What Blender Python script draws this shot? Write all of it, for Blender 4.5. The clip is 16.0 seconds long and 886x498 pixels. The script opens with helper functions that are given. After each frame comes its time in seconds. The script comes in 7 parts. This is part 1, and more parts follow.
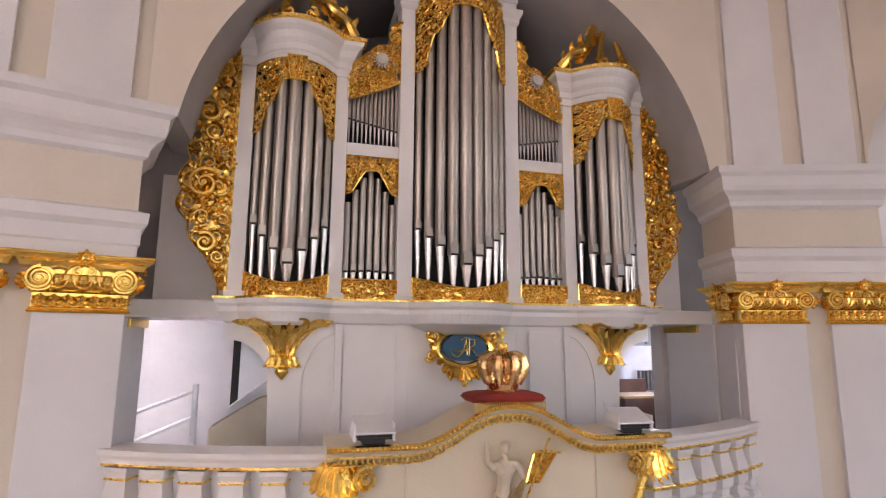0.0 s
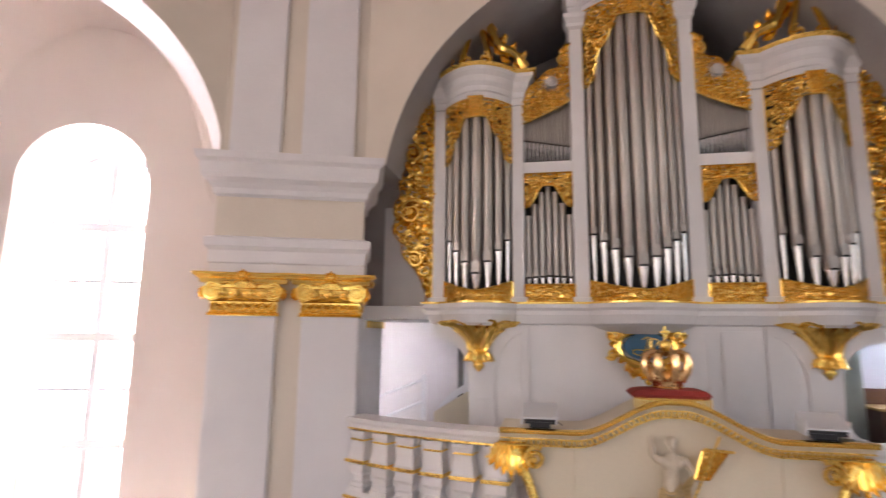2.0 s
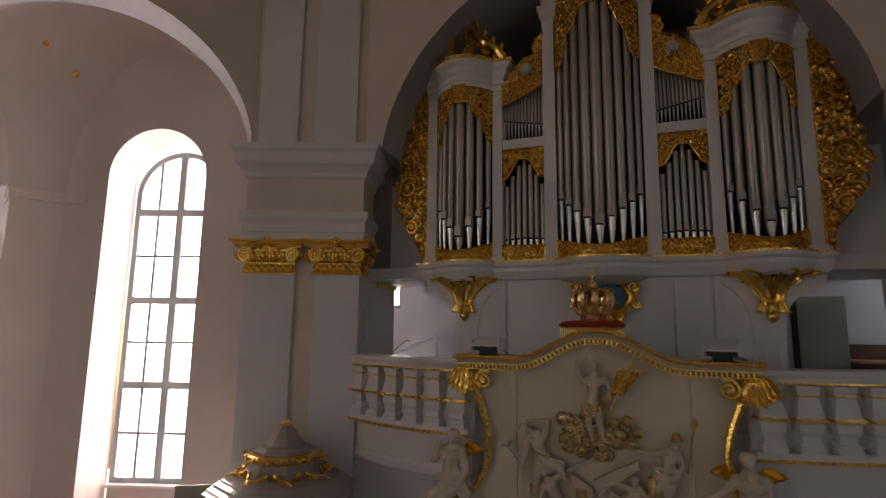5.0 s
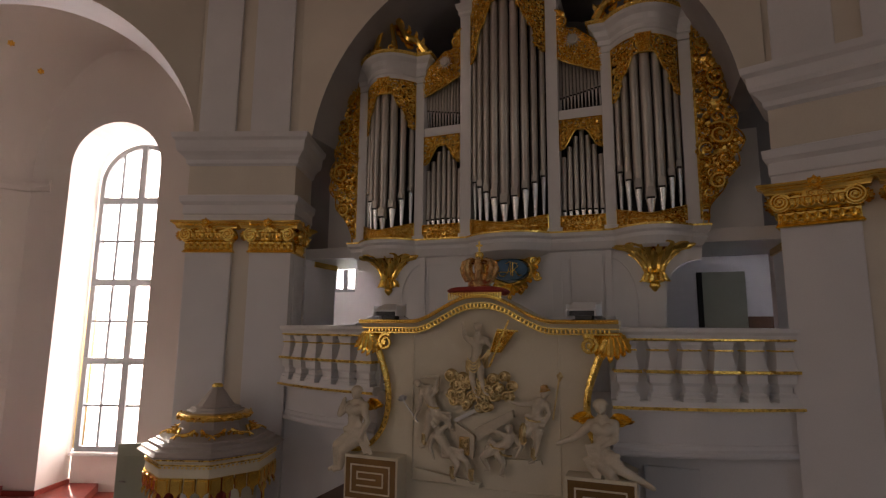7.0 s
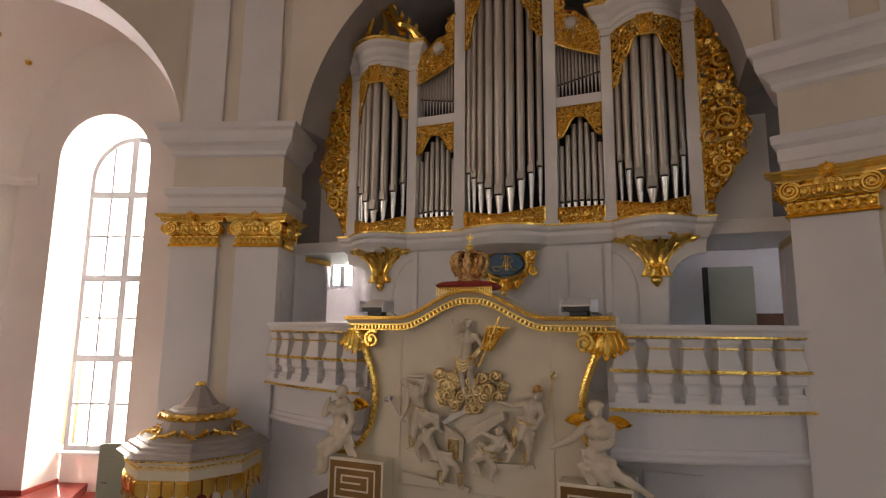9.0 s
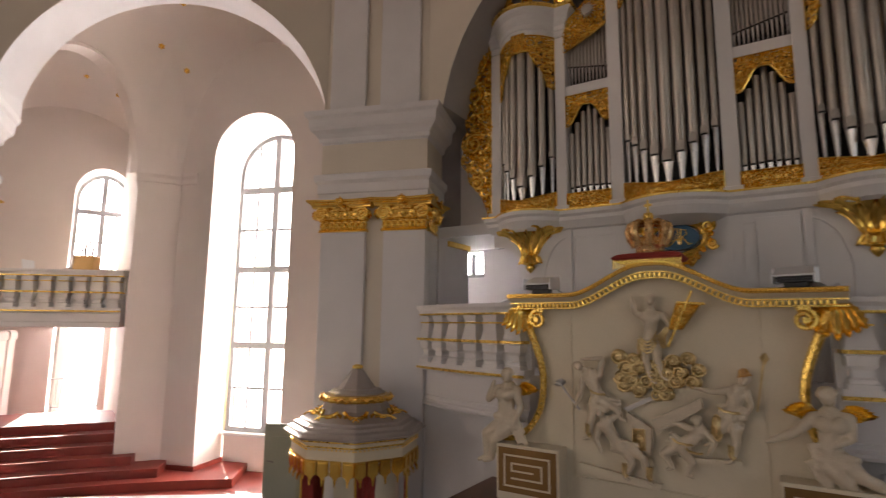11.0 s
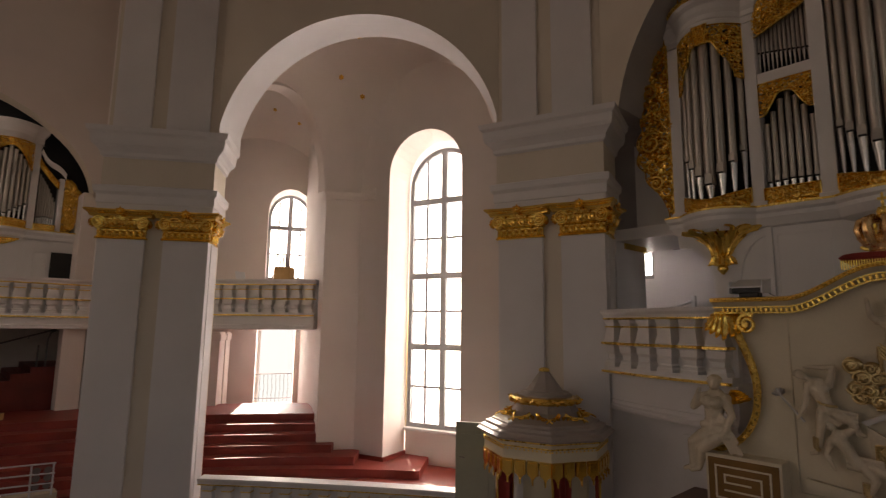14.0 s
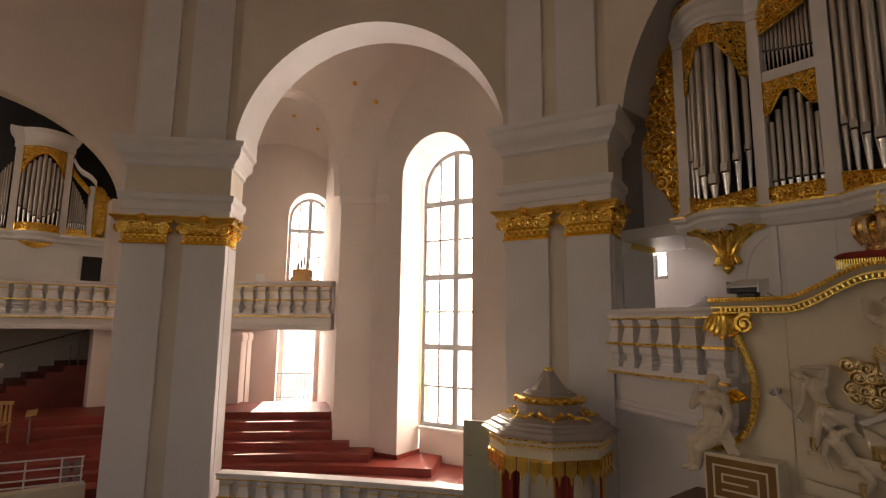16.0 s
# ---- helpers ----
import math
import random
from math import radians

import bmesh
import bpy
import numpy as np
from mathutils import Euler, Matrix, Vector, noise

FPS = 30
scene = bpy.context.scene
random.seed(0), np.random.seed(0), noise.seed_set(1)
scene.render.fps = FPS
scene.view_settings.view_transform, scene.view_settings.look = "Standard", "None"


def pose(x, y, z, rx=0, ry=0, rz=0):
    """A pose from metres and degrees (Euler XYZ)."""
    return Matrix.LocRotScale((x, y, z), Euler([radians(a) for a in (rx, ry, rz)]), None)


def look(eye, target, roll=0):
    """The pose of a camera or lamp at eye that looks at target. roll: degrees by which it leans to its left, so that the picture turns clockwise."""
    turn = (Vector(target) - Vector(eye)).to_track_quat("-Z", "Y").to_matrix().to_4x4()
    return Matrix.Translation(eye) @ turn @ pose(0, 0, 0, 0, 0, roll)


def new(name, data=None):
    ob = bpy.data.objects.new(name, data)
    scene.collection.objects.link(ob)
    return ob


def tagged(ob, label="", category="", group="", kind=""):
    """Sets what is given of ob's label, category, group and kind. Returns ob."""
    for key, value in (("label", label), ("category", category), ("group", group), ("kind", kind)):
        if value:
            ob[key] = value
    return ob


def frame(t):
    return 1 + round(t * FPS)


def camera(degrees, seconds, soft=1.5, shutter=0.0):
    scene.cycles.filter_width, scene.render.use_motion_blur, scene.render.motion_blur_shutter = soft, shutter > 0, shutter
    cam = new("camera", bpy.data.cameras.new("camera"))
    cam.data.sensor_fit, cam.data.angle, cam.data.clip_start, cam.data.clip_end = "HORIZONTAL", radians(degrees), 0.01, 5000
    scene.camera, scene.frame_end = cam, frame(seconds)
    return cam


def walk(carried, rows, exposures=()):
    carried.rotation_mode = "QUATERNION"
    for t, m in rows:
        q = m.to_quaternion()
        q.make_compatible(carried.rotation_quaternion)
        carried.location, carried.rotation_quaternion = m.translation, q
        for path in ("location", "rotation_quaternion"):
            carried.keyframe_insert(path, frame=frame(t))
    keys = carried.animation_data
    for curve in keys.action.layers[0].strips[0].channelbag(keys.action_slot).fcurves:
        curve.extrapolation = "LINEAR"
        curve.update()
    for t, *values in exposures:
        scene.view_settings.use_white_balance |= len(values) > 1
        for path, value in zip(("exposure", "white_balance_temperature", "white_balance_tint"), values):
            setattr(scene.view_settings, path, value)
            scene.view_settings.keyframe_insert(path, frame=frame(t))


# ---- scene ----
cam = camera(79.1, 16.0, soft=1.2, shutter=0.4)
EXPOSURES = [(0, 3.39, 6150, 20), (1.5, 3.39, 6150, 20), (2, 3.28, 6150, 18), (2.5, 2.83, 6150, 17), (3, 2.41, 6150, 16), (3.5, 2.06, 6250, 16), (5.8, 0.80, 6700, 17), (6, 0.80, 6700, 17), (6.5, 0.97, 6850, 18), (7, 1.18, 6950, 19), (8, 1.84, 7050, 18), (10.5, 2.26, 6900, 15), (11, 2.0, 6850, 15), (12, 0.98, 6700, 16), (13, 0.64, 6850, 18), (14.5, 1.04, 7900, 18), (16, 1.36, 8200, 18)]
PATH = [
    (0, (-2.165, -7.14, 6.077), (-1.651, -5.234, 6.398), 0.4),
    (0.5, (-1.952, -7.376, 6.095), (-1.443, -5.469, 6.417), 0.6),
    (1, (-1.686, -7.621, 6.103), (-1.201, -5.708, 6.425), 0.4),
    (1.5, (-1.476, -7.831, 6.095), (-1.227, -5.873, 6.417), 0.4),
    (2, (-1.278, -8.038, 6.035), (-1.662, -6.102, 6.357), 0.7),
    (2.5, (-1.085, -8.194, 6.025), (-1.698, -6.317, 6.339), 0.9),
    (3, (-0.837, -8.334, 6.049), (-1.484, -6.467, 6.356), 1.0),
    (3.5, (-0.466, -8.374, 6.043), (-1.128, -6.512, 6.353), 1.0),
    (3.7, (-0.359, -8.409, 6.057), (-1.017, -6.545, 6.365), 1.0),
    (5.8, (1.219, -9.108, 4.966), (0.526, -7.256, 5.264), 0.6),
    (6, (1.397, -9.131, 4.956), (0.707, -7.276, 5.251), 0.6),
    (6.5, (1.861, -9.135, 4.918), (1.167, -7.283, 5.214), 0.6),
    (7, (2.176, -9.018, 4.919), (1.476, -7.168, 5.215), 0.5),
    (7.5, (2.402, -8.852, 4.916), (1.692, -7.006, 5.214), 0.5),
    (8, (2.49, -8.692, 4.946), (1.774, -6.848, 5.243), 0.6),
    (8.2, (2.479, -8.661, 4.97), (1.758, -6.819, 5.263), 0.6),
    (10.3, (1.685, -8.453, 4.653), (0.935, -6.622, 4.938), 0.5),
    (10.5, (1.589, -8.477, 4.626), (0.761, -6.679, 4.912), 0.5),
    (10.6, (1.561, -8.398, 4.651), (0.677, -6.626, 4.936), 0.7),
    (11, (1.313, -8.446, 4.623), (0.247, -6.778, 4.908), 0.6),
    (11.5, (1.045, -8.437, 4.62), (-0.105, -6.826, 4.909), 0.7),
    (12, (0.907, -8.649, 4.636), (-0.264, -7.054, 4.923), 0.7),
    (12.5, (0.842, -8.844, 4.641), (-0.342, -7.258, 4.93), 0.7),
    (13, (0.877, -8.967, 4.671), (-0.384, -7.441, 4.955), 0.6),
    (13.5, (0.883, -9.059, 4.671), (-0.458, -7.602, 4.955), 0.7),
    (14, (0.866, -9.168, 4.659), (-0.578, -7.815, 4.943), 0.7),
    (14.5, (0.837, -9.261, 4.663), (-0.637, -7.939, 4.948), 0.7),
    (15, (0.907, -9.243, 4.658), (-0.583, -7.94, 4.944), 0.7),
    (15.5, (1.058, -9.102, 4.647), (-0.443, -7.813, 4.934), 0.8),
    (16, (1.25, -9.019, 4.646), (-0.26, -7.74, 4.933), 0.7),
]
walk(cam, [(t, look(eye, target, roll)) for t, eye, target, roll in PATH], EXPOSURES)

# ---- world and light ----
world = bpy.data.worlds.new("world")
scene.world = world
world.use_nodes = True
wn = world.node_tree
sky = wn.nodes.new("ShaderNodeTexSky")
sky.sky_type = "NISHITA"
sky.sun_disc = False
sky.sun_elevation = radians(26)
sky.sun_rotation = radians(-58)
wn.nodes["Background"].inputs["Strength"].default_value = 0.05
wn.links.new(sky.outputs[0], wn.nodes["Background"].inputs["Color"])

sun = new("sun", bpy.data.lights.new("sun", "SUN"))
sun.data.energy, sun.data.angle, sun.data.color = 5.0, radians(0.5), (1.0, 0.93, 0.82)
sun.matrix_world = look((-21.0, 2.2, 6.7), (-13.0, -2.8, 1.97))


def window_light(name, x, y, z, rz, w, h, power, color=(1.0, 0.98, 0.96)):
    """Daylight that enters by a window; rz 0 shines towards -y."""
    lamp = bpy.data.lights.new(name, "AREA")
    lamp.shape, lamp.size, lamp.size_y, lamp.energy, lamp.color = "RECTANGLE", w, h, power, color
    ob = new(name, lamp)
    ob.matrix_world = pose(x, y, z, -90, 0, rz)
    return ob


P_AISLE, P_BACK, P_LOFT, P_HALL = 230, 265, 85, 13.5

# ---- materials ----
def material(name, color, rough=0.6, metal=0.0, var=0.06, scale=6.0, bump=0.15, fine=60.0, tint=None, spec=0.5, rand=0.0):
    """A painted, gilded or wooden surface: two scales of tone and relief."""
    m = bpy.data.materials.new(name)
    m.use_nodes = True
    nt = m.node_tree
    b = nt.nodes["Principled BSDF"]
    tc = nt.nodes.new("ShaderNodeTexCoord")
    n1, n2 = nt.nodes.new("ShaderNodeTexNoise"), nt.nodes.new("ShaderNodeTexNoise")
    n1.inputs["Scale"].default_value, n1.inputs["Detail"].default_value = scale / 6, 4
    n2.inputs["Scale"].default_value, n2.inputs["Detail"].default_value = fine, 5
    for n in (n1, n2):
        nt.links.new(tc.outputs["Object"], n.inputs["Vector"])
    ramp = nt.nodes.new("ShaderNodeValToRGB")
    c = color
    t = tint or tuple(v * (1 - 2.2 * var) for v in c)
    ramp.color_ramp.elements[0].position, ramp.color_ramp.elements[1].position = 0.3, 0.72
    ramp.color_ramp.elements[0].color = (*t, 1)
    ramp.color_ramp.elements[1].color = (*(min(1, v * (1 + 0.6 * var)) for v in c), 1)
    mix = nt.nodes.new("ShaderNodeMath")
    mix.operation = "MULTIPLY_ADD"
    mix.inputs[1].default_value = 0.35
    nt.links.new(n2.outputs["Fac"], mix.inputs[0])
    half = nt.nodes.new("ShaderNodeMath")
    half.operation = "MULTIPLY"
    half.inputs[1].default_value = 0.65
    nt.links.new(n1.outputs["Fac"], half.inputs[0])
    nt.links.new(half.outputs[0], mix.inputs[2])
    nt.links.new(mix.outputs[0], ramp.inputs[0])
    out = ramp.outputs["Color"]
    if rand:
        info = nt.nodes.new("ShaderNodeObjectInfo")
        hsv = nt.nodes.new("ShaderNodeHueSaturation")
        ma = nt.nodes.new("ShaderNodeMath")
        ma.operation = "MULTIPLY_ADD"
        ma.inputs[1].default_value, ma.inputs[2].default_value = 2 * rand, 1 - rand
        nt.links.new(info.outputs["Random"], ma.inputs[0])
        nt.links.new(ma.outputs[0], hsv.inputs["Value"])
        nt.links.new(out, hsv.inputs["Color"])
        out = hsv.outputs["Color"]
    nt.links.new(out, b.inputs["Base Color"])
    b.inputs["Metallic"].default_value = metal
    rr = nt.nodes.new("ShaderNodeMapRange")
    rr.inputs["To Min"].default_value, rr.inputs["To Max"].default_value = max(0.03, rough - 0.1), min(1, rough + 0.1)
    nt.links.new(n2.outputs["Fac"], rr.inputs["Value"])
    nt.links.new(rr.outputs[0], b.inputs["Roughness"])
    b.inputs["Specular IOR Level"].default_value = spec
    bp = nt.nodes.new("ShaderNodeBump")
    bp.inputs["Strength"].default_value, bp.inputs["Distance"].default_value = bump, 0.01
    nt.links.new(mix.outputs[0], bp.inputs["Height"])
    nt.links.new(bp.outputs[0], b.inputs["Normal"])
    return m


WHITE = material("white lime paint", (0.74, 0.715, 0.72), 0.7, var=0.05, scale=5, bump=0.08, spec=0.25)
PAINT = material("white case paint", (0.76, 0.74, 0.735), 0.42, var=0.04, scale=8, bump=0.05, spec=0.4)
CREAM = material("cream plaster", (0.70, 0.625, 0.53), 0.8, var=0.05, scale=5, bump=0.1, spec=0.2)
VAULT = material("pale plaster", (0.78, 0.70, 0.655), 0.85, var=0.04, scale=4, bump=0.08, spec=0.15)
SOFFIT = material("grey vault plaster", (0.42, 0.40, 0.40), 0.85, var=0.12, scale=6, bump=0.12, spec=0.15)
# near-black base colour stands in for the niche's unlit depth
NICHE = material("unlit niche grey", (0.075, 0.075, 0.08), 0.9, var=0.2, scale=4, bump=0.1, spec=0.1)
IVORY = material("ivory paint", (0.73, 0.65, 0.50), 0.5, var=0.05, scale=7, bump=0.08, spec=0.35)
STONE = material("taupe paint", (0.40, 0.345, 0.31), 0.55, var=0.08, scale=8, bump=0.1)
GOLD = material("gilding", (0.95, 0.66, 0.165), 0.22, 1.0, var=0.08, scale=14, bump=0.05, fine=28, tint=(0.80, 0.50, 0.10))
GOLD_PALE = material("pale gilding", (0.86, 0.68, 0.36), 0.3, 1.0, var=0.12, scale=30, bump=0.2, fine=90, tint=(0.45, 0.33, 0.16))
GOLD_CROWN = material("warm gilding", (0.92, 0.62, 0.30), 0.25, 1.0, var=0.08, scale=14, bump=0.05, fine=28, tint=(0.66, 0.42, 0.18))
GOLD_DULL = material("dull gold paint", (0.25, 0.14, 0.05), 0.42, 0.75, var=0.12, scale=20, bump=0.1, fine=40)
GOLD_PLAIN = material("burnished gilding", (0.93, 0.645, 0.165), 0.28, 1.0, var=0.08, scale=14, bump=0.04, fine=28)
TIN = material("tin", (0.50, 0.465, 0.425), 0.44, 1.0, var=0.1, scale=7, bump=0.02, fine=25, rand=0.07)
TIN_BRIGHT = material("polished tin", (0.72, 0.71, 0.70), 0.22, 1.0, var=0.06, scale=9, bump=0.02, rand=0.05)
# black that paints in the shade of interiors, slots, gaps and openings
DARK = material("recess shade black", (0.03, 0.028, 0.026), 0.8, var=0.2)
VELVET = material("red velvet", (0.34, 0.035, 0.025), 0.75, var=0.2, scale=20, bump=0.3, fine=200)
CARPET = material("red carpet", (0.30, 0.045, 0.03), 0.5, var=0.2, scale=9, bump=0.2, fine=120, spec=0.5)
BLUE = material("blue enamel", (0.02, 0.10, 0.19), 0.35, var=0.15, scale=20)
BLACK = material("black housing", (0.015, 0.015, 0.017), 0.4, var=0.1)
STEEL = material("white steel", (0.75, 0.76, 0.78), 0.35, var=0.03)
WOOD = material("brown wood", (0.16, 0.07, 0.035), 0.45, var=0.2, scale=12, bump=0.2, fine=40)
OAK = material("light oak", (0.52, 0.30, 0.10), 0.5, var=0.15, scale=12, bump=0.15, fine=40)
IRON = material("painted iron", (0.22, 0.19, 0.18), 0.5, var=0.1)
FLOOR = material("stone floor", (0.35, 0.30, 0.27), 0.6, var=0.12, scale=6, bump=0.15)
SILVER = material("silver leaf", (0.60, 0.58, 0.57), 0.35, 1.0, var=0.1, scale=20, bump=0.15)
STATUE = material("polished stucco", (0.69, 0.595, 0.455), 0.24, var=0.1, scale=18, bump=0.1)
FRAME = material("grey white window paint", (0.33, 0.335, 0.345), 0.45, var=0.06)
SAGE = material("grey green paint", (0.36, 0.37, 0.30), 0.6, var=0.06)
GLASS = bpy.data.materials.new("window glass")
GLASS.use_nodes = True
gb = GLASS.node_tree.nodes["Principled BSDF"]
gb.inputs["Transmission Weight"].default_value, gb.inputs["Roughness"].default_value, gb.inputs["IOR"].default_value = 1.0, 0.02, 1.1
# emissive backdrop material: the doorway's white is put in as glow
BRIGHT = bpy.data.materials.new("glowing doorway backdrop")
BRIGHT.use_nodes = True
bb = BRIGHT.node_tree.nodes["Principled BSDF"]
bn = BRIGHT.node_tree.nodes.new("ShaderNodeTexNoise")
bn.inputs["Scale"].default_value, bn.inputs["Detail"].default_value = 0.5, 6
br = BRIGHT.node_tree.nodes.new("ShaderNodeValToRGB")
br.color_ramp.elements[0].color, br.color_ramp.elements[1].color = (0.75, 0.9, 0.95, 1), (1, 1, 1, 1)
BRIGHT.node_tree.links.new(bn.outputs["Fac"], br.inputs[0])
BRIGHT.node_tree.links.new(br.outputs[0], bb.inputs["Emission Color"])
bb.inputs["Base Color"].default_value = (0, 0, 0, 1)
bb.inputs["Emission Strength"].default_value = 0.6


# ---- mesh helpers ----
def part(name, bm, mat, parent=None, label="", smooth=False, m=None):
    """Links a bmesh (or a mesh) as one object under a thing or part."""
    if isinstance(bm, bpy.types.Mesh):
        me = bm
    else:
        me = bpy.data.meshes.new(name)
        if smooth:
            for f in bm.faces:
                f.smooth = True
        bm.to_mesh(me)
        bm.free()
        me.materials.append(mat)
        if smooth:
            me.set_sharp_from_angle(angle=radians(40))
    ob = new(name, me)
    if parent:
        ob.parent = parent
    if m is not None:
        ob.matrix_basis = m
    if label:
        tagged(ob, label)
    return ob


def thing(name, m, label, category, group="", kind=""):
    ob = new(name)
    ob.matrix_basis = m
    return tagged(ob, label, category, group, kind)


def raw(verts, faces):
    bm = bmesh.new()
    vs = [bm.verts.new(v) for v in verts]
    for f in faces:
        bm.faces.new([vs[i] for i in f])
    return bm


def add(bm, verts, faces):
    vs = [bm.verts.new(v) for v in verts]
    for f in faces:
        bm.faces.new([vs[i] for i in f])
    return vs


def tidy(bm):
    bmesh.ops.recalc_face_normals(bm, faces=bm.faces[:])
    return bm


def box(x0, x1, y0, y1, z0, z1, bevel=0.0, bm=None):
    b = bm or bmesh.new()
    vs = add(b, [(x, y, z) for x in (x0, x1) for y in (y0, y1) for z in (z0, z1)],
             [(0, 1, 3, 2), (4, 6, 7, 5), (0, 4, 5, 1), (2, 3, 7, 6), (0, 2, 6, 4), (1, 5, 7, 3)])
    if bevel:
        es = list({e for v in vs for e in v.link_edges})
        bmesh.ops.bevel(b, geom=es, offset=bevel, segments=2, profile=0.6, affect="EDGES")
    return b


def prism(pts, z0, z1, bm=None):
    """An upright prism over a plan polygon."""
    b = bm or bmesh.new()
    n = len(pts)
    add(b, [(x, y, z0) for x, y in pts] + [(x, y, z1) for x, y in pts],
        [tuple(range(n)), tuple(range(2 * n - 1, n - 1, -1))] + [(i, (i + 1) % n, n + (i + 1) % n, n + i) for i in range(n)])
    return tidy(b)


def plate(pts, y0, y1, bm=None):
    """A slab with an outline in x, z, from y0 to y1."""
    b = bm or bmesh.new()
    n = len(pts)
    add(b, [(x, y0, z) for x, z in pts] + [(x, y1, z) for x, z in pts],
        [tuple(range(n)), tuple(range(2 * n - 1, n - 1, -1))] + [(i, (i + 1) % n, n + (i + 1) % n, n + i) for i in range(n)])
    return tidy(b)


def sweep(path, profile, closed=False, bm=None):
    """A moulding: the profile (out, z) led along a plan path, with mitred corners; out points to the right of the path."""
    b = bm or bmesh.new()
    P = [Vector(p) for p in path]
    n = len(P)
    rings = []
    for i, p in enumerate(P):
        a = P[i - 1] if (i or closed) else None
        c = P[(i + 1) % n] if (i < n - 1 or closed) else None
        d0 = (p - a).normalized() if a is not None else (c - p).normalized()
        d1 = (c - p).normalized() if c is not None else d0
        n0, n1 = Vector((d0.y, -d0.x)), Vector((d1.y, -d1.x))
        mid = (n0 + n1).normalized()
        k = 1 / max(0.35, mid.dot(n0))
        rings.append([b.verts.new((p.x + mid.x * k * o, p.y + mid.y * k * o, z)) for o, z in profile])
    m = len(profile)
    for i in range(n if closed else n - 1):
        r, s = rings[i], rings[(i + 1) % n]
        for j in range(m - 1):
            b.faces.new((r[j], s[j], s[j + 1], r[j + 1]))
    if not closed:
        for r in (rings[0], rings[-1]):
            if m > 2:
                b.faces.new(r)
    return tidy(b)


def lathe(profile, n=16, bm=None, x=0, y=0, z=0, a0=0.0, a1=2 * math.pi):
    b = bm or bmesh.new()
    full = abs(a1 - a0 - 2 * math.pi) < 1e-6
    k = n if full else n + 1
    rings = [[b.verts.new((x + r * math.cos(a0 + (a1 - a0) * i / n), y + r * math.sin(a0 + (a1 - a0) * i / n), z + h)) for i in range(k)] for r, h in profile]
    for r, s in zip(rings, rings[1:]):
        for i in range(k if full else k - 1):
            b.faces.new((r[i], r[(i + 1) % k], s[(i + 1) % k], s[i]))
    return tidy(b)


def tube(points, radii, sides=6, bm=None, flat=1.0):
    """A tapered tube through points; flat squeezes it in y."""
    b = bm or bmesh.new()
    P = [Vector(p) for p in points]
    rings = []
    for i, p in enumerate(P):
        d = (P[min(i + 1, len(P) - 1)] - P[max(i - 1, 0)]).normalized()
        side = d.cross(Vector((0, 1, 0)))
        side = side.normalized() if side.length > 1e-3 else Vector((1, 0, 0))
        up = side.cross(d).normalized()
        r = radii[i] if hasattr(radii, "__len__") else radii
        rings.append([b.verts.new(p + side * (r * math.cos(2 * math.pi * k / sides)) + up * (r * flat * math.sin(2 * math.pi * k / sides))) for k in range(sides)])
    for r, s in zip(rings, rings[1:]):
        for k in range(sides):
            b.faces.new((r[k], r[(k + 1) % sides], s[(k + 1) % sides], s[k]))
    b.faces.new(rings[0])
    b.faces.new(rings[-1])
    return tidy(b)


def spiral(cx, cz, r, turns, start, sign=1, thick=0.03, y=0.0, bm=None, n=30, rise=0.03, inner=0.16):
    """A flat scroll in the x, z plane, standing out towards -y at its eye."""
    pts, rad = [], []
    for i in range(n + 1):
        t = i / n
        a = start + sign * turns * 2 * math.pi * t
        q = r * (1 - (1 - inner) * t)
        pts.append((cx + q * math.cos(a), y - rise * t, cz + q * math.sin(a)))
        rad.append(thick * (1 - 0.45 * t))
    b = tube(pts, rad, 6, bm)
    eye = r * inner
    lathe_pts = [(eye * 1.1 * math.cos(k), eye * 1.1 * math.sin(k)) for k in np.linspace(0, 2 * math.pi, 10, endpoint=False)]
    return plate([(cx + px, cz + pz) for px, pz in lathe_pts], y - rise - thick, y, b)


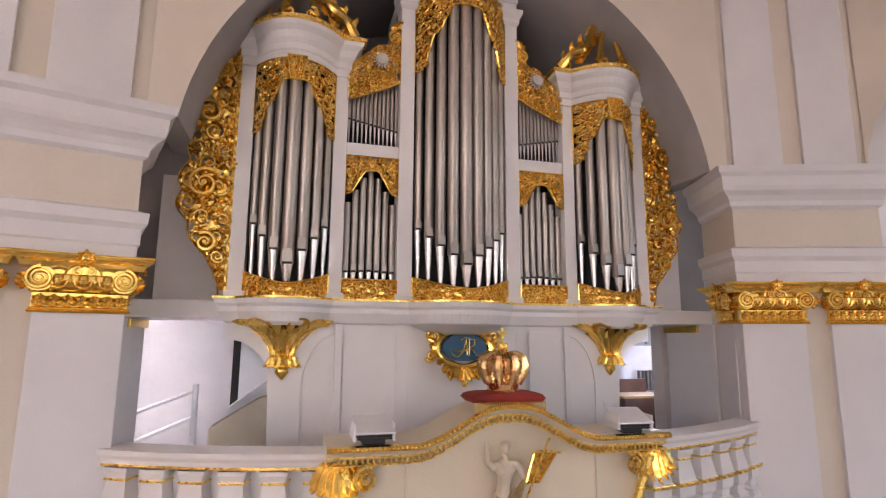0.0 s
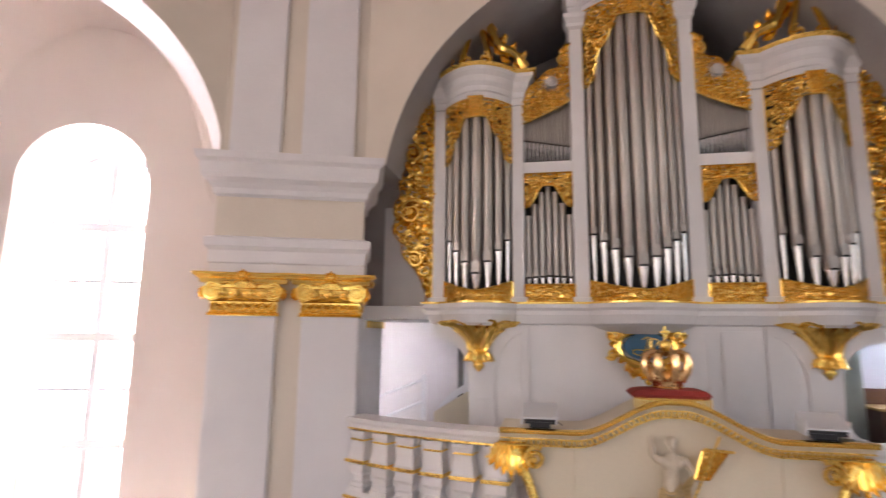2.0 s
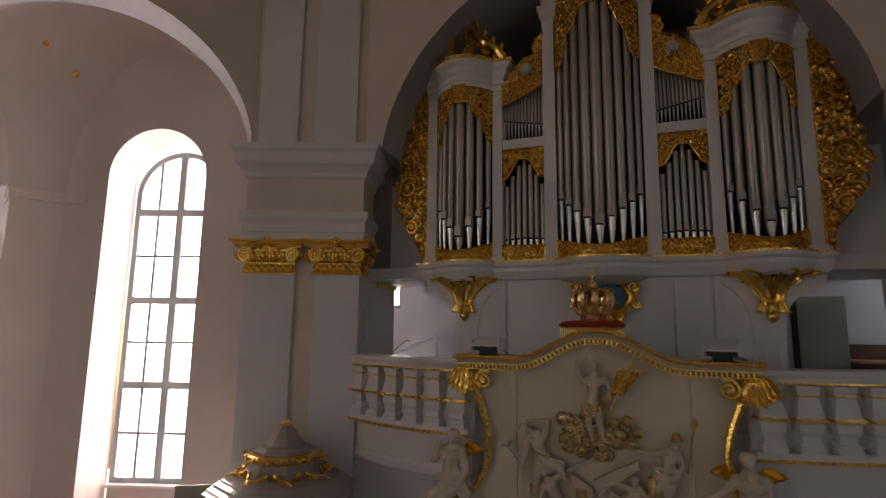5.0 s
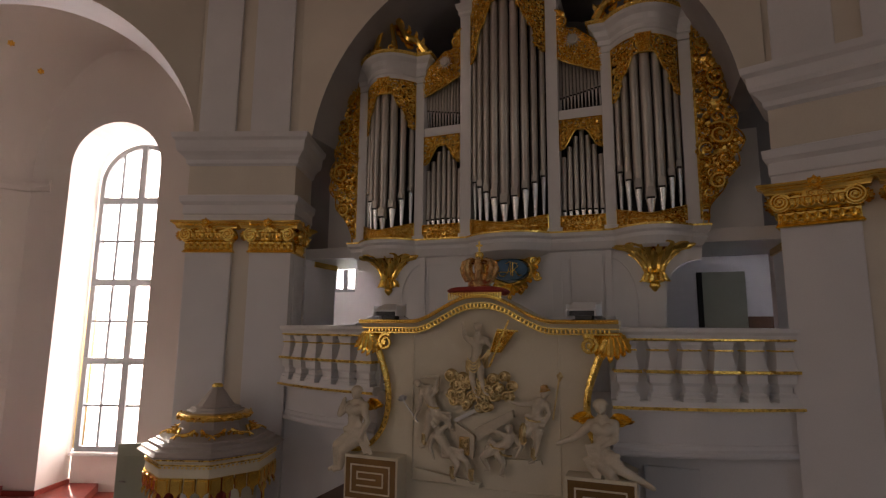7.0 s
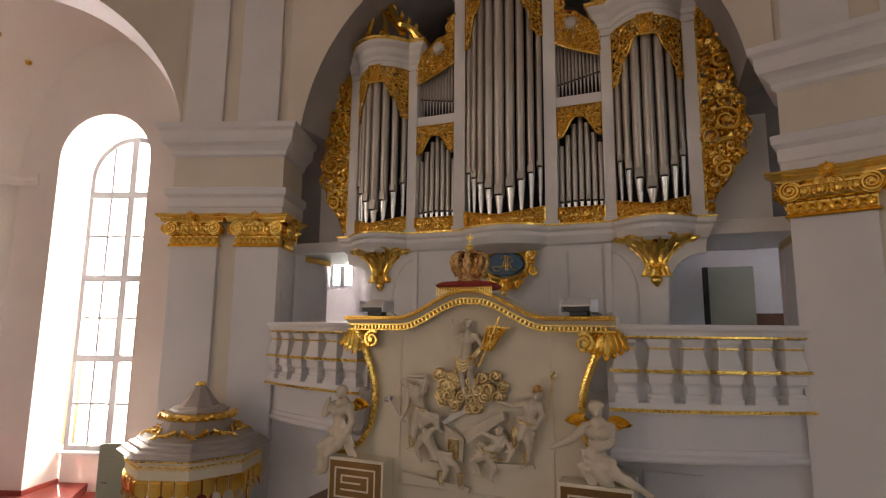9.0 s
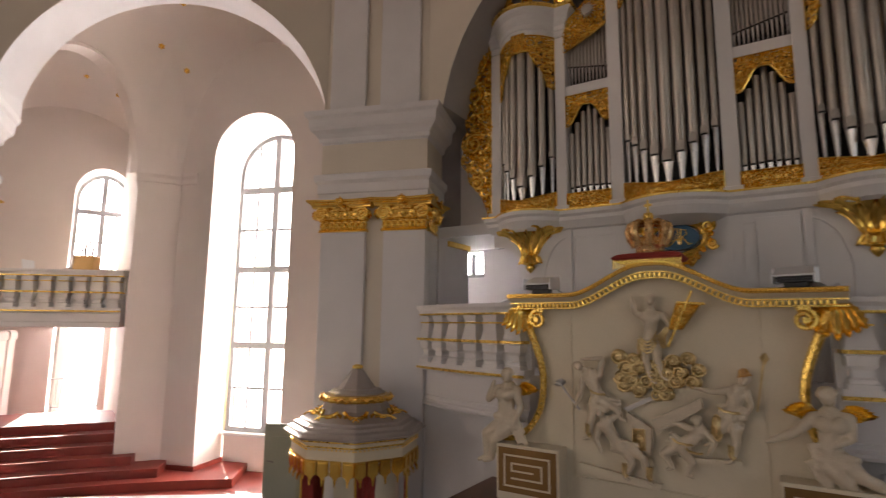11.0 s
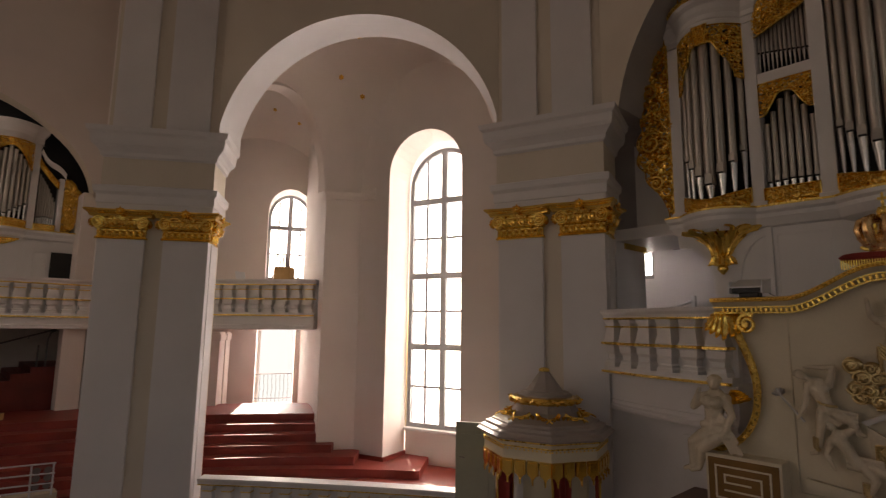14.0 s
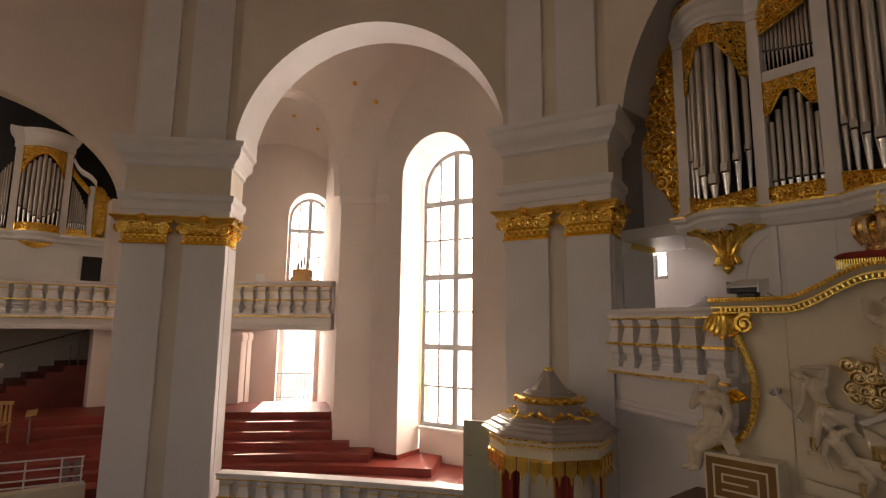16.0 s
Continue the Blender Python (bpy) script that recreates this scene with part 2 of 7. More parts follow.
def carve(bounds, v0, v1, step, cell, depth, seed, holes=0.0, lobes=0.0, bend=None, edge=0.013):
    """Carved scrollwork between two edges, bounds(v) -> (u0, u1): packed C-scrolls with leaf frills inside a raised rim; holes opens the ground."""
    rng = np.random.default_rng(seed)
    warp = bend or (lambda u, h, v: (u, h, v))
    vs = np.linspace(v0, v1, 61)
    edges = np.array([bounds(v) for v in vs], float)
    if lobes:
        ph = rng.uniform(0, 6, 2)
        k = np.minimum(1, (edges[:, 1] - edges[:, 0]) / (2 * cell))
        edges[:, 0] -= k * lobes * (np.abs(np.sin(vs * math.pi / (cell * 1.5) + ph[0])) - 0.5)
        edges[:, 1] += k * lobes * (np.abs(np.sin(vs * math.pi / (cell * 1.5) + ph[1])) - 0.5)
    at = lambda v: (np.interp(v, vs, edges[:, 0]), np.interp(v, vs, edges[:, 1]))
    lift = (lambda x: bend(x, 0.0, 0.5 * (v0 + v1))[1]) if bend else (lambda x: 0.0)

    def side(us, ws):
        return [warp(u, 0.0, w) for u, w in zip(us, ws)]

    e0, e1 = edges[0], edges[-1]
    line = (side(np.linspace(e0[0], e0[1], 30), [v0] * 30) + side(edges[1:, 1], vs[1:]) + side(np.linspace(e1[1], e1[0], 30)[1:], [v1] * 29) + side(edges[-2:0:-1, 0], vs[-2:0:-1]))
    O = np.array([(p[0], p[2]) for p in line])
    N = np.roll(O, -1, 0)
    g = cell * 0.13
    gx, gz = np.meshgrid(np.arange(O[:, 0].min(), O[:, 0].max() + g, g), np.arange(O[:, 1].min(), O[:, 1].max() + g, g))
    px, pz = gx.ravel()[:, None], gz.ravel()[:, None]
    with np.errstate(divide="ignore", invalid="ignore"):
        cross = ((O[:, 1] > pz) != (N[:, 1] > pz)) & (px < (N[:, 0] - O[:, 0]) * (pz - O[:, 1]) / (N[:, 1] - O[:, 1]) + O[:, 0])
    D = np.sqrt((px - O[:, 0]) ** 2 + (pz - O[:, 1]) ** 2).min(1)
    field = np.where(cross.sum(1) % 2 == 1, D, -1.0)
    px, pz = px[:, 0], pz[:, 0]
    big = cell * 0.66
    rings = []
    while len(rings) < 170:
        f = np.minimum(field, big * rng.uniform(0.62, 1.0))
        i = int(np.argmax(f + rng.uniform(0, 0.02 * cell, len(f))))
        if f[i] < cell * 0.15:
            break
        rings.append((px[i], pz[i], f[i]))
        field = np.minimum(field, np.hypot(px - px[i], pz - pz[i]) - f[i])
    R = np.array(rings) if rings else np.array([[O[:, 0].mean(), O[:, 1].mean(), cell]])
    bm = bmesh.new()

    def frill(x, z, ang, length, width, h0, curl):
        ca, sa = math.cos(ang), math.sin(ang)
        rows = []
        for i in range(6):
            t = i / 5
            w = width * math.sin(math.pi * (0.14 + 0.8 * t)) * (1 + (0.22 if i % 2 else -0.12))
            h = h0 + curl * (1.2 * t - 1.5 * t * t * t)
            row = []
            for q, dh in ((-0.5, -0.18), (-0.2, 0.05), (0, 0.16), (0.2, 0.05), (0.5, -0.18)):
                bx, bz = x + ca * length * t - sa * q * w, z + sa * length * t + ca * q * w
                row.append(bm.verts.new((bx, lift(bx) - max(0.0, h + dh * width), bz)))
            rows.append(row)
        for r, q in zip(rows, rows[1:]):
            for j in range(4):
                bm.faces.new((r[j], r[j + 1], q[j + 1], q[j]))

    for n, (cx, cz, r) in enumerate(R):
        others = np.hypot(R[:, 0] - cx, R[:, 1] - cz) + 1e3 * (np.arange(len(R)) >= n)
        j = int(np.argmin(others)) if n else 0
        base = math.atan2(R[j][1] - cz, R[j][0] - cx) if n else rng.uniform(0, 6)
        sg = 1 if rng.random() < 0.5 else -1
        if r > cell * 0.33:
            pts, rad = [], []
            for i in range(23):
                t = i / 22
                a, q = base + sg * 2 * math.pi * 1.3 * t, r * (0.86 - 0.62 * t)
                x, z = cx + q * math.cos(a), cz + q * math.sin(a)
                pts.append((x, lift(x) - depth * (0.35 + 0.5 * t), z))
                rad.append(r * (0.16 - 0.06 * t))
            tube(pts, rad, 6, bm)
            tube([(cx, lift(cx) - depth * h, cz) for h in (0.3, 0.85, 1.05, 1.12)], [r * 0.2, r * 0.22, r * 0.15, r * 0.04], 7, bm)
            for i in range(7):
                a = base + sg * (0.5 + i * 0.78)
                frill(cx + 0.62 * r * math.cos(a), cz + 0.62 * r * math.sin(a), a + sg * 0.75, r * 0.62, r * 0.5, depth * 0.4, depth * 0.75)
        else:
            for k in (-0.7, 0.0, 0.7):
                frill(cx + r * 0.7 * math.cos(base), cz + r * 0.7 * math.sin(base), base + math.pi + k, r * 1.9, r * 1.1, depth * 0.25, depth * 0.7)
    # ground behind the scrolls
    nv = int(np.clip((O[:, 1].max() - O[:, 1].min()) / (cell * 0.13), 8, 110))
    nu = int(np.clip((O[:, 0].max() - O[:, 0].min()) / (cell * 0.13), 8, 90))
    wv = np.linspace(v0, v1, nv + 1)
    V = []
    for w in wv:
        a, b = at(w)
        row = []
        for u in np.linspace(a, b, nu + 1):
            x, y, z = warp(u, 0.0, w)
            k = np.hypot(R[:, 0] - x, R[:, 1] - z) / R[:, 2]
            m = float(k.min())
            row.append((bm.verts.new((x, y - depth * 0.3 * max(0.0, 1 - m * m), z)), m))
        V.append(row)
    for i in range(nv):
        for j in range(nu):
            q = (V[i][j], V[i][j + 1], V[i + 1][j + 1], V[i + 1][j])
            m = sum(c[1] for c in q) / 4
            if holes and (m > 1.0 + 0.12 * (0.75 - holes) / 0.35 or 0.45 < m < 0.45 + 0.4 * holes):
                continue
            bm.faces.new([c[0] for c in q])
    bmesh.ops.delete(bm, geom=[v for v in bm.verts if not v.link_faces], context="VERTS")
    if edge:
        loop = [(p[0], p[1] - depth * 0.25, p[2]) for p in line]
        tube(loop + loop[:1], edge, 5, bm, 1.8)
    return bm


def leaf(length, width, curl, n=6):
    """An acanthus leaf that rises along z and curls towards -y."""
    vs, fs = [], []
    for i in range(n + 1):
        t = i / n
        w = width * math.sin(math.pi * (0.12 + 0.83 * t)) * (1 + 0.18 * math.cos(i * math.pi))
        y = -curl * t ** 2.2
        z = length * (t - 0.12 * t ** 4)
        vs += [(-w / 2, y + 0.14 * width, z), (0, y - 0.2 * width, z), (w / 2, y + 0.14 * width, z)]
    for i in range(n):
        for k in range(2):
            fs.append((3 * i + k, 3 * i + k + 1, 3 * i + k + 4, 3 * i + k + 3))
    return vs, fs


def put(bm, vf, m):
    vs, fs = vf
    add(bm, [m @ Vector(v) for v in vs], fs)


def blob(limbs, voxel=0.014):
    """A modelled figure: tapered limbs (p, q, rp, rq) fused into one skin."""
    bm = bmesh.new()
    for p, q, rp, rq in limbs:
        p, q = Vector(p), Vector(q)
        d = (q - p)
        L = max(d.length, 1e-4)
        rot = d.to_track_quat("Z", "Y").to_matrix().to_4x4() if d.length > 1e-4 else Matrix.Identity(4)
        prof = [(0.001, -rp)] + [(rp * math.cos(a), rp * math.sin(a)) for a in (-0.9, -0.45, 0)] + [(rq * math.cos(a), L + rq * math.sin(a)) for a in (0, 0.45, 0.9)] + [(0.001, L + rq)]
        sub = lathe(prof, 10)
        bmesh.ops.transform(sub, matrix=Matrix.Translation(p) @ rot, verts=sub.verts)
        tmp = bpy.data.meshes.new("limb")
        sub.to_mesh(tmp)
        sub.free()
        bm.from_mesh(tmp)
        bpy.data.meshes.remove(tmp)
    return bm


def statue(name, limbs, mat, m, label, parent=None, voxel=0.016):
    bm = blob(limbs)
    ob = part(name, bm, mat, parent, m=m)
    r = ob.modifiers.new("skin", "REMESH")
    r.mode, r.voxel_size, r.use_smooth_shade = "VOXEL", voxel, True
    s = ob.modifiers.new("soft", "SMOOTH")
    s.iterations, s.factor = 3, 0.5
    if parent is None:
        tagged(ob, label, "statue")
    else:
        tagged(ob, label)
    return ob


# ---- structure ----
def slab(name, bm, mat, label, m=None):
    ob = part(name, bm, mat, m=m)
    return tagged(ob, label, "wall" if "wall" in name else name.split("_")[0], "", "structure")


ZTOP = 15.0
slab("floor", box(-26, 14, -28, 7, -0.3, 0.0), FLOOR, "worn grey stone floor of the round hall")
slab("ceiling", box(-26, 14, -28, 7, ZTOP + 0.4, ZTOP + 0.7), VAULT, "pale plastered ceiling over the hall")

ENT = [(0.0, 6.84), (0.05, 6.85), (0.05, 6.98), (0.07, 7.0), (0.07, 7.16), (0.12, 7.22), (0.13, 7.33), (0.02, 7.37), (0.02, 7.92),
       (0.07, 7.96), (0.08, 8.03), (0.13, 8.1), (0.2, 8.16), (0.22, 8.22), (0.23, 8.36), (0.28, 8.41), (0.30, 8.50), (0.0, 8.53)]


def capital_mesh(w):
    """A gilded Ionic capital, face at y 0, from z 0 to 0.58, centred on x 0: leafy neck, egg-and-dart echinus, hollow abacus."""
    h = w / 2
    bm = sweep([(-h - 0.005, 0.06), (-h - 0.005, 0), (h + 0.005, 0), (h + 0.005, 0.06)],
               [(-0.02, 0.0), (0.03, 0.0), (0.042, 0.012), (0.03, 0.026), (0.022, 0.03), (0.03, 0.036), (0.024, 0.046), (0.008, 0.055), (0.008, 0.19), (0.03, 0.195), (0.042, 0.207), (0.03, 0.22), (-0.02, 0.222)])
    k = max(3, round(w / 0.118))
    for i in range(k):
        x = -h + w * (i + 0.5) / k
        for s, zz, l, wd in ((0, 0.05, 0.148, 0.085), (-1, 0.06, 0.08, 0.05), (1, 0.06, 0.08, 0.05), (-1, 0.105, 0.075, 0.05), (1, 0.105, 0.075, 0.05)):
            put(bm, leaf(l, wd, 0.035, 5), pose(x + s * 0.014, -0.022, zz, 0, s * 42, 0))
        if i:
            box(x - w / k / 2 - 0.006, x - w / k / 2 + 0.006, -0.02, 0, 0.06, 0.185, 0.003, bm)
    # echinus
    sweep([(-h + 0.02, 0.05), (-h + 0.02, 0.0), (h - 0.02, 0.0), (h - 0.02, 0.05)],
          [(0.0, 0.222), (0.03, 0.225), (0.062, 0.26), (0.078, 0.31), (0.075, 0.36), (0.06, 0.375), (0.02, 0.38), (0.02, 0.44), (-0.03, 0.44)], bm=bm)
    q = max(2, round((w - 0.16) / 0.19))
    for i in range(q):
        x = -(w - 0.16) / 2 + (w - 0.16) * (i + 0.5) / q
        lathe([(0.002, -0.068), (0.026, -0.055), (0.045, -0.02), (0.052, 0.02), (0.047, 0.055), (0.03, 0.07)], 12, bm, x, -0.062, 0.30)
        tube([(x + 0.07 * math.cos(a), -0.085, 0.315 + 0.085 * math.sin(a)) for a in np.linspace(math.pi + 0.0, 2 * math.pi, 11)], 0.011, 5, bm)
        if i:
            put(bm, leaf(0.12, 0.045, 0.02, 4), pose(x - (w - 0.16) / q / 2, -0.075, 0.37, 0, 180, 0))
    # palmette of two small scrolls under the rosette
    plate([(0.15 * math.cos(a), 0.375 + 0.10 * math.sin(a)) for a in np.linspace(0, math.pi, 13)], -0.075, 0.0, bm)
    for s in (-1, 1):
        spiral(s * 0.052, 0.405, 0.045, 1.6, math.pi / 2, -s, 0.012, -0.085, bm, 20, 0.012)
        tube([(s * (0.15 * math.cos(a)), -0.085, 0.375 + 0.10 * math.sin(a)) for a in np.linspace(0, 1.45, 8)], 0.012, 5, bm)
        tube([(s * (0.14 + (h - 0.26) * t), -0.075, 0.425 + 0.018 * math.sin(math.pi * t)) for t in np.linspace(0, 1, 7)], 0.016, 5, bm)
    # abacus, hollow in plan
    n = 14
    front = [((h + 0.12) * (2 * i / n - 1), -0.055 - 0.05 * abs(2 * i / n - 1) ** 2.5) for i in range(n + 1)]
    sweep([(-h - 0.12, 0.1)] + front + [(h + 0.12, 0.1)],
          [(-0.06, 0.43), (0.01, 0.435), (0.015, 0.455), (0.03, 0.49), (0.06, 0.515), (0.066, 0.525), (0.085, 0.53), (0.094, 0.553), (0.085, 0.576), (0.0, 0.58), (-0.06, 0.582)], bm=bm)
    me = bpy.data.meshes.new("capital")
    bm.to_mesh(me)
    bm.free()
    me.materials.append(GOLD)
    return me


def volute_mesh(sign):
    bm = spiral(0, 0, 0.112, 2.4, math.pi / 2, sign, 0.02, -0.095, n=48, rise=0.035)
    plate([(0.125 * math.cos(a), 0.125 * math.sin(a)) for a in np.linspace(0, 2 * math.pi, 20, endpoint=False)], -0.078, 0.05, bm)
    for i in range(5):
        put(bm, leaf(0.12, 0.055, 0.045, 5), pose(-sign * 0.10, -0.07 + 0.02 * i, -0.03, 15, -sign * (20 + 34 * i), 0))
    me = bpy.data.meshes.new("volute")
    for f in bm.faces:
        f.smooth = True
    bm.to_mesh(me)
    bm.free()
    me.materials.append(GOLD)
    me.set_sharp_from_angle(angle=radians(40))
    return me


def rosette_mesh():
    bm = lathe([(0.001, 0.06), (0.03, 0.05), (0.04, 0.0)], 10)
    bmesh.ops.rotate(bm, verts=bm.verts, matrix=Matrix.Rotation(radians(90), 3, "X"))
    for r, n, l in ((0.0, 7, 0.1), (0.4, 7, 0.075)):
        for i in range(n):
            put(bm, leaf(l, 0.065, 0.045, 4), pose(0, -0.02, 0, 0, math.degrees(r) + 360 * i / n, 0))
    me = bpy.data.meshes.new("rosette")
    bm.to_mesh(me)
    bm.free()
    me.materials.append(GOLD)
    return me


CAPS = {}
VOL = {1: volute_mesh(1), -1: volute_mesh(-1)}
ROSE = rosette_mesh()


def capital(parent, x, w, y=0.0, rz=0.0):
    key = round(w, 3)
    if key not in CAPS:
        CAPS[key] = capital_mesh(w)
    c = part("capital", CAPS[key], GOLD, parent, "gilded Ionic capital", m=pose(x, y, 6.28, 0, 0, rz))
    part("volute", VOL[1], GOLD, c, m=pose(-w / 2 + 0.035, 0, 0.325))
    part("volute", VOL[-1], GOLD, c, m=pose(w / 2 - 0.035, 0, 0.325))
    part("rosette", ROSE, GOLD, c, m=pose(0, -0.13, 0.53))


def pier(name, x, y, rz, L, D=1.05, label=""):
    e = thing(name, pose(x, y, 0, 0, 0, rz), label, "pier", "piers round the hall", "structure")
    part("shaft", box(0.03, L - 0.03, 0.07, D, 0, 6.86, 0.01), CREAM, e, "cream ground between the pilasters")
    for a, b in ((0.0, 0.86), (1.2, L)):
        part("pilaster", box(a, b, 0, 0.14, 0, 6.28, 0.012), WHITE, e, "smooth white pilaster")
        capital(e, (a + b) / 2, b - a)
        part("pilaster_strip", box(a + (0.07 if a < 0.1 else -0.13), b - (0.08 if a < 0.1 else 0.15), 0.01, 0.14, 8.5, ZTOP, 0.012), WHITE, e, "white strip above the cornice")
    for s, xx in ((-1, 0.0), (1, L)):
        part("side_pilaster", box(min(xx, xx - s * 0.1), max(xx, xx - s * 0.1), 0.14, 0.85, 0, 6.28, 0.01), WHITE, e)
        part("fillet", box(xx - 0.012, xx + 0.012, 0.24, 0.28, 0, 6.28), WHITE, e)
        capital(e, xx, 0.5, 0.45, 90 * s)
    part("entablature", sweep([(0, D), (0, 0), (L, 0), (L, D)], ENT), WHITE, e, "white moulded entablature with a cream frieze")
    part("frieze", sweep([(0, D), (0, 0), (L, 0), (L, D)], [(0.0, 7.37), (0.024, 7.372), (0.024, 7.92), (0, 7.921)]), CREAM, e, "plain cream frieze")
    part("core", box(0.05, L - 0.05, 0.1, D, 6.8, 8.5), WHITE, e)
    part("upper_wall", box(-0.02, L + 0.02, 0.07, D, 8.5, ZTOP), CREAM, e, "cream wall above the cornice")
    return e


A1, A3 = (-5.75, -1.53), (-3.88, -0.90)
RA = math.degrees(math.atan2(A3[1] - A1[1], A3[0] - A1[0]))
LA = math.hypot(A3[0] - A1[0], A3[1] - A1[1])
C1, C3 = (-11.35, -7.02), (-10.25, -5.28)
RC = math.degrees(math.atan2(C3[1] - C1[1], C3[0] - C1[0]))
LC = math.hypot(C3[0] - C1[0], C3[1] - C1[1])
pier("pier_1", *A1, RA, LA, label="white pier with gilded capitals beside the organ")
pier("pier_2", -A3[0], A3[1], -RA, LA, label="white pier with gilded capitals beside the organ")
pier("pier_3", *C1, RC, LC, label="white pier with gilded capitals before the side aisle")


def arch_wall(name, p0, p1, zc, r, T, mat, label, half=None, stretch=1.0, z0=8.5, ztop=ZTOP, soffit=None, n=40):
    """A wall over an arch from p0 to p1 (left to right seen from the front), with the arch's underside as a part of its own."""
    L = math.hypot(p1[0] - p0[0], p1[1] - p0[1])
    rz = math.degrees(math.atan2(p1[1] - p0[1], p1[0] - p0[0]))
    half = half or L / 2
    xs = [half * math.sin(a) for a in np.linspace(-math.pi / 2, math.pi / 2, n + 1)]
    arc = [(L / 2 + x, zc + stretch * math.sqrt(max(0, r * r - x * x))) for x in xs]
    low = ([(0, z0)] if half < L / 2 - 0.01 else []) + ([(arc[0][0], z0)] if arc[0][1] > z0 + 0.01 else []) + arc + ([(arc[-1][0], z0)] if arc[-1][1] > z0 + 0.01 else []) + ([(L, z0)] if half < L / 2 - 0.01 else [])
    vs, fs = [], []
    for x, z in low:
        vs += [(x, 0, z), (x, 0, ztop), (x, T, z), (x, T, ztop)]
    for i in range(len(low) - 1):
        a, b = 4 * i, 4 * i + 4
        fs += [(a, b, b + 1, a + 1), (a + 2, a + 3, b + 3, b + 2), (a + 1, b + 1, b + 3, a + 3)]
        if not soffit:
            fs.append((a, a + 2, b + 2, b))
    ob = tagged(part(name, raw(vs, fs), mat, m=pose(*p0, 0, 0, 0, rz)), label, "wall", "", "structure")
    if soffit:
        sv, sf = [], []
        for x, z in low:
            sv += [(x, 0, z), (x, T, z)]
        for i in range(len(low) - 1):
            sf.append((2 * i, 2 * i + 1, 2 * i + 3, 2 * i + 2))
        part("soffit", raw(sv, sf), soffit, ob, "plastered underside of the arch", smooth=True)
    return ob


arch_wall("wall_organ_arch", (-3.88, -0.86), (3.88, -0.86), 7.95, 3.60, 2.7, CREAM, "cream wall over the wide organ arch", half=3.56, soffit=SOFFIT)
arch_wall("wall_aisle_arch", (C3[0] - 0.05, C3[1] + 0.04), (A1[0] - 0.04, A1[1] + 0.05), 8.16, 2.97, 0.9, CREAM, "cream wall over the tall aisle arch", half=2.9, soffit=WHITE)
arch_wall("wall_aisle_arch_east", (-A1[0], A1[1] + 0.05), (-C3[0], C3[1]), 8.16, 2.97, 0.9, CREAM, "cream wall over the tall aisle arch", half=2.9, soffit=WHITE)

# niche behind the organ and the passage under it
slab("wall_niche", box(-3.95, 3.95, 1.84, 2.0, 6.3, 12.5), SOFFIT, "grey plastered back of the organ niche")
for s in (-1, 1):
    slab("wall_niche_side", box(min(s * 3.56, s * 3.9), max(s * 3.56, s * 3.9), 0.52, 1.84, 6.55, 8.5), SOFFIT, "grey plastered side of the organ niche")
    rise = [(2.9, 6.5), (3.95, 6.5), (3.95, 8.16), (3.54, 8.16)] + [(min(3.54, 3.53 * math.cos(q)), 7.95 + 3.53 * math.sin(q)) for q in np.linspace(0.08, 0.62, 12)] + [(2.9, 9.95)]
    slab("wall_niche_panel", plate([(s * x, z) for x, z in rise], 0.42, 0.5), PAINT, "white panel beside the organ case with an arched top")
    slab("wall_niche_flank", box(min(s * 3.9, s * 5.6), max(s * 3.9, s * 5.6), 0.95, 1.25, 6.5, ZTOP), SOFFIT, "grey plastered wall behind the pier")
    slab("trim", box(min(s * 2.4, s * 4.6), max(s * 2.4, s * 4.6), 0.08, 1.84, 6.285, 6.5, 0.015), PAINT, "white beam at the foot of the organ case")
    slab("wall_jamb", box(min(s * 4.17, s * 4.4), max(s * 4.17, s * 4.4), 0.0, 1.12, 3.95, 6.28, 0.015), WHITE, "white jamb beside the organ loft")
    slab("trim_jamb", box(min(s * 4.13, s * 4.42), max(s * 4.13, s * 4.42), 0.3, 1.14, 6.16, 6.27, 0.01), GOLD, "small gilded capital on the jamb")
    slab("wall_loft_side", box(min(s * 4.4, s * 7.0), max(s * 4.4, s * 7.0), 1.12, 1.3, 3.95, 6.95), WHITE, "white wall beside the organ loft")
slab("ceiling_loft", box(-7, 7, 1.3, 5.2, 6.75, 6.95), WHITE, "white ceiling of the organ loft")
slab("wall_loft_west", box(-7.2, -7.0, 1.3, 5.2, 3.95, 6.7), WHITE, "white wall of the organ loft")
slab("wall_loft_east", box(7.0, 7.2, 1.3, 5.2, 3.95, 6.7), WHITE, "white wall of the organ loft")


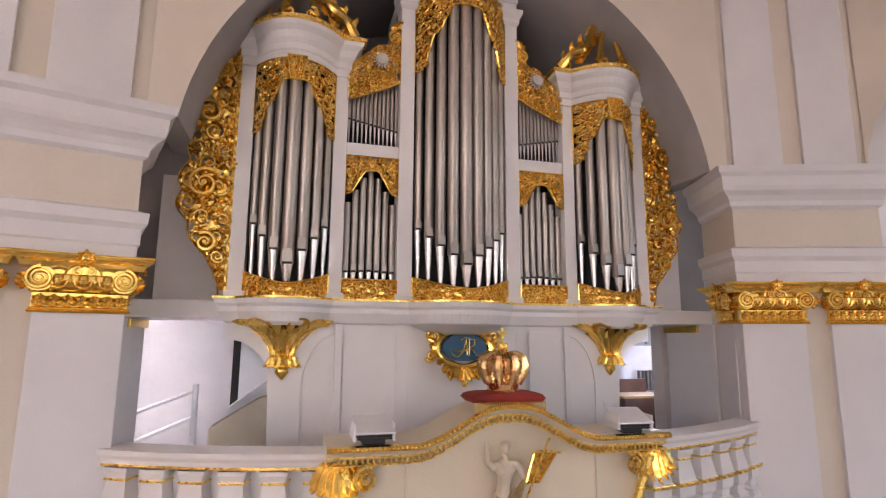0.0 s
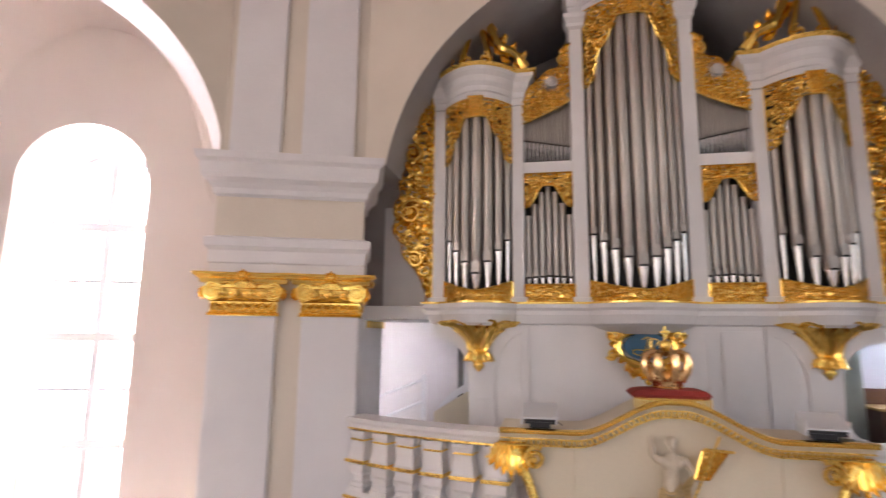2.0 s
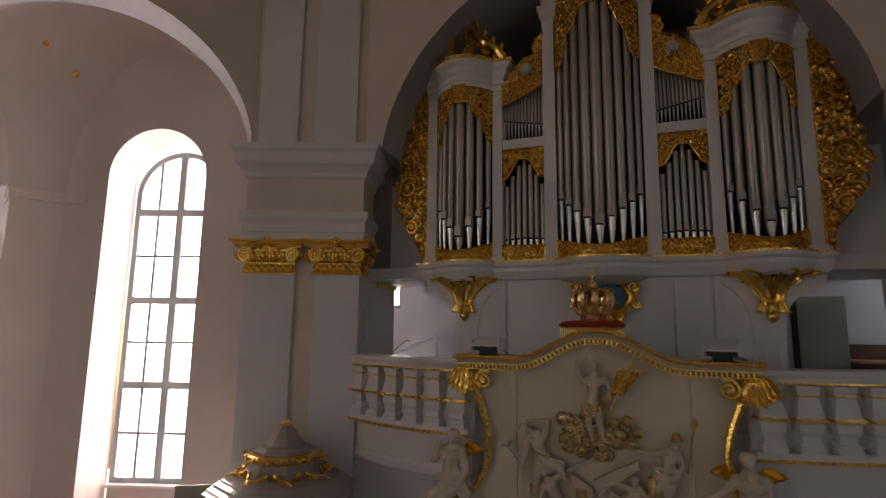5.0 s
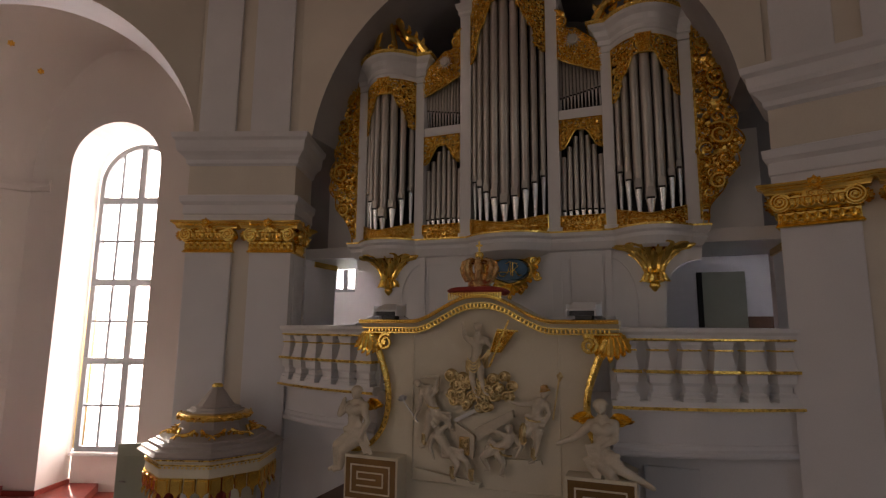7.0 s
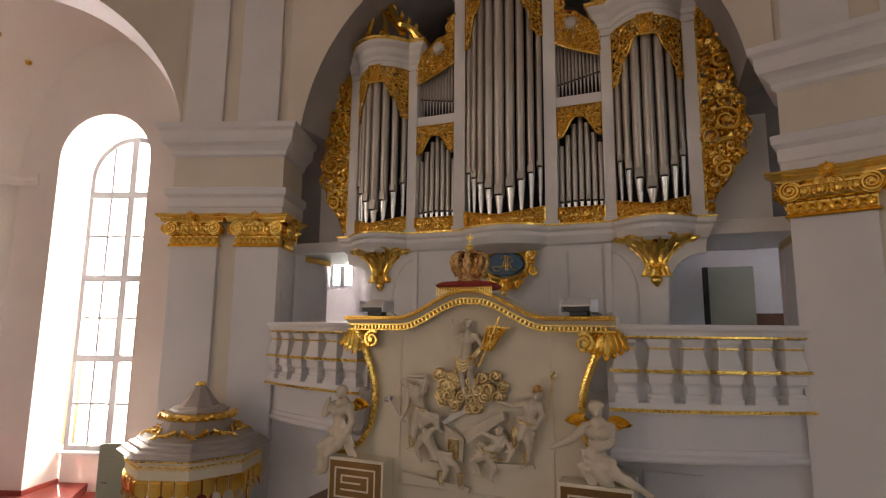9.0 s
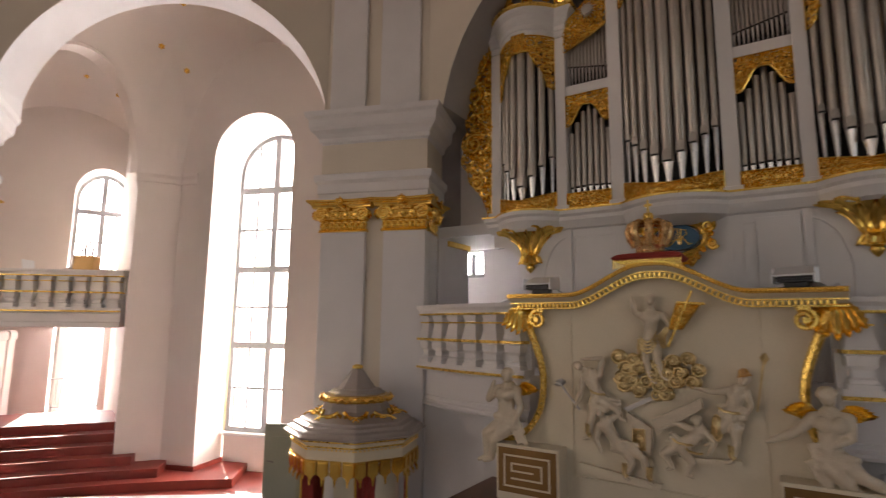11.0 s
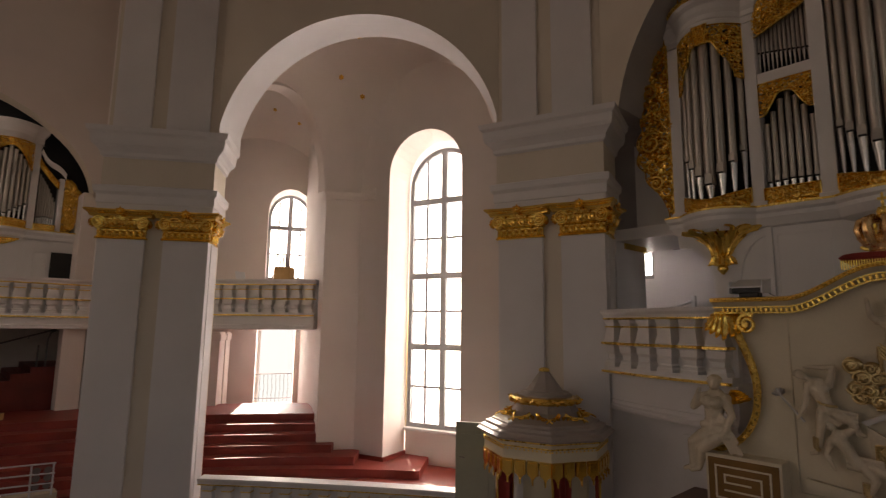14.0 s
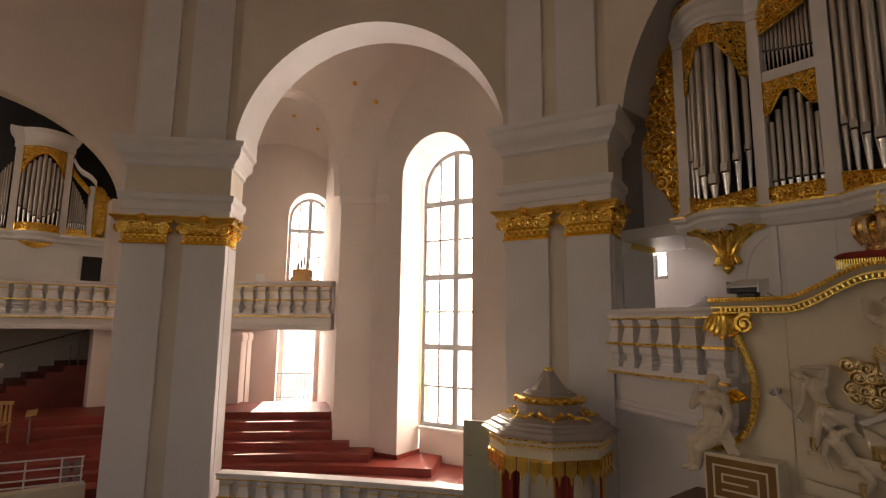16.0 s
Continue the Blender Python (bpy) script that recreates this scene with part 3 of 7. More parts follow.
def wall_with_hole(name, p0, p1, z0, z1, T, holes, mat, label, arch=True, n=18):
    """A wall from p0 to p1, faces at local y 0 and T, with openings (x0, x1, z0, spring, rise) right through it."""
    L = math.hypot(p1[0] - p0[0], p1[1] - p0[1])
    rz = math.degrees(math.atan2(p1[1] - p0[1], p1[0] - p0[0]))
    bm = bmesh.new()
    x = 0.0
    for a, b, s, t, rise in sorted(holes):
        if a > x:
            box(x, a, 0, T, z0, z1, 0, bm)
        if s > z0:
            box(a, b, 0, T, z0, s, 0, bm)
        c, h = (a + b) / 2, (b - a) / 2
        us = [c + h * math.sin(q) for q in np.linspace(-math.pi / 2, math.pi / 2, n + 1)] if rise else [a, b]
        zs = [t + rise * math.sqrt(max(0, 1 - ((u - c) / h) ** 2)) for u in us]
        vs, fs = [], []
        for u, zz in zip(us, zs):
            vs += [(u, 0, zz), (u, 0, z1), (u, T, zz), (u, T, z1)]
        for i in range(len(us) - 1):
            p, q = 4 * i, 4 * i + 4
            fs += [(p, q, q + 1, p + 1), (p + 2, p + 3, q + 3, q + 2), (p, p + 2, q + 2, q), (p + 1, q + 1, q + 3, p + 3)]
        add(bm, vs, fs)
        x = b
    box(x, L, 0, T, z0, z1, 0, bm)
    return tagged(part(name, tidy(bm), mat, m=pose(*p0, 0, 0, 0, rz)), label, "wall", "", "structure")


wall_with_hole("wall_loft_back", (-7.2, 4.2), (7.2, 4.2), 3.95, 6.95, 0.3, [(0.95, 1.75, 5.93, 6.62, 0), (12.7, 13.95, 5.88, 6.62, 0)], WHITE, "white back wall of the organ loft with windows")

# aisle behind the tall arch
UX, UY = 0.95, 0.312
W0 = (-9.86 - 0.95 * 0.93, -0.97 - 0.312 * 0.93)
WL = 6.0
wall_with_hole("wall_aisle_window", W0, (W0[0] + UX * WL, W0[1] + UY * WL), 0, 12.6, 0.98, [(0.88, 2.96, 1.0, 8.52, 1.04)], VAULT, "pale plastered aisle wall with a deep window recess")
# outer wall pier between two aisle bays
slab("wall_aisle_pier", prism([(-10.74, -1.26), (-11.24, -2.02), (-13.2, -1.05), (-12.5, 1.0)], 0, 12.6), VAULT, "pale plastered aisle pier")
slab("trim_impost", sweep([(-12.0, -1.62), (-11.24, -2.02), (-10.74, -1.26), (-10.3, -1.12)], [(0, 7.9), (0.03, 7.92), (0.03, 8.02), (0.07, 8.1), (0.07, 8.17), (0, 8.18)]), VAULT, "plain moulded impost")


def dome(name, cx, cy, cz, r, label, low, cuts, tall=1.0):
    """A sail vault: a sphere cut off by upright planes (point, way out)."""
    bm = bmesh.new()
    k0 = math.asin(max(-1, (low - cz) / r / tall))
    lathe([(r * math.cos(a), tall * r * math.sin(a)) for a in np.linspace(k0, math.pi / 2 - 0.02, 18)], 48, bm, cx, cy, cz)
    for (px, py), (nx, ny) in cuts:
        bmesh.ops.bisect_plane(bm, geom=bm.verts[:] + bm.edges[:] + bm.faces[:], plane_co=(px, py, 0), plane_no=(nx, ny, 0), clear_outer=True)
    return tagged(part(name, bm, VAULT, smooth=True), label, "vault", "", "structure")


NAX, NAY = 0.639, -0.769


def vault_height(x, y):
    """Sail vault between the window wall, the transverse arch and the hall arch, springing at the imposts."""
    a, b = (x + 10.74) * 0.95 + (y + 1.26) * 0.312, (x + 10.74) * 0.312 - (y + 1.26) * 0.95
    left = -1.259 * b if b < 0.566 else -0.712 - 0.328 * (b - 0.566)
    mid, half = (left + 3.9) / 2, (3.9 - left) / 2
    ha = 3.15 * math.sqrt(max(0, 1 - ((a - mid) / half) ** 2))
    top = -1.99 + min(0, x + 11.24) if x < -11.24 else (-1.99 + 1.46 * (x + 11.24) if x < -10.74 else -1.26 + 0.328 * (x + 10.74))
    hb = 2.5 * math.sqrt(max(0, 1 - ((y - (top - 4.71) / 2) / max(0.1, (top + 4.71) / 2)) ** 2))
    return 8.18 + math.hypot(ha, hb)


bm = bmesh.new()
XS, YS = np.linspace(-11.32, -6.2, 86), np.linspace(-4.9, 0.3, 88)
VG = [[bm.verts.new((x, y, vault_height(x, y))) for y in YS] for x in XS]
for i in range(len(XS) - 1):
    for j in range(len(YS) - 1):
        bm.faces.new((VG[i][j], VG[i][j + 1], VG[i + 1][j + 1], VG[i + 1][j]))
for (px, py), (nx, ny) in (((-8.0 - 0.6 * NAX, -3.4 - 0.6 * NAY), (NAX, NAY)), ((-9.87, -0.95), (-0.312, 0.95))):
    bmesh.ops.bisect_plane(bm, geom=bm.verts[:] + bm.edges[:] + bm.faces[:], plane_co=(px, py, 0), plane_no=(nx, ny, 0), clear_outer=True)
tagged(part("vault_aisle", bm, VAULT, smooth=True), "pale plastered vault with small gilded stars", "vault", "", "structure")
VSTARS = ((-9.86, -2.11), (-10.72, -2.05), (-10.52, -1.5), (-7.6, -0.9))
dome("vault_aisle_west", -14.2, -2.6, 8.6, 3.9, "pale plastered vault with small gilded stars", 9.3, [((-11.6, -3.4), (1, 0)), ((-16.4, -0.2), (-0.9, 0.436))])
arch_wall("wall_aisle_rib", (-11.28, -4.75), (-11.3, -1.95), 8.2, 1.38, 0.45, VAULT, "pale transverse arch across the aisle", half=1.36, stretch=1.75, z0=8.18, ztop=12.6)
STAR = bmesh.new()
for i in range(6):
    put(STAR, leaf(0.085, 0.05, 0.01, 3), pose(0, 0, 0, 0, 60 * i, 0))
lathe([(0.001, 0.03), (0.025, 0.02), (0.03, 0.0)], 8, STAR)
star_me = bpy.data.meshes.new("star")
STAR.to_mesh(star_me)
star_me.materials.append(GOLD)
def put_star(p, n):
    ob = new("star_ornament", star_me)
    ob.matrix_basis = Matrix.Translation(p) @ n.to_track_quat("Y", "Z").to_matrix().to_4x4()
    tagged(ob, "small gilded star fixed to the pale vault", "star", "gilded vault stars")


for d in ((-13.5, -1.76, 10.68), (-15.67, -0.61, 11.59), (-15.2, -1.9, 10.6)):
    n = (Vector(d) - Vector((-14.2, -2.6, 8.6))).normalized()
    put_star(Vector((-14.2, -2.6, 8.6)) + n * 3.87, n)
for x, y in VSTARS:
    n = Vector((vault_height(x - 0.05, y) - vault_height(x + 0.05, y), vault_height(x, y - 0.05) - vault_height(x, y + 0.05), 0.1)).normalized()
    put_star(Vector((x, y, vault_height(x, y))) - n * 0.01, n)

# second aisle bay: back wall with a small window above and a doorway below
BD = Vector((0.436, 0.9))
B0 = Vector((-16.3, -0.2)) - BD * 4.2
B1 = Vector((-16.3, -0.2)) + BD * 1.6
wall_with_hole("wall_aisle_back", tuple(B0), tuple(B1), 0, 5.2, 0.8, [(3.1, 4.35, 1.95, 4.9, 0)], VAULT, "pale plastered aisle wall with a doorway")
wall_with_hole("wall_aisle_back_upper", tuple(B0), tuple(B1), 5.2, 12.6, 0.8, [(3.25, 4.75, 6.2, 8.55, 0.85)], VAULT, "pale plastered aisle wall with a small window")
slab("wall_aisle_flank", prism([(-13.2, -1.05), (-16.2, 0.1), (-16.0, 0.5), (-12.5, 1.0)], 0, 12.6), VAULT, "pale plastered aisle wall")

# curved red steps that rise away from the hall
CX, CY = 0.0, -11.4


def ring(r0, r1, a0, a1, z0, z1, n=24):
    """A curved slab about the hall's middle; angles in degrees from +y towards -x."""
    t = [radians(a0 + (a1 - a0) * i / n) for i in range(n + 1)]
    pts = [(CX - r1 * math.sin(a), CY + r1 * math.cos(a)) for a in t] + [(CX - r0 * math.sin(a), CY + r0 * math.cos(a)) for a in reversed(t)]
    return prism(pts, z0, z1)


STEPS = [(12.2, 1.07), (13.08, 1.25), (13.62, 1.43), (13.95, 1.61), (14.37, 1.79), (14.75, 1.97), (15.15, 2.15), (15.6, 2.33)]
for i, (r, z) in enumerate(STEPS):
    a0 = (18, 29.5, 39.5, 46, 48.5, 48.5, 48.5, 48.5)[i]
    st = tagged(part("stair_step", ring(r, 15.0 if i < 1 else 17.6, a0, 110, 0 if not i else z - 0.3, z), CARPET), "curved step covered in worn red carpet", "step", "curved red steps", "structure")
slab("baseboard", sweep([(-12.5, -1.35), (-11.24, -2.05), (-10.72, -1.3), (-9.87, -1.0), (-10.15, -0.1)], [(0, 1.0), (0.025, 1.0), (0.025, 1.52), (0, 1.53)]), CARPET, "dark red skirting along the aisle wall")

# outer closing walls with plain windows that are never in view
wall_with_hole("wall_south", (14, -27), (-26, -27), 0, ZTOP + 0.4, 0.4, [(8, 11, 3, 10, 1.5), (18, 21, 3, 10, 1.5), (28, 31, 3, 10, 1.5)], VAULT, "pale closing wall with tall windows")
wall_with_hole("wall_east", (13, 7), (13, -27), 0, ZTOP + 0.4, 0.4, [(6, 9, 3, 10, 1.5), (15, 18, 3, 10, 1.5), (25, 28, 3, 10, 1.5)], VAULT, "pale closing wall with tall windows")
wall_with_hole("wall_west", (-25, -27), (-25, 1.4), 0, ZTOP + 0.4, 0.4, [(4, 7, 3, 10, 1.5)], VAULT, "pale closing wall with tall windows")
# glowing plane added outside so that the doorway reads white
tagged(part("backdrop", box(-25.4, -25, 1.75, 8, 0, 6.4), BRIGHT), "glowing plane added beyond the aisle doorway for its white daylight", "backdrop", "", "structure")
slab("wall_north_east", box(4.2, 14, 1.3, 1.6, 0, ZTOP + 0.4), VAULT, "pale closing wall")
slab("wall_north_west", box(-26, -22.5, 1.3, 1.6, 0, ZTOP + 0.4), VAULT, "pale closing wall")
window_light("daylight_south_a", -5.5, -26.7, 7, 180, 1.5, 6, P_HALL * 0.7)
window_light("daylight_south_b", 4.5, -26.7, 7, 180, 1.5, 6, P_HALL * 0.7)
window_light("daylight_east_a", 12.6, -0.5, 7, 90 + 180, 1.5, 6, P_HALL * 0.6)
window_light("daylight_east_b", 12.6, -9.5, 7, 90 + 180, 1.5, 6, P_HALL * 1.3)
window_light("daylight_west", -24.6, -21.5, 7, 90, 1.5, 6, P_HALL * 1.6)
# strong warm fill added in an unseen window to brighten the second organ's bay
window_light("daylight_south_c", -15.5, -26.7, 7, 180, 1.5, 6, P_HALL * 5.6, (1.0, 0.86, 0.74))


# ---- windows ----
def window(name, m, w, z0, spring, rise, transoms, lamp, label, bars=2, depth=0.0):
    """An arched window: outer frame, mullion, transoms, thin glazing bars and panes; local x across, z up."""
    e = thing(name, m, label, "window", "", "structure")
    h = w / 2
    top = lambda x: spring + rise * math.sqrt(max(0, 1 - (x / h) ** 2))
    arc = [(h * math.sin(a), top(h * math.sin(a))) for a in np.linspace(-math.pi / 2, math.pi / 2, 25)] if rise else [(-h, spring), (h, spring)]
    inn = [((h - 0.11) * x / h, spring + (z - spring) * (1 - 0.11 / max(rise, 0.3))) for x, z in arc]
    loop_o = [(-h, z0)] + arc + [(h, z0)]
    loop_i = [(-h + 0.11, z0 + 0.11)] + inn + [(h - 0.11, z0 + 0.11)]
    bm = bmesh.new()
    n = len(loop_o)
    vs = [bm.verts.new((x, y, z)) for y in (-0.05, 0.05) for lp in (loop_o, loop_i) for x, z in lp]
    for i in range(n):
        j = (i + 1) % n
        bm.faces.new((vs[i], vs[j], vs[n + j], vs[n + i]))
        bm.faces.new((vs[2 * n + i], vs[3 * n + i], vs[3 * n + j], vs[2 * n + j]))
        bm.faces.new((vs[n + i], vs[n + j], vs[3 * n + j], vs[3 * n + i]))
        bm.faces.new((vs[i], vs[2 * n + i], vs[2 * n + j], vs[j]))
    part("window_frame", tidy(bm), FRAME, e, "grey-white painted frame")
    part("mullion", box(-0.078, 0.078, -0.08, 0.04, z0 + 0.05, top(0) - 0.04, 0.01), FRAME, e)
    for t in transoms:
        half = h - 0.03
        part("transom", box(-half, half, -0.085, 0.04, t - 0.075, t + 0.075, 0.012), FRAME, e)
    lines = [z0] + list(transoms) + [top(0)]
    for a, b in zip(lines, lines[1:]):
        for s in (-1, 1):
            if bars:
                x = s * h * 0.5
                zt = min(b, top(x) - 0.05)
                part("glazing_bar", box(x - 0.026, x + 0.026, -0.03, 0.02, a + 0.04, zt), FRAME, e)
            zm = (a + b) / 2
            if bars and b < lines[-1]:
                part("glazing_bar", box(min(s * 0.04, s * (h - 0.05)), max(s * 0.04, s * (h - 0.05)), -0.032, 0.018, zm - 0.026, zm + 0.026), FRAME, e)
            x0, x1 = (-h + 0.05, -0.03) if s < 0 else (0.03, h - 0.05)
            if b < lines[-1] or not rise:
                pane = plate([(x0, a + 0.03), (x1, a + 0.03), (x1, b - 0.03), (x0, b - 0.03)], 0.0, 0.006)
            else:
                xs = np.linspace(x0, x1, 8)
                pane = plate([(x0, a + 0.03), (x1, a + 0.03)] + [(x, max(a + 0.06, top(x) - 0.04)) for x in reversed(xs)], 0.0, 0.006)
            g = part("pane", pane, GLASS, e, "clear window pane")
            g.visible_shadow = False
    return e


WR = math.degrees(math.atan2(UY, UX))
win1 = window("window_1", pose(-9.22, 0.35, 0, 0, 0, WR), 2.1, 2.1, 8.32, 1.05, (4.12, 5.95, 7.94), None, "tall arched window with white glazing bars")
part("window_sill", box(-1.04, 1.04, -0.22, 0.1, 2.03, 2.1, 0.015), WHITE, win1)
part("parapet_wall", box(-1.04, 1.04, -0.1, 0.15, 0.9, 2.03), VAULT, win1, "plastered wall under the sill")
BR = math.degrees(math.atan2(BD.y, BD.x))
c = B0 + BD * 4.0 + Vector((-0.9, 0.436)) * 0.75
window("window_2", pose(c.x, c.y, 0, 0, 0, BR), 1.5, 6.2, 8.5, 0.85, (8.1,), None, "small arched window above the gallery")
window("window_3", pose(-5.85, 4.4, 0), 0.8, 5.93, 6.62, 0, (), None, "small white window in the organ loft", bars=0)
window("window_4", pose(6.12, 4.4, 0), 1.25, 5.88, 6.62, 0, (6.3,), None, "small white window in the organ loft", bars=0)
nx, ny = -UY, UX
window_light("daylight_aisle", -9.22 + 0.5 * nx, 0.35 + 0.5 * ny, 5.7, WR, 2.4, 7.4, P_AISLE)
d = B0 + BD * 3.9 + Vector((-0.9, 0.436)) * 1.3
window_light("daylight_aisle_back", d.x, d.y, 5.4, BR, 1.6, 8.2, P_BACK)
window_light("daylight_loft_west", -5.85, 4.8, 6.28, 0, 0.9, 0.8, P_LOFT)
window_light("daylight_loft_east", 6.12, 4.8, 6.25, 0, 1.35, 0.85, P_LOFT * 0.6, (0.72, 0.85, 1.0))


# ---- pipe organ ----
def organ_pipe(parent, x, y, z, foot, length, r, lip):
    """One tin pipe: conical foot, body and the flattened mouth shield."""
    n = 14
    bm = lathe([(r * 0.22, 0), (r * 0.93, foot), (r, foot + 0.01), (r, foot + length), (r * 0.9, foot + length)], n)
    ob = part("organ_pipe", bm, TIN, parent, smooth=True, m=pose(x, y, z))
    w = r * 0.68
    sh = plate([(-w, foot + 0.015), (w, foot + 0.015)] + [(w * math.cos(a), foot + lip + 0.5 * w * math.sin(a)) for a in np.linspace(0, math.pi, 7)], -r * 1.05, -r * 0.55)
    box(-w * 1.05, -w, -r * 1.2, -r * 0.4, foot - 0.02, foot + lip * 0.7, 0, sh)
    box(w, w * 1.05, -r * 1.2, -r * 0.4, foot - 0.02, foot + lip * 0.7, 0, sh)
    part("mouth_shield", sh, TIN, ob, "flattened pipe mouth with a rounded top")
    part("mouth_slot", box(-w, w, -r * 1.02, -r * 0.6, foot - 0.012, foot + 0.014), DARK, ob)
    part("pipe_foot", lathe([(r * 0.23, 0), (r * 0.95, foot - 0.014)], n), TIN_BRIGHT, ob, "bright conical pipe foot", smooth=True)
    return ob


BULGE = 0.36


def bulge(xc, hw, k=BULGE):
    return lambda x: -k * max(0.0, 1 - ((x - xc) / hw) ** 2)


org = thing("pipe_organ", pose(0, 0, 0), "white baroque pipe organ with gilded carving and tin pipes", "organ")
POSTS = [(-3.02, -2.83), (-1.80, -1.62), (-0.90, -0.69), (0.69, 0.90), (1.62, 1.80), (2.83, 3.02)]
for i, (a, b) in enumerate(POSTS):
    top = 9.60 if i in (0, 1, 4, 5) else 11.06
    part("post", box(a, b, -0.06, 0.25, 6.5, top, 0.014), PAINT, org, "white pilaster of the case")
    part("post_plinth", box(a - 0.025, b + 0.025, -0.09, 0.2, 6.5, 6.62, 0.01), PAINT, org)
    if i in (2, 3):
        part("post_cap", sweep([(a, 0.2), (a, -0.06), (b, -0.06), (b, 0.2)], [(0, 10.8), (0.03, 10.85), (0.03, 10.9), (0.07, 10.98), (0.08, 11.05), (0, 11.06)]), PAINT, org)
# black boards paint the shade inside the case
part("case_back", box(-3.0, 3.0, 0.3, 0.4, 6.5, 9.8), DARK, org, "black board for the unlit interior behind the pipes")
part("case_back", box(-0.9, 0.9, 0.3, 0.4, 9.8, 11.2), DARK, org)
for s in (-1, 1):
    part("case_side", box(min(s * 3.0, s * 2.94), max(s * 3.0, s * 2.94), 0.25, 1.2, 6.5, 9.7), PAINT, org, "white side of the case")
    part("case_side", box(min(s * 0.9, s * 0.84), max(s * 0.9, s * 0.84), 0.25, 1.2, 9.6, 11.2), PAINT, org)


def tower_path(xc, hw, over, y0=-0.06, k=BULGE, n=14):
    arc = [(xc - hw + 2 * hw * i / n, y0 + bulge(xc, hw, k)(xc - hw + 2 * hw * i / n)) for i in range(n + 1)]
    return [(xc - hw - over, 0.3), (xc - hw - over, y0)] + arc + [(xc + hw + over, y0), (xc + hw + over, 0.3)]


# base moulding of the whole case, bowed under the three towers
base = [(-3.08, 0.5)]
for xc, hw in ((-2.315, 0.55), (0.0, 0.72), (2.315, 0.55)):
    base += [(xc - hw - 0.16, -0.07)] + [(xc - hw + 2 * hw * i / 14, -0.07 + bulge(xc, hw)(xc - hw + 2 * hw * i / 14)) for i in range(15)] + [(xc + hw + 0.16, -0.07)]
base.append((3.08, 0.5))
base[1] = (-3.08, -0.07)
base[-2] = (3.08, -0.07)
part("base_moulding", sweep(base, [(-0.12, 6.2), (-0.04, 6.24), (0.0, 6.32), (0.02, 6.36), (0.02, 6.42), (0.06, 6.46), (0.07, 6.52), (-0.3, 6.53)]), PAINT, org, "white bowed moulding under the pipes")
part("gilt_edge", sweep(base, [(0.066, 6.515), (0.084, 6.52), (0.084, 6.545), (0.0, 6.55)]), GOLD_PLAIN, org, "thin gilded edge")


def veil_drop(q, hw):
    """How far the carving over the pipes hangs down, from the middle (q 0) to the posts (q 1)."""
    step = lambda a, b: (lambda t: t * t * (3 - 2 * t))(min(1.0, max(0.0, (q - a) / (b - a))))
    k = 1.0 if hw < 0.6 else 1.5
    return 0.29 + k * (0.29 * step(0.28, 0.62) + 0.36 * step(0.64, 0.9))


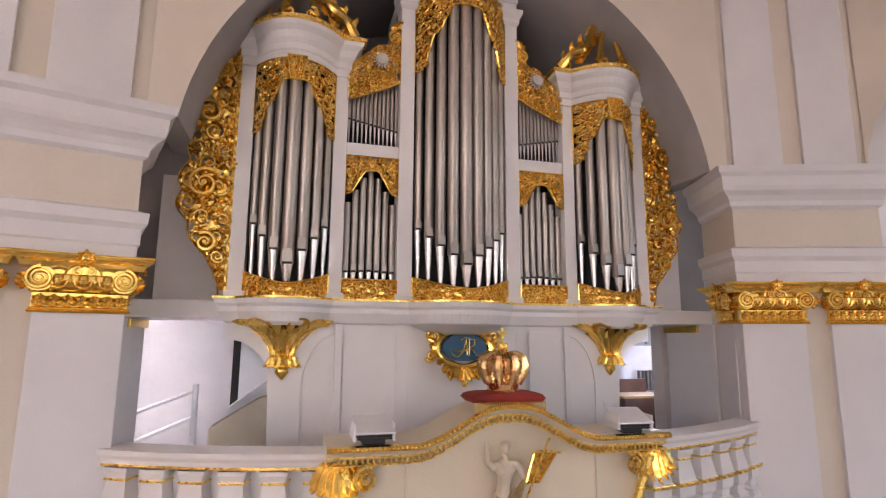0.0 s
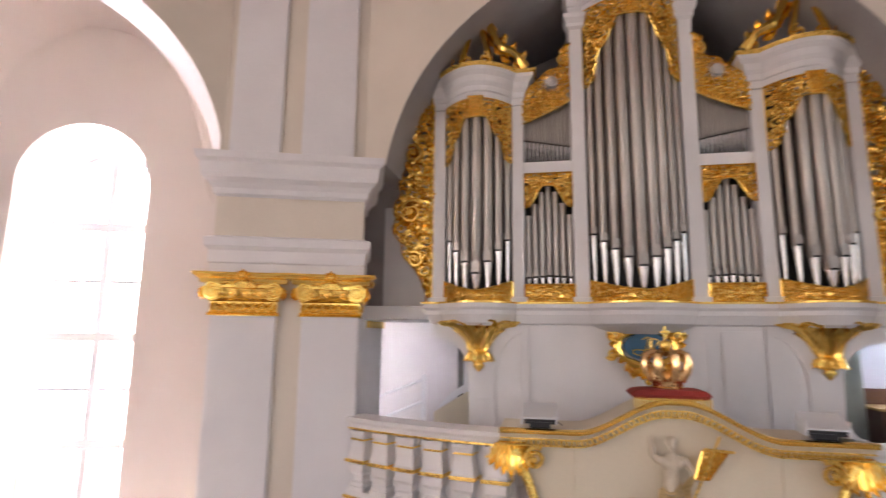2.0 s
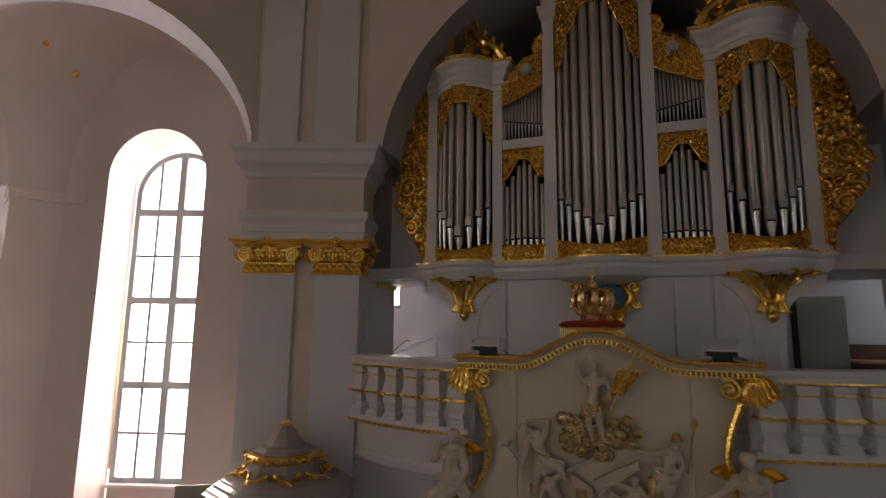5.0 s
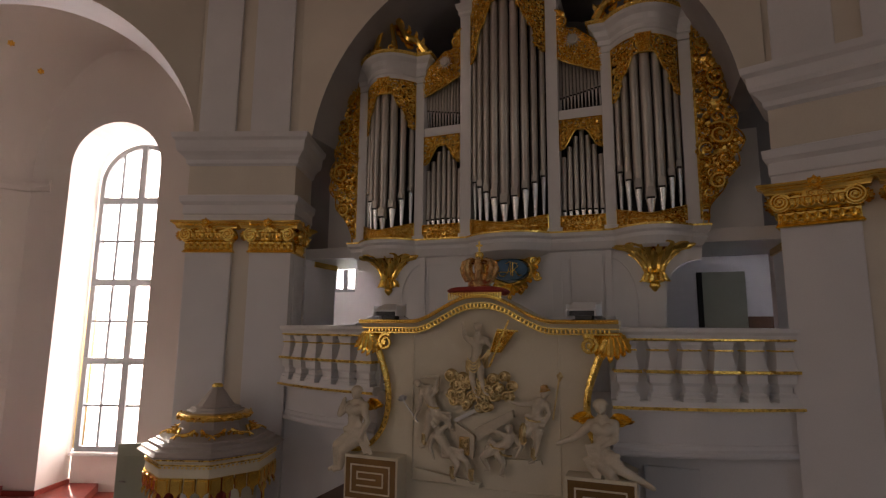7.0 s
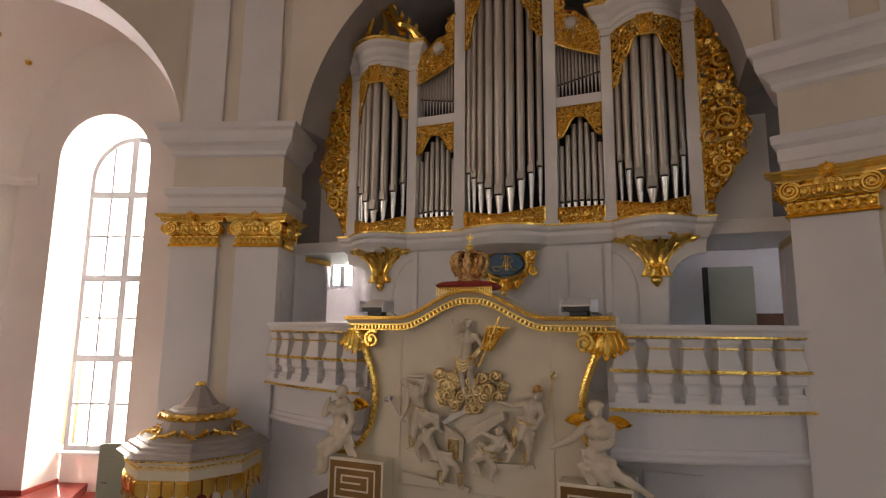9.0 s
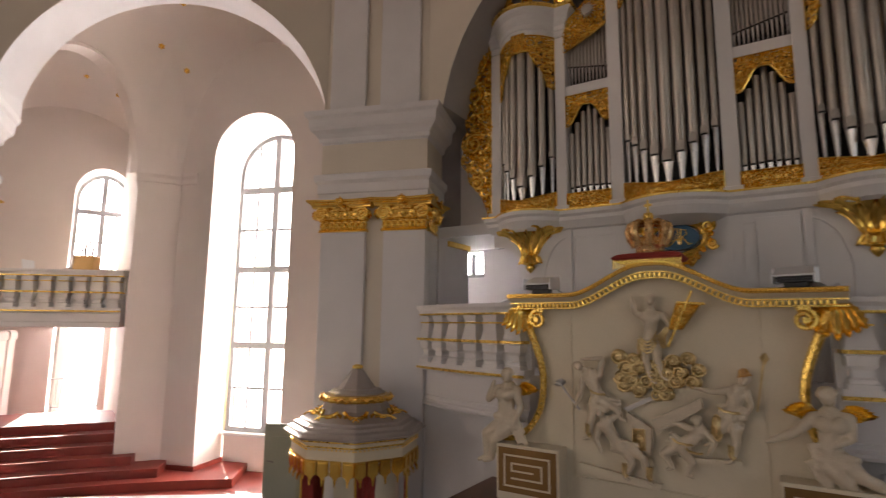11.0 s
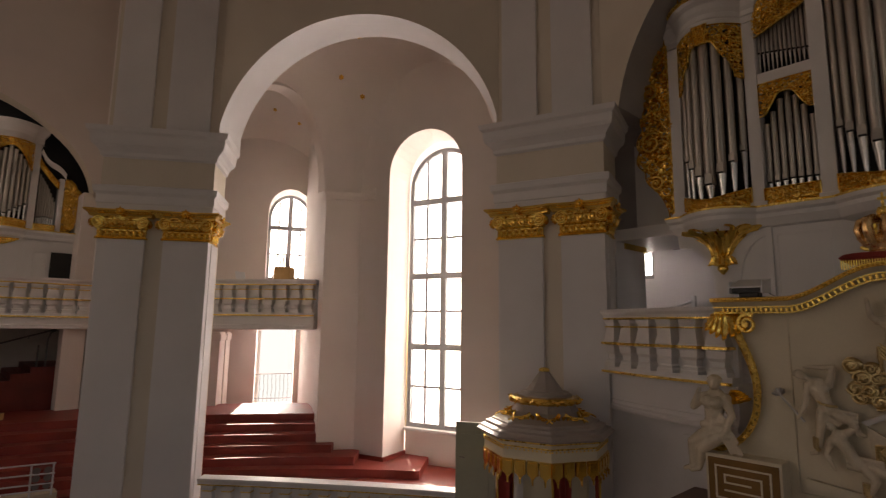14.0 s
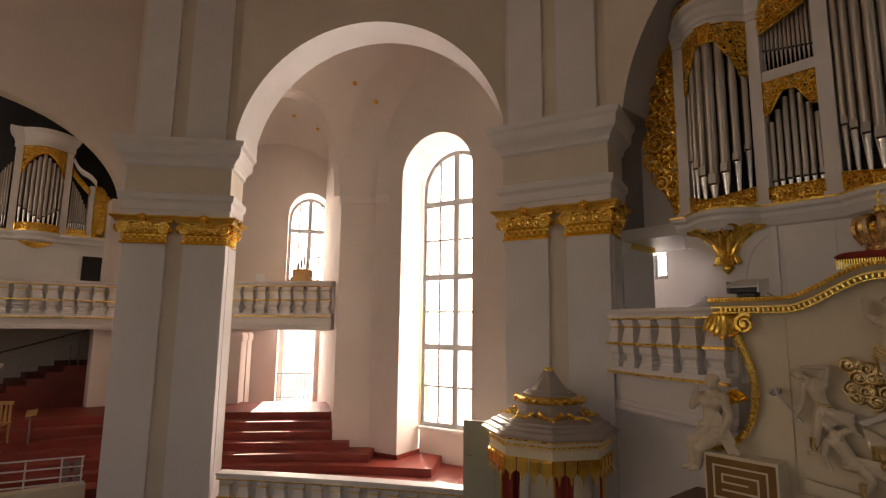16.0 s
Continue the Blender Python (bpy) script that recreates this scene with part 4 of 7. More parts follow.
TOWERS = ((-2.315, 0.515, 7, 9.62, 0), (0.0, 0.69, 9, 11.08, 1), (2.315, 0.515, 7, 9.62, 2))
for xc, hw, count, ztop, seed in TOWERS:
    f = bulge(xc, hw)
    mid = (count - 1) / 2
    gaps = [1.0 + 0.55 * (1 - abs(i - mid) / mid) for i in range(count)]
    tot = sum(gaps)
    x = xc - hw + 0.02
    for i in range(count):
        wd = gaps[i] / tot * (2 * hw - 0.04)
        px = x + wd / 2
        x += wd
        k = 1 - abs(i - mid) / mid
        r = wd * 0.475
        foot = (0.82 - 0.52 * k if hw < 0.6 else 0.88 - 0.50 * k)
        zlow = 6.60
        zt = ztop - veil_drop(abs(px - xc) / hw, hw) + 0.16
        organ_pipe(org, px, f(px) + 0.05, zlow, foot + 0.05, zt - zlow - foot - 0.05, r, 0.10 + 0.05 * k)
    # carving over and under the pipes
    arch = lambda u, xc=xc, hw=hw, ztop=ztop: ztop - veil_drop(abs(u - xc) / hw, hw)
    bend = lambda u, h, v, f=f, arch=arch, ztop=ztop: (u, f(u) - 0.03 + h, arch(u) + (ztop - arch(u)) * v)
    part("carved_veil", carve(lambda v, xc=xc, hw=hw: (xc - hw, xc + hw), 0.0, 1.0, 0.02, 0.16, 0.085, 11 + seed, holes=0.45, bend=bend), GOLD, org, "gilded openwork carving over the pipes", smooth=True)
    part("carved_keystone", carve(lambda v, xc=xc: (xc - 0.12 + 0.05 * (1 - v), xc + 0.12 - 0.05 * (1 - v)), 0.0, 1.0, 0.05, 0.09, 0.06, 51 + seed,
         bend=lambda u, h, v, xc=xc, ztop=ztop: (u, -BULGE - 0.06 + h, ztop - 0.3 + 0.32 * v)), GOLD, org)
    low = lambda u, h, v, f=f, xc=xc, hw=hw: (u, f(u) - 0.05 + h, 6.545 + v * (0.15 + 0.16 * abs((u - xc) / hw) ** 1.5))
    part("carved_sill", carve(lambda v, xc=xc, hw=hw: (xc - hw, xc + hw), 0.0, 1.0, 0.03, 0.13, 0.075, 31 + seed, bend=low), GOLD, org, "gilded carved strip at the pipe feet", smooth=True)
    # entablature of the tower
    over = 0.19 if hw < 0.6 else 0.21
    z0 = ztop
    part("tower_cornice", sweep(tower_path(xc, hw, over), [(-0.1, z0 - 0.04), (0.0, z0), (0.0, z0 + 0.1), (0.02, z0 + 0.12), (0.02, z0 + 0.2), (0.06, z0 + 0.26), (0.09, z0 + 0.34), (0.15, z0 + 0.4), (0.17, z0 + 0.46), (-0.3, z0 + 0.47)]), PAINT, org, "white bowed cornice")
    part("gilt_cornice", sweep(tower_path(xc, hw, over), [(0.165, z0 + 0.45), (0.20, z0 + 0.46), (0.205, z0 + 0.5), (0.0, z0 + 0.52), (-0.4, z0 + 0.53)]), GOLD_PLAIN, org, "gilded top edge")
    part("tower_roof", prism([(px, py) for px, py in tower_path(xc, hw, over)], z0 + 0.44, z0 + 0.48), PAINT, org)

# flats between the towers
for s in (-1, 1):
    xa, xb = 0.90, 1.62
    for i in range(7):
        px = s * (xa + 0.05 + (xb - xa - 0.1) * i / 6)
        k = 1 - abs(i - 3) / 3
        organ_pipe(org, px, 0.09, 6.62, 0.30 + 0.02 * k, 0.95 + 0.52 * k, 0.045, 0.085)
    for i in range(12):
        t = (i + 0.5) / 12
        px = s * (xb - (xb - xa) * t)
        organ_pipe(org, px, 0.08, 8.71, 0.20 + 0.14 * (1 - t) + 0.02, 0.36 + 0.42 * t, 0.026, 0.05)
    part("flat_sill", box(min(s * xa, s * xb), max(s * xa, s * xb), -0.03, 0.2, 8.50, 8.69, 0.012), PAINT, org, "white rail between the pipe rows")
    drop = lambda u: 0.19 + 0.34 * (lambda t: t * t * (3 - 2 * t))(min(1.0, max(0.0, (abs(abs(u) - 1.26) / 0.36 - 0.15) / 0.75)))
    fl = lambda u, h, v: (u, -0.02 + h, 8.50 - drop(u) * (1 - v))
    part("carved_veil", carve(lambda v, s=s: (min(s * xa, s * xb), max(s * xa, s * xb)), 0.0, 1.0, 0.025, 0.13, 0.07, 71 + s, holes=0.4, bend=fl), GOLD, org, "gilded openwork carving over the pipes", smooth=True)
    fs_ = lambda u, h, v: (u, -0.04 + h, 6.545 + 0.26 * v)
    part("carved_sill", carve(lambda v, s=s: (min(s * xa, s * xb), max(s * xa, s * xb)), 0.0, 1.0, 0.035, 0.13, 0.07, 81 + s, bend=fs_), GOLD, org, "gilded carved strip at the pipe feet", smooth=True)

    def shoulder(v, s=s):
        return (min(s * 0.90, s * 1.64), max(s * 0.90, s * 1.64))

    def shoulder_bend(u, h, v):
        q = (abs(u) - 0.9) / 0.74
        lo = 9.66 - 0.36 * max(0.0, q) ** 0.8
        hi = 10.12 + 0.34 * math.exp(-((q - 0.02) / 0.16) ** 2) - 0.30 * q ** 2 + 0.10 * math.exp(-((q - 0.42) / 0.2) ** 2)
        return (u, -0.02 + h, lo + (hi - lo) * v)

    part("carved_shoulder", carve(shoulder, 0.0, 1.0, 0.022, 0.15, 0.08, 91 + s, holes=0.3, bend=shoulder_bend), GOLD, org, "gilded scrollwork above the short pipes", smooth=True)
    bm = spiral(s * 0.98, 10.32, 0.10, 1.4, math.pi / 2, -s, 0.03, -0.04)
    for k in range(4):
        put(bm, leaf(0.16, 0.09, 0.05, 5), pose(s * 0.97, -0.03, 10.38 + 0.03 * k, 0, s * (25 - 22 * k), 0))
    part("scroll", bm, GOLD, org, smooth=True)
    bm = lathe([(0.001, 0.055), (0.07, 0.045), (0.075, 0.0)], 14)
    for k in range(16):
        add(bm, [(0.065 * math.cos(a) , 0.065 * math.sin(a), 0.012) for a in (k * math.pi / 8 - 0.17, k * math.pi / 8 + 0.17)] + [((0.15 if k % 2 else 0.125) * math.cos(k * math.pi / 8), (0.15 if k % 2 else 0.125) * math.sin(k * math.pi / 8), 0.004)], [(0, 1, 2)])
    bmesh.ops.rotate(bm, verts=bm.verts, matrix=Matrix.Rotation(radians(90), 3, "X"))
    part("sun_ornament", bm, SILVER, org, "silvered sun with rays", m=pose(s * 1.18, -0.13, 9.91) @ Matrix.Scale(1.15, 4))

    # side wing
    def wing(v, s=s):
        t = (v - 6.55) / 3.45
        out = 0.07 + 0.54 * math.sin(math.pi * min(1, max(0, t * 0.98 + 0.03))) ** 0.75 * (1 - 0.28 * t) + 0.10 * math.exp(-((t - 0.36) / 0.11) ** 2) - 0.16 * math.exp(-((t - 0.08) / 0.09) ** 2)
        return (3.03, 3.03 + out) if s > 0 else (-3.03 - out, -3.03)

    part("carved_wing", carve(wing, 6.55, 10.0, 0.022, 0.27, 0.13, 101 + s, holes=0.3, lobes=0.08), GOLD, org, "gilded openwork side wing", smooth=True, m=pose(0, 0.02, 0))
    for cx, cz, r, st, sg in ((3.36, 8.9, 0.16, 0.5, 1), (3.36, 7.95, 0.2, 2.2, -1), (3.3, 7.2, 0.13, 1.0, 1), (3.2, 9.5, 0.1, 0.0, -1)):
        part("wing_scroll", spiral(s * cx, cz, r, 1.6, st if s > 0 else math.pi - st, sg * s, 0.034, -0.08, None, 30, 0.04), GOLD, org, smooth=True)
    part("wing_edge", box(min(s * 3.02, s * 3.06), max(s * 3.02, s * 3.06), -0.02, 0.1, 6.55, 9.95), GOLD_PLAIN, org)

    # crown ornament of the outer tower
    xc = s * 2.315
    bm = bmesh.new()
    zb = 10.13
    for q in (-1, 1):
        pts = [(xc + q * (0.74 - 0.62 * t), -0.12 - 0.10 * math.sin(math.pi * t) - 0.12 * t, zb + 0.06 + 0.76 * t ** 1.25 + 0.07 * math.sin(2.6 * math.pi * t)) for t in np.linspace(0, 1, 16)]
        tube(pts, [0.082 - 0.026 * t + 0.012 * math.cos(14 * t) for t in np.linspace(0, 1, 16)], 8, bm)
        spiral(xc + q * 0.66, zb + 0.10, 0.10, 1.3, math.pi / 2, q, 0.03, -0.14, bm)
        spiral(xc + q * 0.14, zb + 0.13, 0.10, 1.3, math.pi / 2, -q, 0.032, -0.40, bm)
        tube([(xc + q * (0.22 - 0.17 * t), -0.40 + 0.1 * t, zb + 0.1 + 0.68 * t) for t in np.linspace(0, 1, 8)], [0.055 - 0.02 * t for t in np.linspace(0, 1, 8)], 6, bm)
        for k in range(4):
            put(bm, leaf(0.27, 0.14, 0.09, 7), pose(xc + q * (0.58 - 0.13 * k), -0.17, zb + 0.14 + 0.13 * k, 10, q * (58 - 10 * k), 0))
            put(bm, leaf(0.2, 0.12, 0.08, 7), pose(xc + q * (0.52 - 0.12 * k), -0.2, zb + 0.16 + 0.14 * k, 10, -q * (70 - 12 * k), 0))
    lathe([(0.06, 0), (0.11, 0.06), (0.08, 0.14), (0.12, 0.2), (0.07, 0.29), (0.035, 0.37), (0.001, 0.5)], 10, bm, xc, -0.28, zb + 0.76)
    for k in range(8):
        put(bm, leaf(0.2, 0.09, 0.06, 5), pose(xc, -0.28, zb + 0.92, 0, 0, 45 * k) @ pose(0, -0.05, 0))
    part("tower_crown", bm, GOLD, org, "gilded openwork crown of scrolls", smooth=True)

# lower case
low_pts = [(-3.02, 6.24), (-3.0, 6.02)] + [(-2.98 + 0.50 * math.sin(a), 5.52 + 0.50 * math.cos(a)) for a in np.linspace(0.0, math.pi / 2, 10)] + [(-2.46, 5.05), (-2.46, 3.96)]
outline = low_pts + [(-x, z) for x, z in reversed(low_pts)]
part("lower_case", plate(outline, 0.02, 0.16), PAINT, org, "white panelled lower case")
part("lower_side", box(-2.46, -2.40, 0.16, 1.3, 3.96, 6.2), PAINT, org)
part("lower_side", box(2.40, 2.46, 0.16, 1.3, 3.96, 6.2), PAINT, org)


def panel_frame(parent, x0, x1, z0, z1, y=0.02, w=0.03, mat=None, arch=False):
    bm = bmesh.new()
    if arch:
        pts = [(x0, y, z0)] + [(x1 - (x1 - x0) * math.cos(a), y, z1 - (x1 - x0) * 1.5 + (x1 - x0) * 1.5 * math.sin(a)) for a in np.linspace(0, math.pi / 2, 10)] + [(x1, y, z0)]
        tube(pts, 0.014, 5, bm)
    else:
        for a in ((x0, x1, z0, z0 + w), (x0, x1, z1 - w, z1), (x0, x0 + w, z0 + w, z1 - w), (x1 - w, x1, z0 + w, z1 - w)):
            box(a[0], a[1], y - 0.012, y, a[2], a[3], 0, bm)
    return part("panel_moulding", bm, mat or PAINT, parent)


for s in (-1, 1):
    panel_frame(org, min(s * 1.55, s * 0.85), max(s * 1.55, s * 0.85), 4.1, 6.12)
    bm = tube([(s * (2.05 - 0.0), 0.01, 4.0)] + [(s * (1.62 + 0.45 * math.cos(a)), 0.01, 5.35 + 0.75 * math.sin(a)) for a in np.linspace(0, math.pi / 2, 10)] + [(s * 1.62, 0.01, 4.0)], 0.014, 5)
    part("panel_moulding", bm, PAINT, org)
    panel_frame(org, min(s * 2.40, s * 2.2), max(s * 2.40, s * 2.2), 4.1, 5.15)
    part("corner_strip", box(min(s * 1.58, s * 1.68), max(s * 1.58, s * 1.68), -0.02, 0.03, 3.98, 6.22, 0.008), PAINT, org)
panel_frame(org, -0.72, 0.72, 4.1, 5.75)
part("case_door", box(1.03, 1.54, -0.012, 0.0, 4.3, 6.15, 0.006), PAINT, org, "flush white door in the case")
part("bowed_underside", lathe([(0.3, -0.10), (0.5, -0.06), (0.66, 0.0)], 20, None, 0, 0.05, 6.2, math.pi, 2 * math.pi), PAINT, org, "white bowed underside of the middle tower", smooth=True)
for s in (-1, 1):
    xc = s * 2.315
    # gilded corbel: a fluted leafy bell
    prof = [(0.012, 5.53), (0.05, 5.57), (0.085, 5.62), (0.07, 5.66), (0.15, 5.69), (0.17, 5.735), (0.16, 5.785), (0.125, 5.81), (0.155, 5.88), (0.18, 5.95), (0.22, 6.03), (0.30, 6.11), (0.42, 6.17), (0.56, 6.22), (0.57, 6.245), (0.4, 6.25)]
    bm = bmesh.new()
    n = 72
    rings = []
    for r, z in prof:
        flute = 0.0 if z < 5.8 else 0.09
        rings.append([bm.verts.new((xc + r * (1 + flute * abs(math.sin(6.5 * a)) + 0.03 * math.sin(26 * a + 40 * z)) * math.cos(a), 0.0 - 0.62 * r * (1 + flute * abs(math.sin(6.5 * a))) * math.sin(a), z + (0.05 * abs(math.sin(6.5 * a)) if z > 6.15 else 0) - (0.03 * abs(math.cos(a)) if z > 6.2 else 0))) for a in np.linspace(0, math.pi, n)])
    for p, q in zip(rings, rings[1:]):
        for i in range(n - 1):
            bm.faces.new((p[i], p[i + 1], q[i + 1], q[i]))
    corbel = part("corbel", tidy(bm), GOLD, org, "gilded leafy corbel under the tower", smooth=True)
    for k in range(-3, 4):
        a = radians(26 * k)
        lf = bmesh.new()
        put(lf, leaf(0.40, 0.13, 0.20, 9), pose(xc + 0.13 * math.sin(a), -0.02 - 0.09 * math.cos(a), 5.82, 0, 9 * k, 20 * k))
        put(lf, leaf(0.17, 0.10, 0.05, 6), pose(xc + 0.15 * math.sin(a + 0.2), -0.02 - 0.10 * math.cos(a), 5.82, 0, 180 - 8 * k, 16 * k))
        part("corbel_leaf", lf, GOLD, corbel, smooth=True)

# cartouche
bm = bmesh.new()
ring_pts = [(0.03 + (0.36 + 0.035 * math.cos(4 * a)) * math.cos(a), -0.10, 5.92 + (0.275 + 0.03 * math.cos(2 * a)) * math.sin(a)) for a in np.linspace(0, 2 * math.pi, 41)]
tube(ring_pts, [0.05 + 0.014 * math.cos(6 * a) for a in np.linspace(0, 2 * math.pi, 41)], 8, bm)
for q in (-1, 1):
    for x, z, r, st in ((0.42, 6.08, 0.085, 0.6), (0.46, 5.82, 0.075, -0.4), (0.2, 5.60, 0.075, -1.6), (0.17, 6.24, 0.07, 1.5)):
        spiral(0.03 + q * x, z, r, 1.5, st if q > 0 else math.pi - st, -q, 0.028, -0.11, bm, 24, 0.04)
    for k in range(6):
        put(bm, leaf(0.17, 0.09, 0.07, 6), pose(0.03 + q * (0.40 - 0.045 * k), -0.12, 6.02 - 0.075 * k, 0, q * (60 + 22 * k), 0))
        put(bm, leaf(0.14, 0.08, 0.06, 6), pose(0.03 + q * (0.10 + 0.05 * k), -0.12, 6.17 - 0.012 * k * k, 0, q * (8 + 16 * k), 0))
for k in range(-2, 3):
    put(bm, leaf(0.24 - 0.02 * abs(k), 0.10, 0.08, 7), pose(0.03 + 0.02 * k, -0.13, 6.16, 0, 24 * k, 0))
    put(bm, leaf(0.26 - 0.03 * abs(k), 0.10, 0.07, 7), pose(0.03 + 0.02 * k, -0.13, 5.68, 0, 180 - 17 * k, 0))
lathe([(0.001, 0.05), (0.035, 0.03), (0.045, 0.0), (0.03, -0.04), (0.001, -0.05)], 10, bm, 0.03, -0.15, 5.46)
cart = part("cartouche", bm, GOLD, org, "gilded rocaille cartouche", smooth=True)
part("shield", plate([(0.03 + (0.29 + 0.02 * math.cos(4 * a)) * math.cos(a), 5.93 + (0.20 + 0.02 * math.cos(2 * a)) * math.sin(a)) for a in np.linspace(0, 2 * math.pi, 32, endpoint=False)], -0.165, -0.05), BLUE, cart, "dark blue shield with a gilt monogram")
bm = bmesh.new()
for pts in ([(-0.17, -0.10), (-0.10, -0.12), (-0.03, -0.06), (0.02, 0.12), (0.03, -0.10)], [(-0.06, 0.10), (0.0, 0.13), (0.06, 0.12), (0.06, -0.11)], [(0.06, 0.11), (0.13, 0.10), (0.14, 0.04), (0.08, 0.0), (0.16, -0.11), (0.21, -0.10)], [(-0.17, -0.10), (-0.19, -0.05), (-0.13, -0.04), (-0.06, -0.05), (0.08, -0.02)]):
    tube([(0.03 + x, -0.172, 5.93 + z) for x, z in pts], 0.009, 5, bm)
part("monogram", bm, GOLD_PLAIN, cart, "gilt interlaced monogram")


# ---- organ loft ----
def bezier(p0, p1, p2, n):
    return [((1 - t) ** 2 * p0[0] + 2 * t * (1 - t) * p1[0] + t * t * p2[0], (1 - t) ** 2 * p0[1] + 2 * t * (1 - t) * p1[1] + t * t * p2[1]) for t in np.linspace(0, 1, n + 1)]


BL = bezier((-3.92, -0.80), (-2.9, -1.36), (-1.70, -1.52), 16)
BRT = [(-x, y) for x, y in reversed(BL)]
slab("floor_loft", prism(BL + [(-1.6, -1.3), (1.6, -1.3)] + BRT + [(4.2, 0.0), (7.2, 1.4), (7.2, 5.2), (-7.2, 5.2), (-7.2, 1.4), (-4.2, 0.0)], 3.36, 3.97), WHITE, "white organ loft floor with a bowed edge")
slab("wall_under_loft", box(-4.2, 4.2, -0.78, -0.5, 0, 3.6), WHITE, "white wall under the organ loft")
for s in (-1, 1):
    slab("trim_under_loft", sweep(BL if s < 0 else BRT, [(0.0, 3.34), (0.045, 3.35), (0.06, 3.38), (0.06, 3.42), (0.025, 3.45), (0.015, 3.5), (0.0, 3.51)]), WHITE, "white moulding under the bowed loft edge")
    slab("wall_under_panel", box(min(s * 2.05, s * 2.75), max(s * 2.05, s * 2.75), -0.83, -0.7, 0, 3.1, 0.01), WHITE, "white panelled wall under the loft")


def baluster_mesh(k=1.0):
    prof = [(0.125, 0.0), (0.125, 0.05), (0.112, 0.055), (0.112, 0.095), (0.082, 0.12), (0.084, 0.19), (0.118, 0.235), (0.124, 0.33), (0.142, 0.345), (0.142, 0.355), (0.142, 0.40),
            (0.132, 0.41), (0.122, 0.47), (0.107, 0.55), (0.097, 0.62), (0.102, 0.64), (0.098, 0.66), (0.12, 0.71), (0.125, 0.75)]
    bm = bmesh.new()
    rings = [[bm.verts.new((sx * w * 1.08 * k, sy * w * 1.0 * k, z * k)) for sx, sy in ((-1, -1), (1, -1), (1, 1), (-1, 1))] for w, z in prof]
    for a, b in zip(rings, rings[1:]):
        for i in range(4):
            bm.faces.new((a[i], a[(i + 1) % 4], b[(i + 1) % 4], b[i]))
    me = bpy.data.meshes.new("baluster")
    tidy(bm).to_mesh(me)
    bm.free()
    me.materials.append(PAINT)
    return me


def band_mesh(w, z0, z1, k=1.0):
    bm = box(-w * k, w * k, -w * 0.97 * k, w * 0.97 * k, z0 * k, z1 * k, 0.006 * k)
    me = bpy.data.meshes.new("gilt_band")
    bm.to_mesh(me)
    bm.free()
    me.materials.append(GOLD_PLAIN)
    return me


BAL, BAND, NECK = baluster_mesh(), band_mesh(0.172, 0.352, 0.392), band_mesh(0.124, 0.628, 0.65)


def balustrade(name, path, z0, count, label, gilt=True, infill=True, scale=1.0):
    """A parapet of square double balusters between a moulded base and rail."""
    k = scale
    e = thing(name, pose(0, 0, 0), label, "balustrade")
    part("base_rail", sweep(path, [(-0.13 * k, z0 - 0.04), (0.13 * k, z0 - 0.04), (0.15 * k, z0), (0.13 * k, z0 + 0.03), (0.12 * k, z0 + 0.08 * k), (-0.13 * k, z0 + 0.08 * k), (-0.13 * k, z0 - 0.04)]), PAINT, e)
    part("top_rail", sweep(path, [(-0.14 * k, z0 + 0.84 * k), (0.10 * k, z0 + 0.84 * k), (0.12 * k, z0 + 0.87 * k), (0.13 * k, z0 + 0.91 * k), (0.16 * k, z0 + 0.95 * k), (0.17 * k, z0 + 1.0 * k), (-0.17 * k, z0 + 1.01 * k), (-0.14 * k, z0 + 0.84 * k)]), PAINT, e, "white moulded handrail")
    if gilt:
        part("gilt_line", sweep(path, [(0.10 * k, z0 + 0.835 * k), (0.128 * k, z0 + 0.845 * k), (0.128 * k, z0 + 0.865 * k), (0.10 * k, z0 + 0.87 * k)]), GOLD_PLAIN, e, "thin gilded line")
        part("gilt_line", sweep(path, [(0.12 * k, z0 - 0.03), (0.158 * k, z0 - 0.02), (0.158 * k, z0 + 0.012), (0.12 * k, z0 + 0.02)]), GOLD_PLAIN, e, "thin gilded line")
    if infill:
        part("infill", sweep(path, [(-0.13 * k, z0 + 0.07 * k), (-0.06 * k, z0 + 0.07 * k), (-0.06 * k, z0 + 0.85 * k), (-0.13 * k, z0 + 0.85 * k), (-0.13 * k, z0 + 0.07 * k)]), PAINT, e, "pale boarding behind the balusters")
    seg = [math.hypot(b[0] - a[0], b[1] - a[1]) for a, b in zip(path, path[1:])]
    acc = np.concatenate([[0], np.cumsum(seg)])
    bal = BAL if scale == 1.0 else baluster_mesh(k)
    band = BAND if scale == 1.0 else band_mesh(0.172, 0.352, 0.392, k)
    neck = NECK if scale == 1.0 else band_mesh(0.124, 0.628, 0.65, k)
    for i in range(count):
        sdist = acc[-1] * (i + 0.5) / count
        x, y = np.interp(sdist, acc, [p[0] for p in path]), np.interp(sdist, acc, [p[1] for p in path])
        j = min(len(seg) - 1, int(np.searchsorted(acc, sdist) - 1))
        a = math.degrees(math.atan2(path[j + 1][1] - path[j][1], path[j + 1][0] - path[j][0]))
        b = part("baluster", bal, PAINT, e, m=pose(x, y, z0 + 0.08 * k, 0, 0, a))
        part("gilt_band", band, GOLD_PLAIN, b)
        if gilt:
            part("gilt_band", neck, GOLD_PLAIN, b)
    return e


balustrade("balustrade", BL, 3.96, 6, "white bowed balustrade with gilded bands before the organ")
balustrade("balustrade", BRT, 3.96, 6, "white bowed balustrade with gilded bands before the organ")

# ---- frontispiece with the relief ----
fro = thing("altar_frontispiece", pose(0, 0, 0), "ivory relief panel with a curved gilded cornice", "altarpiece")
FY = -1.68


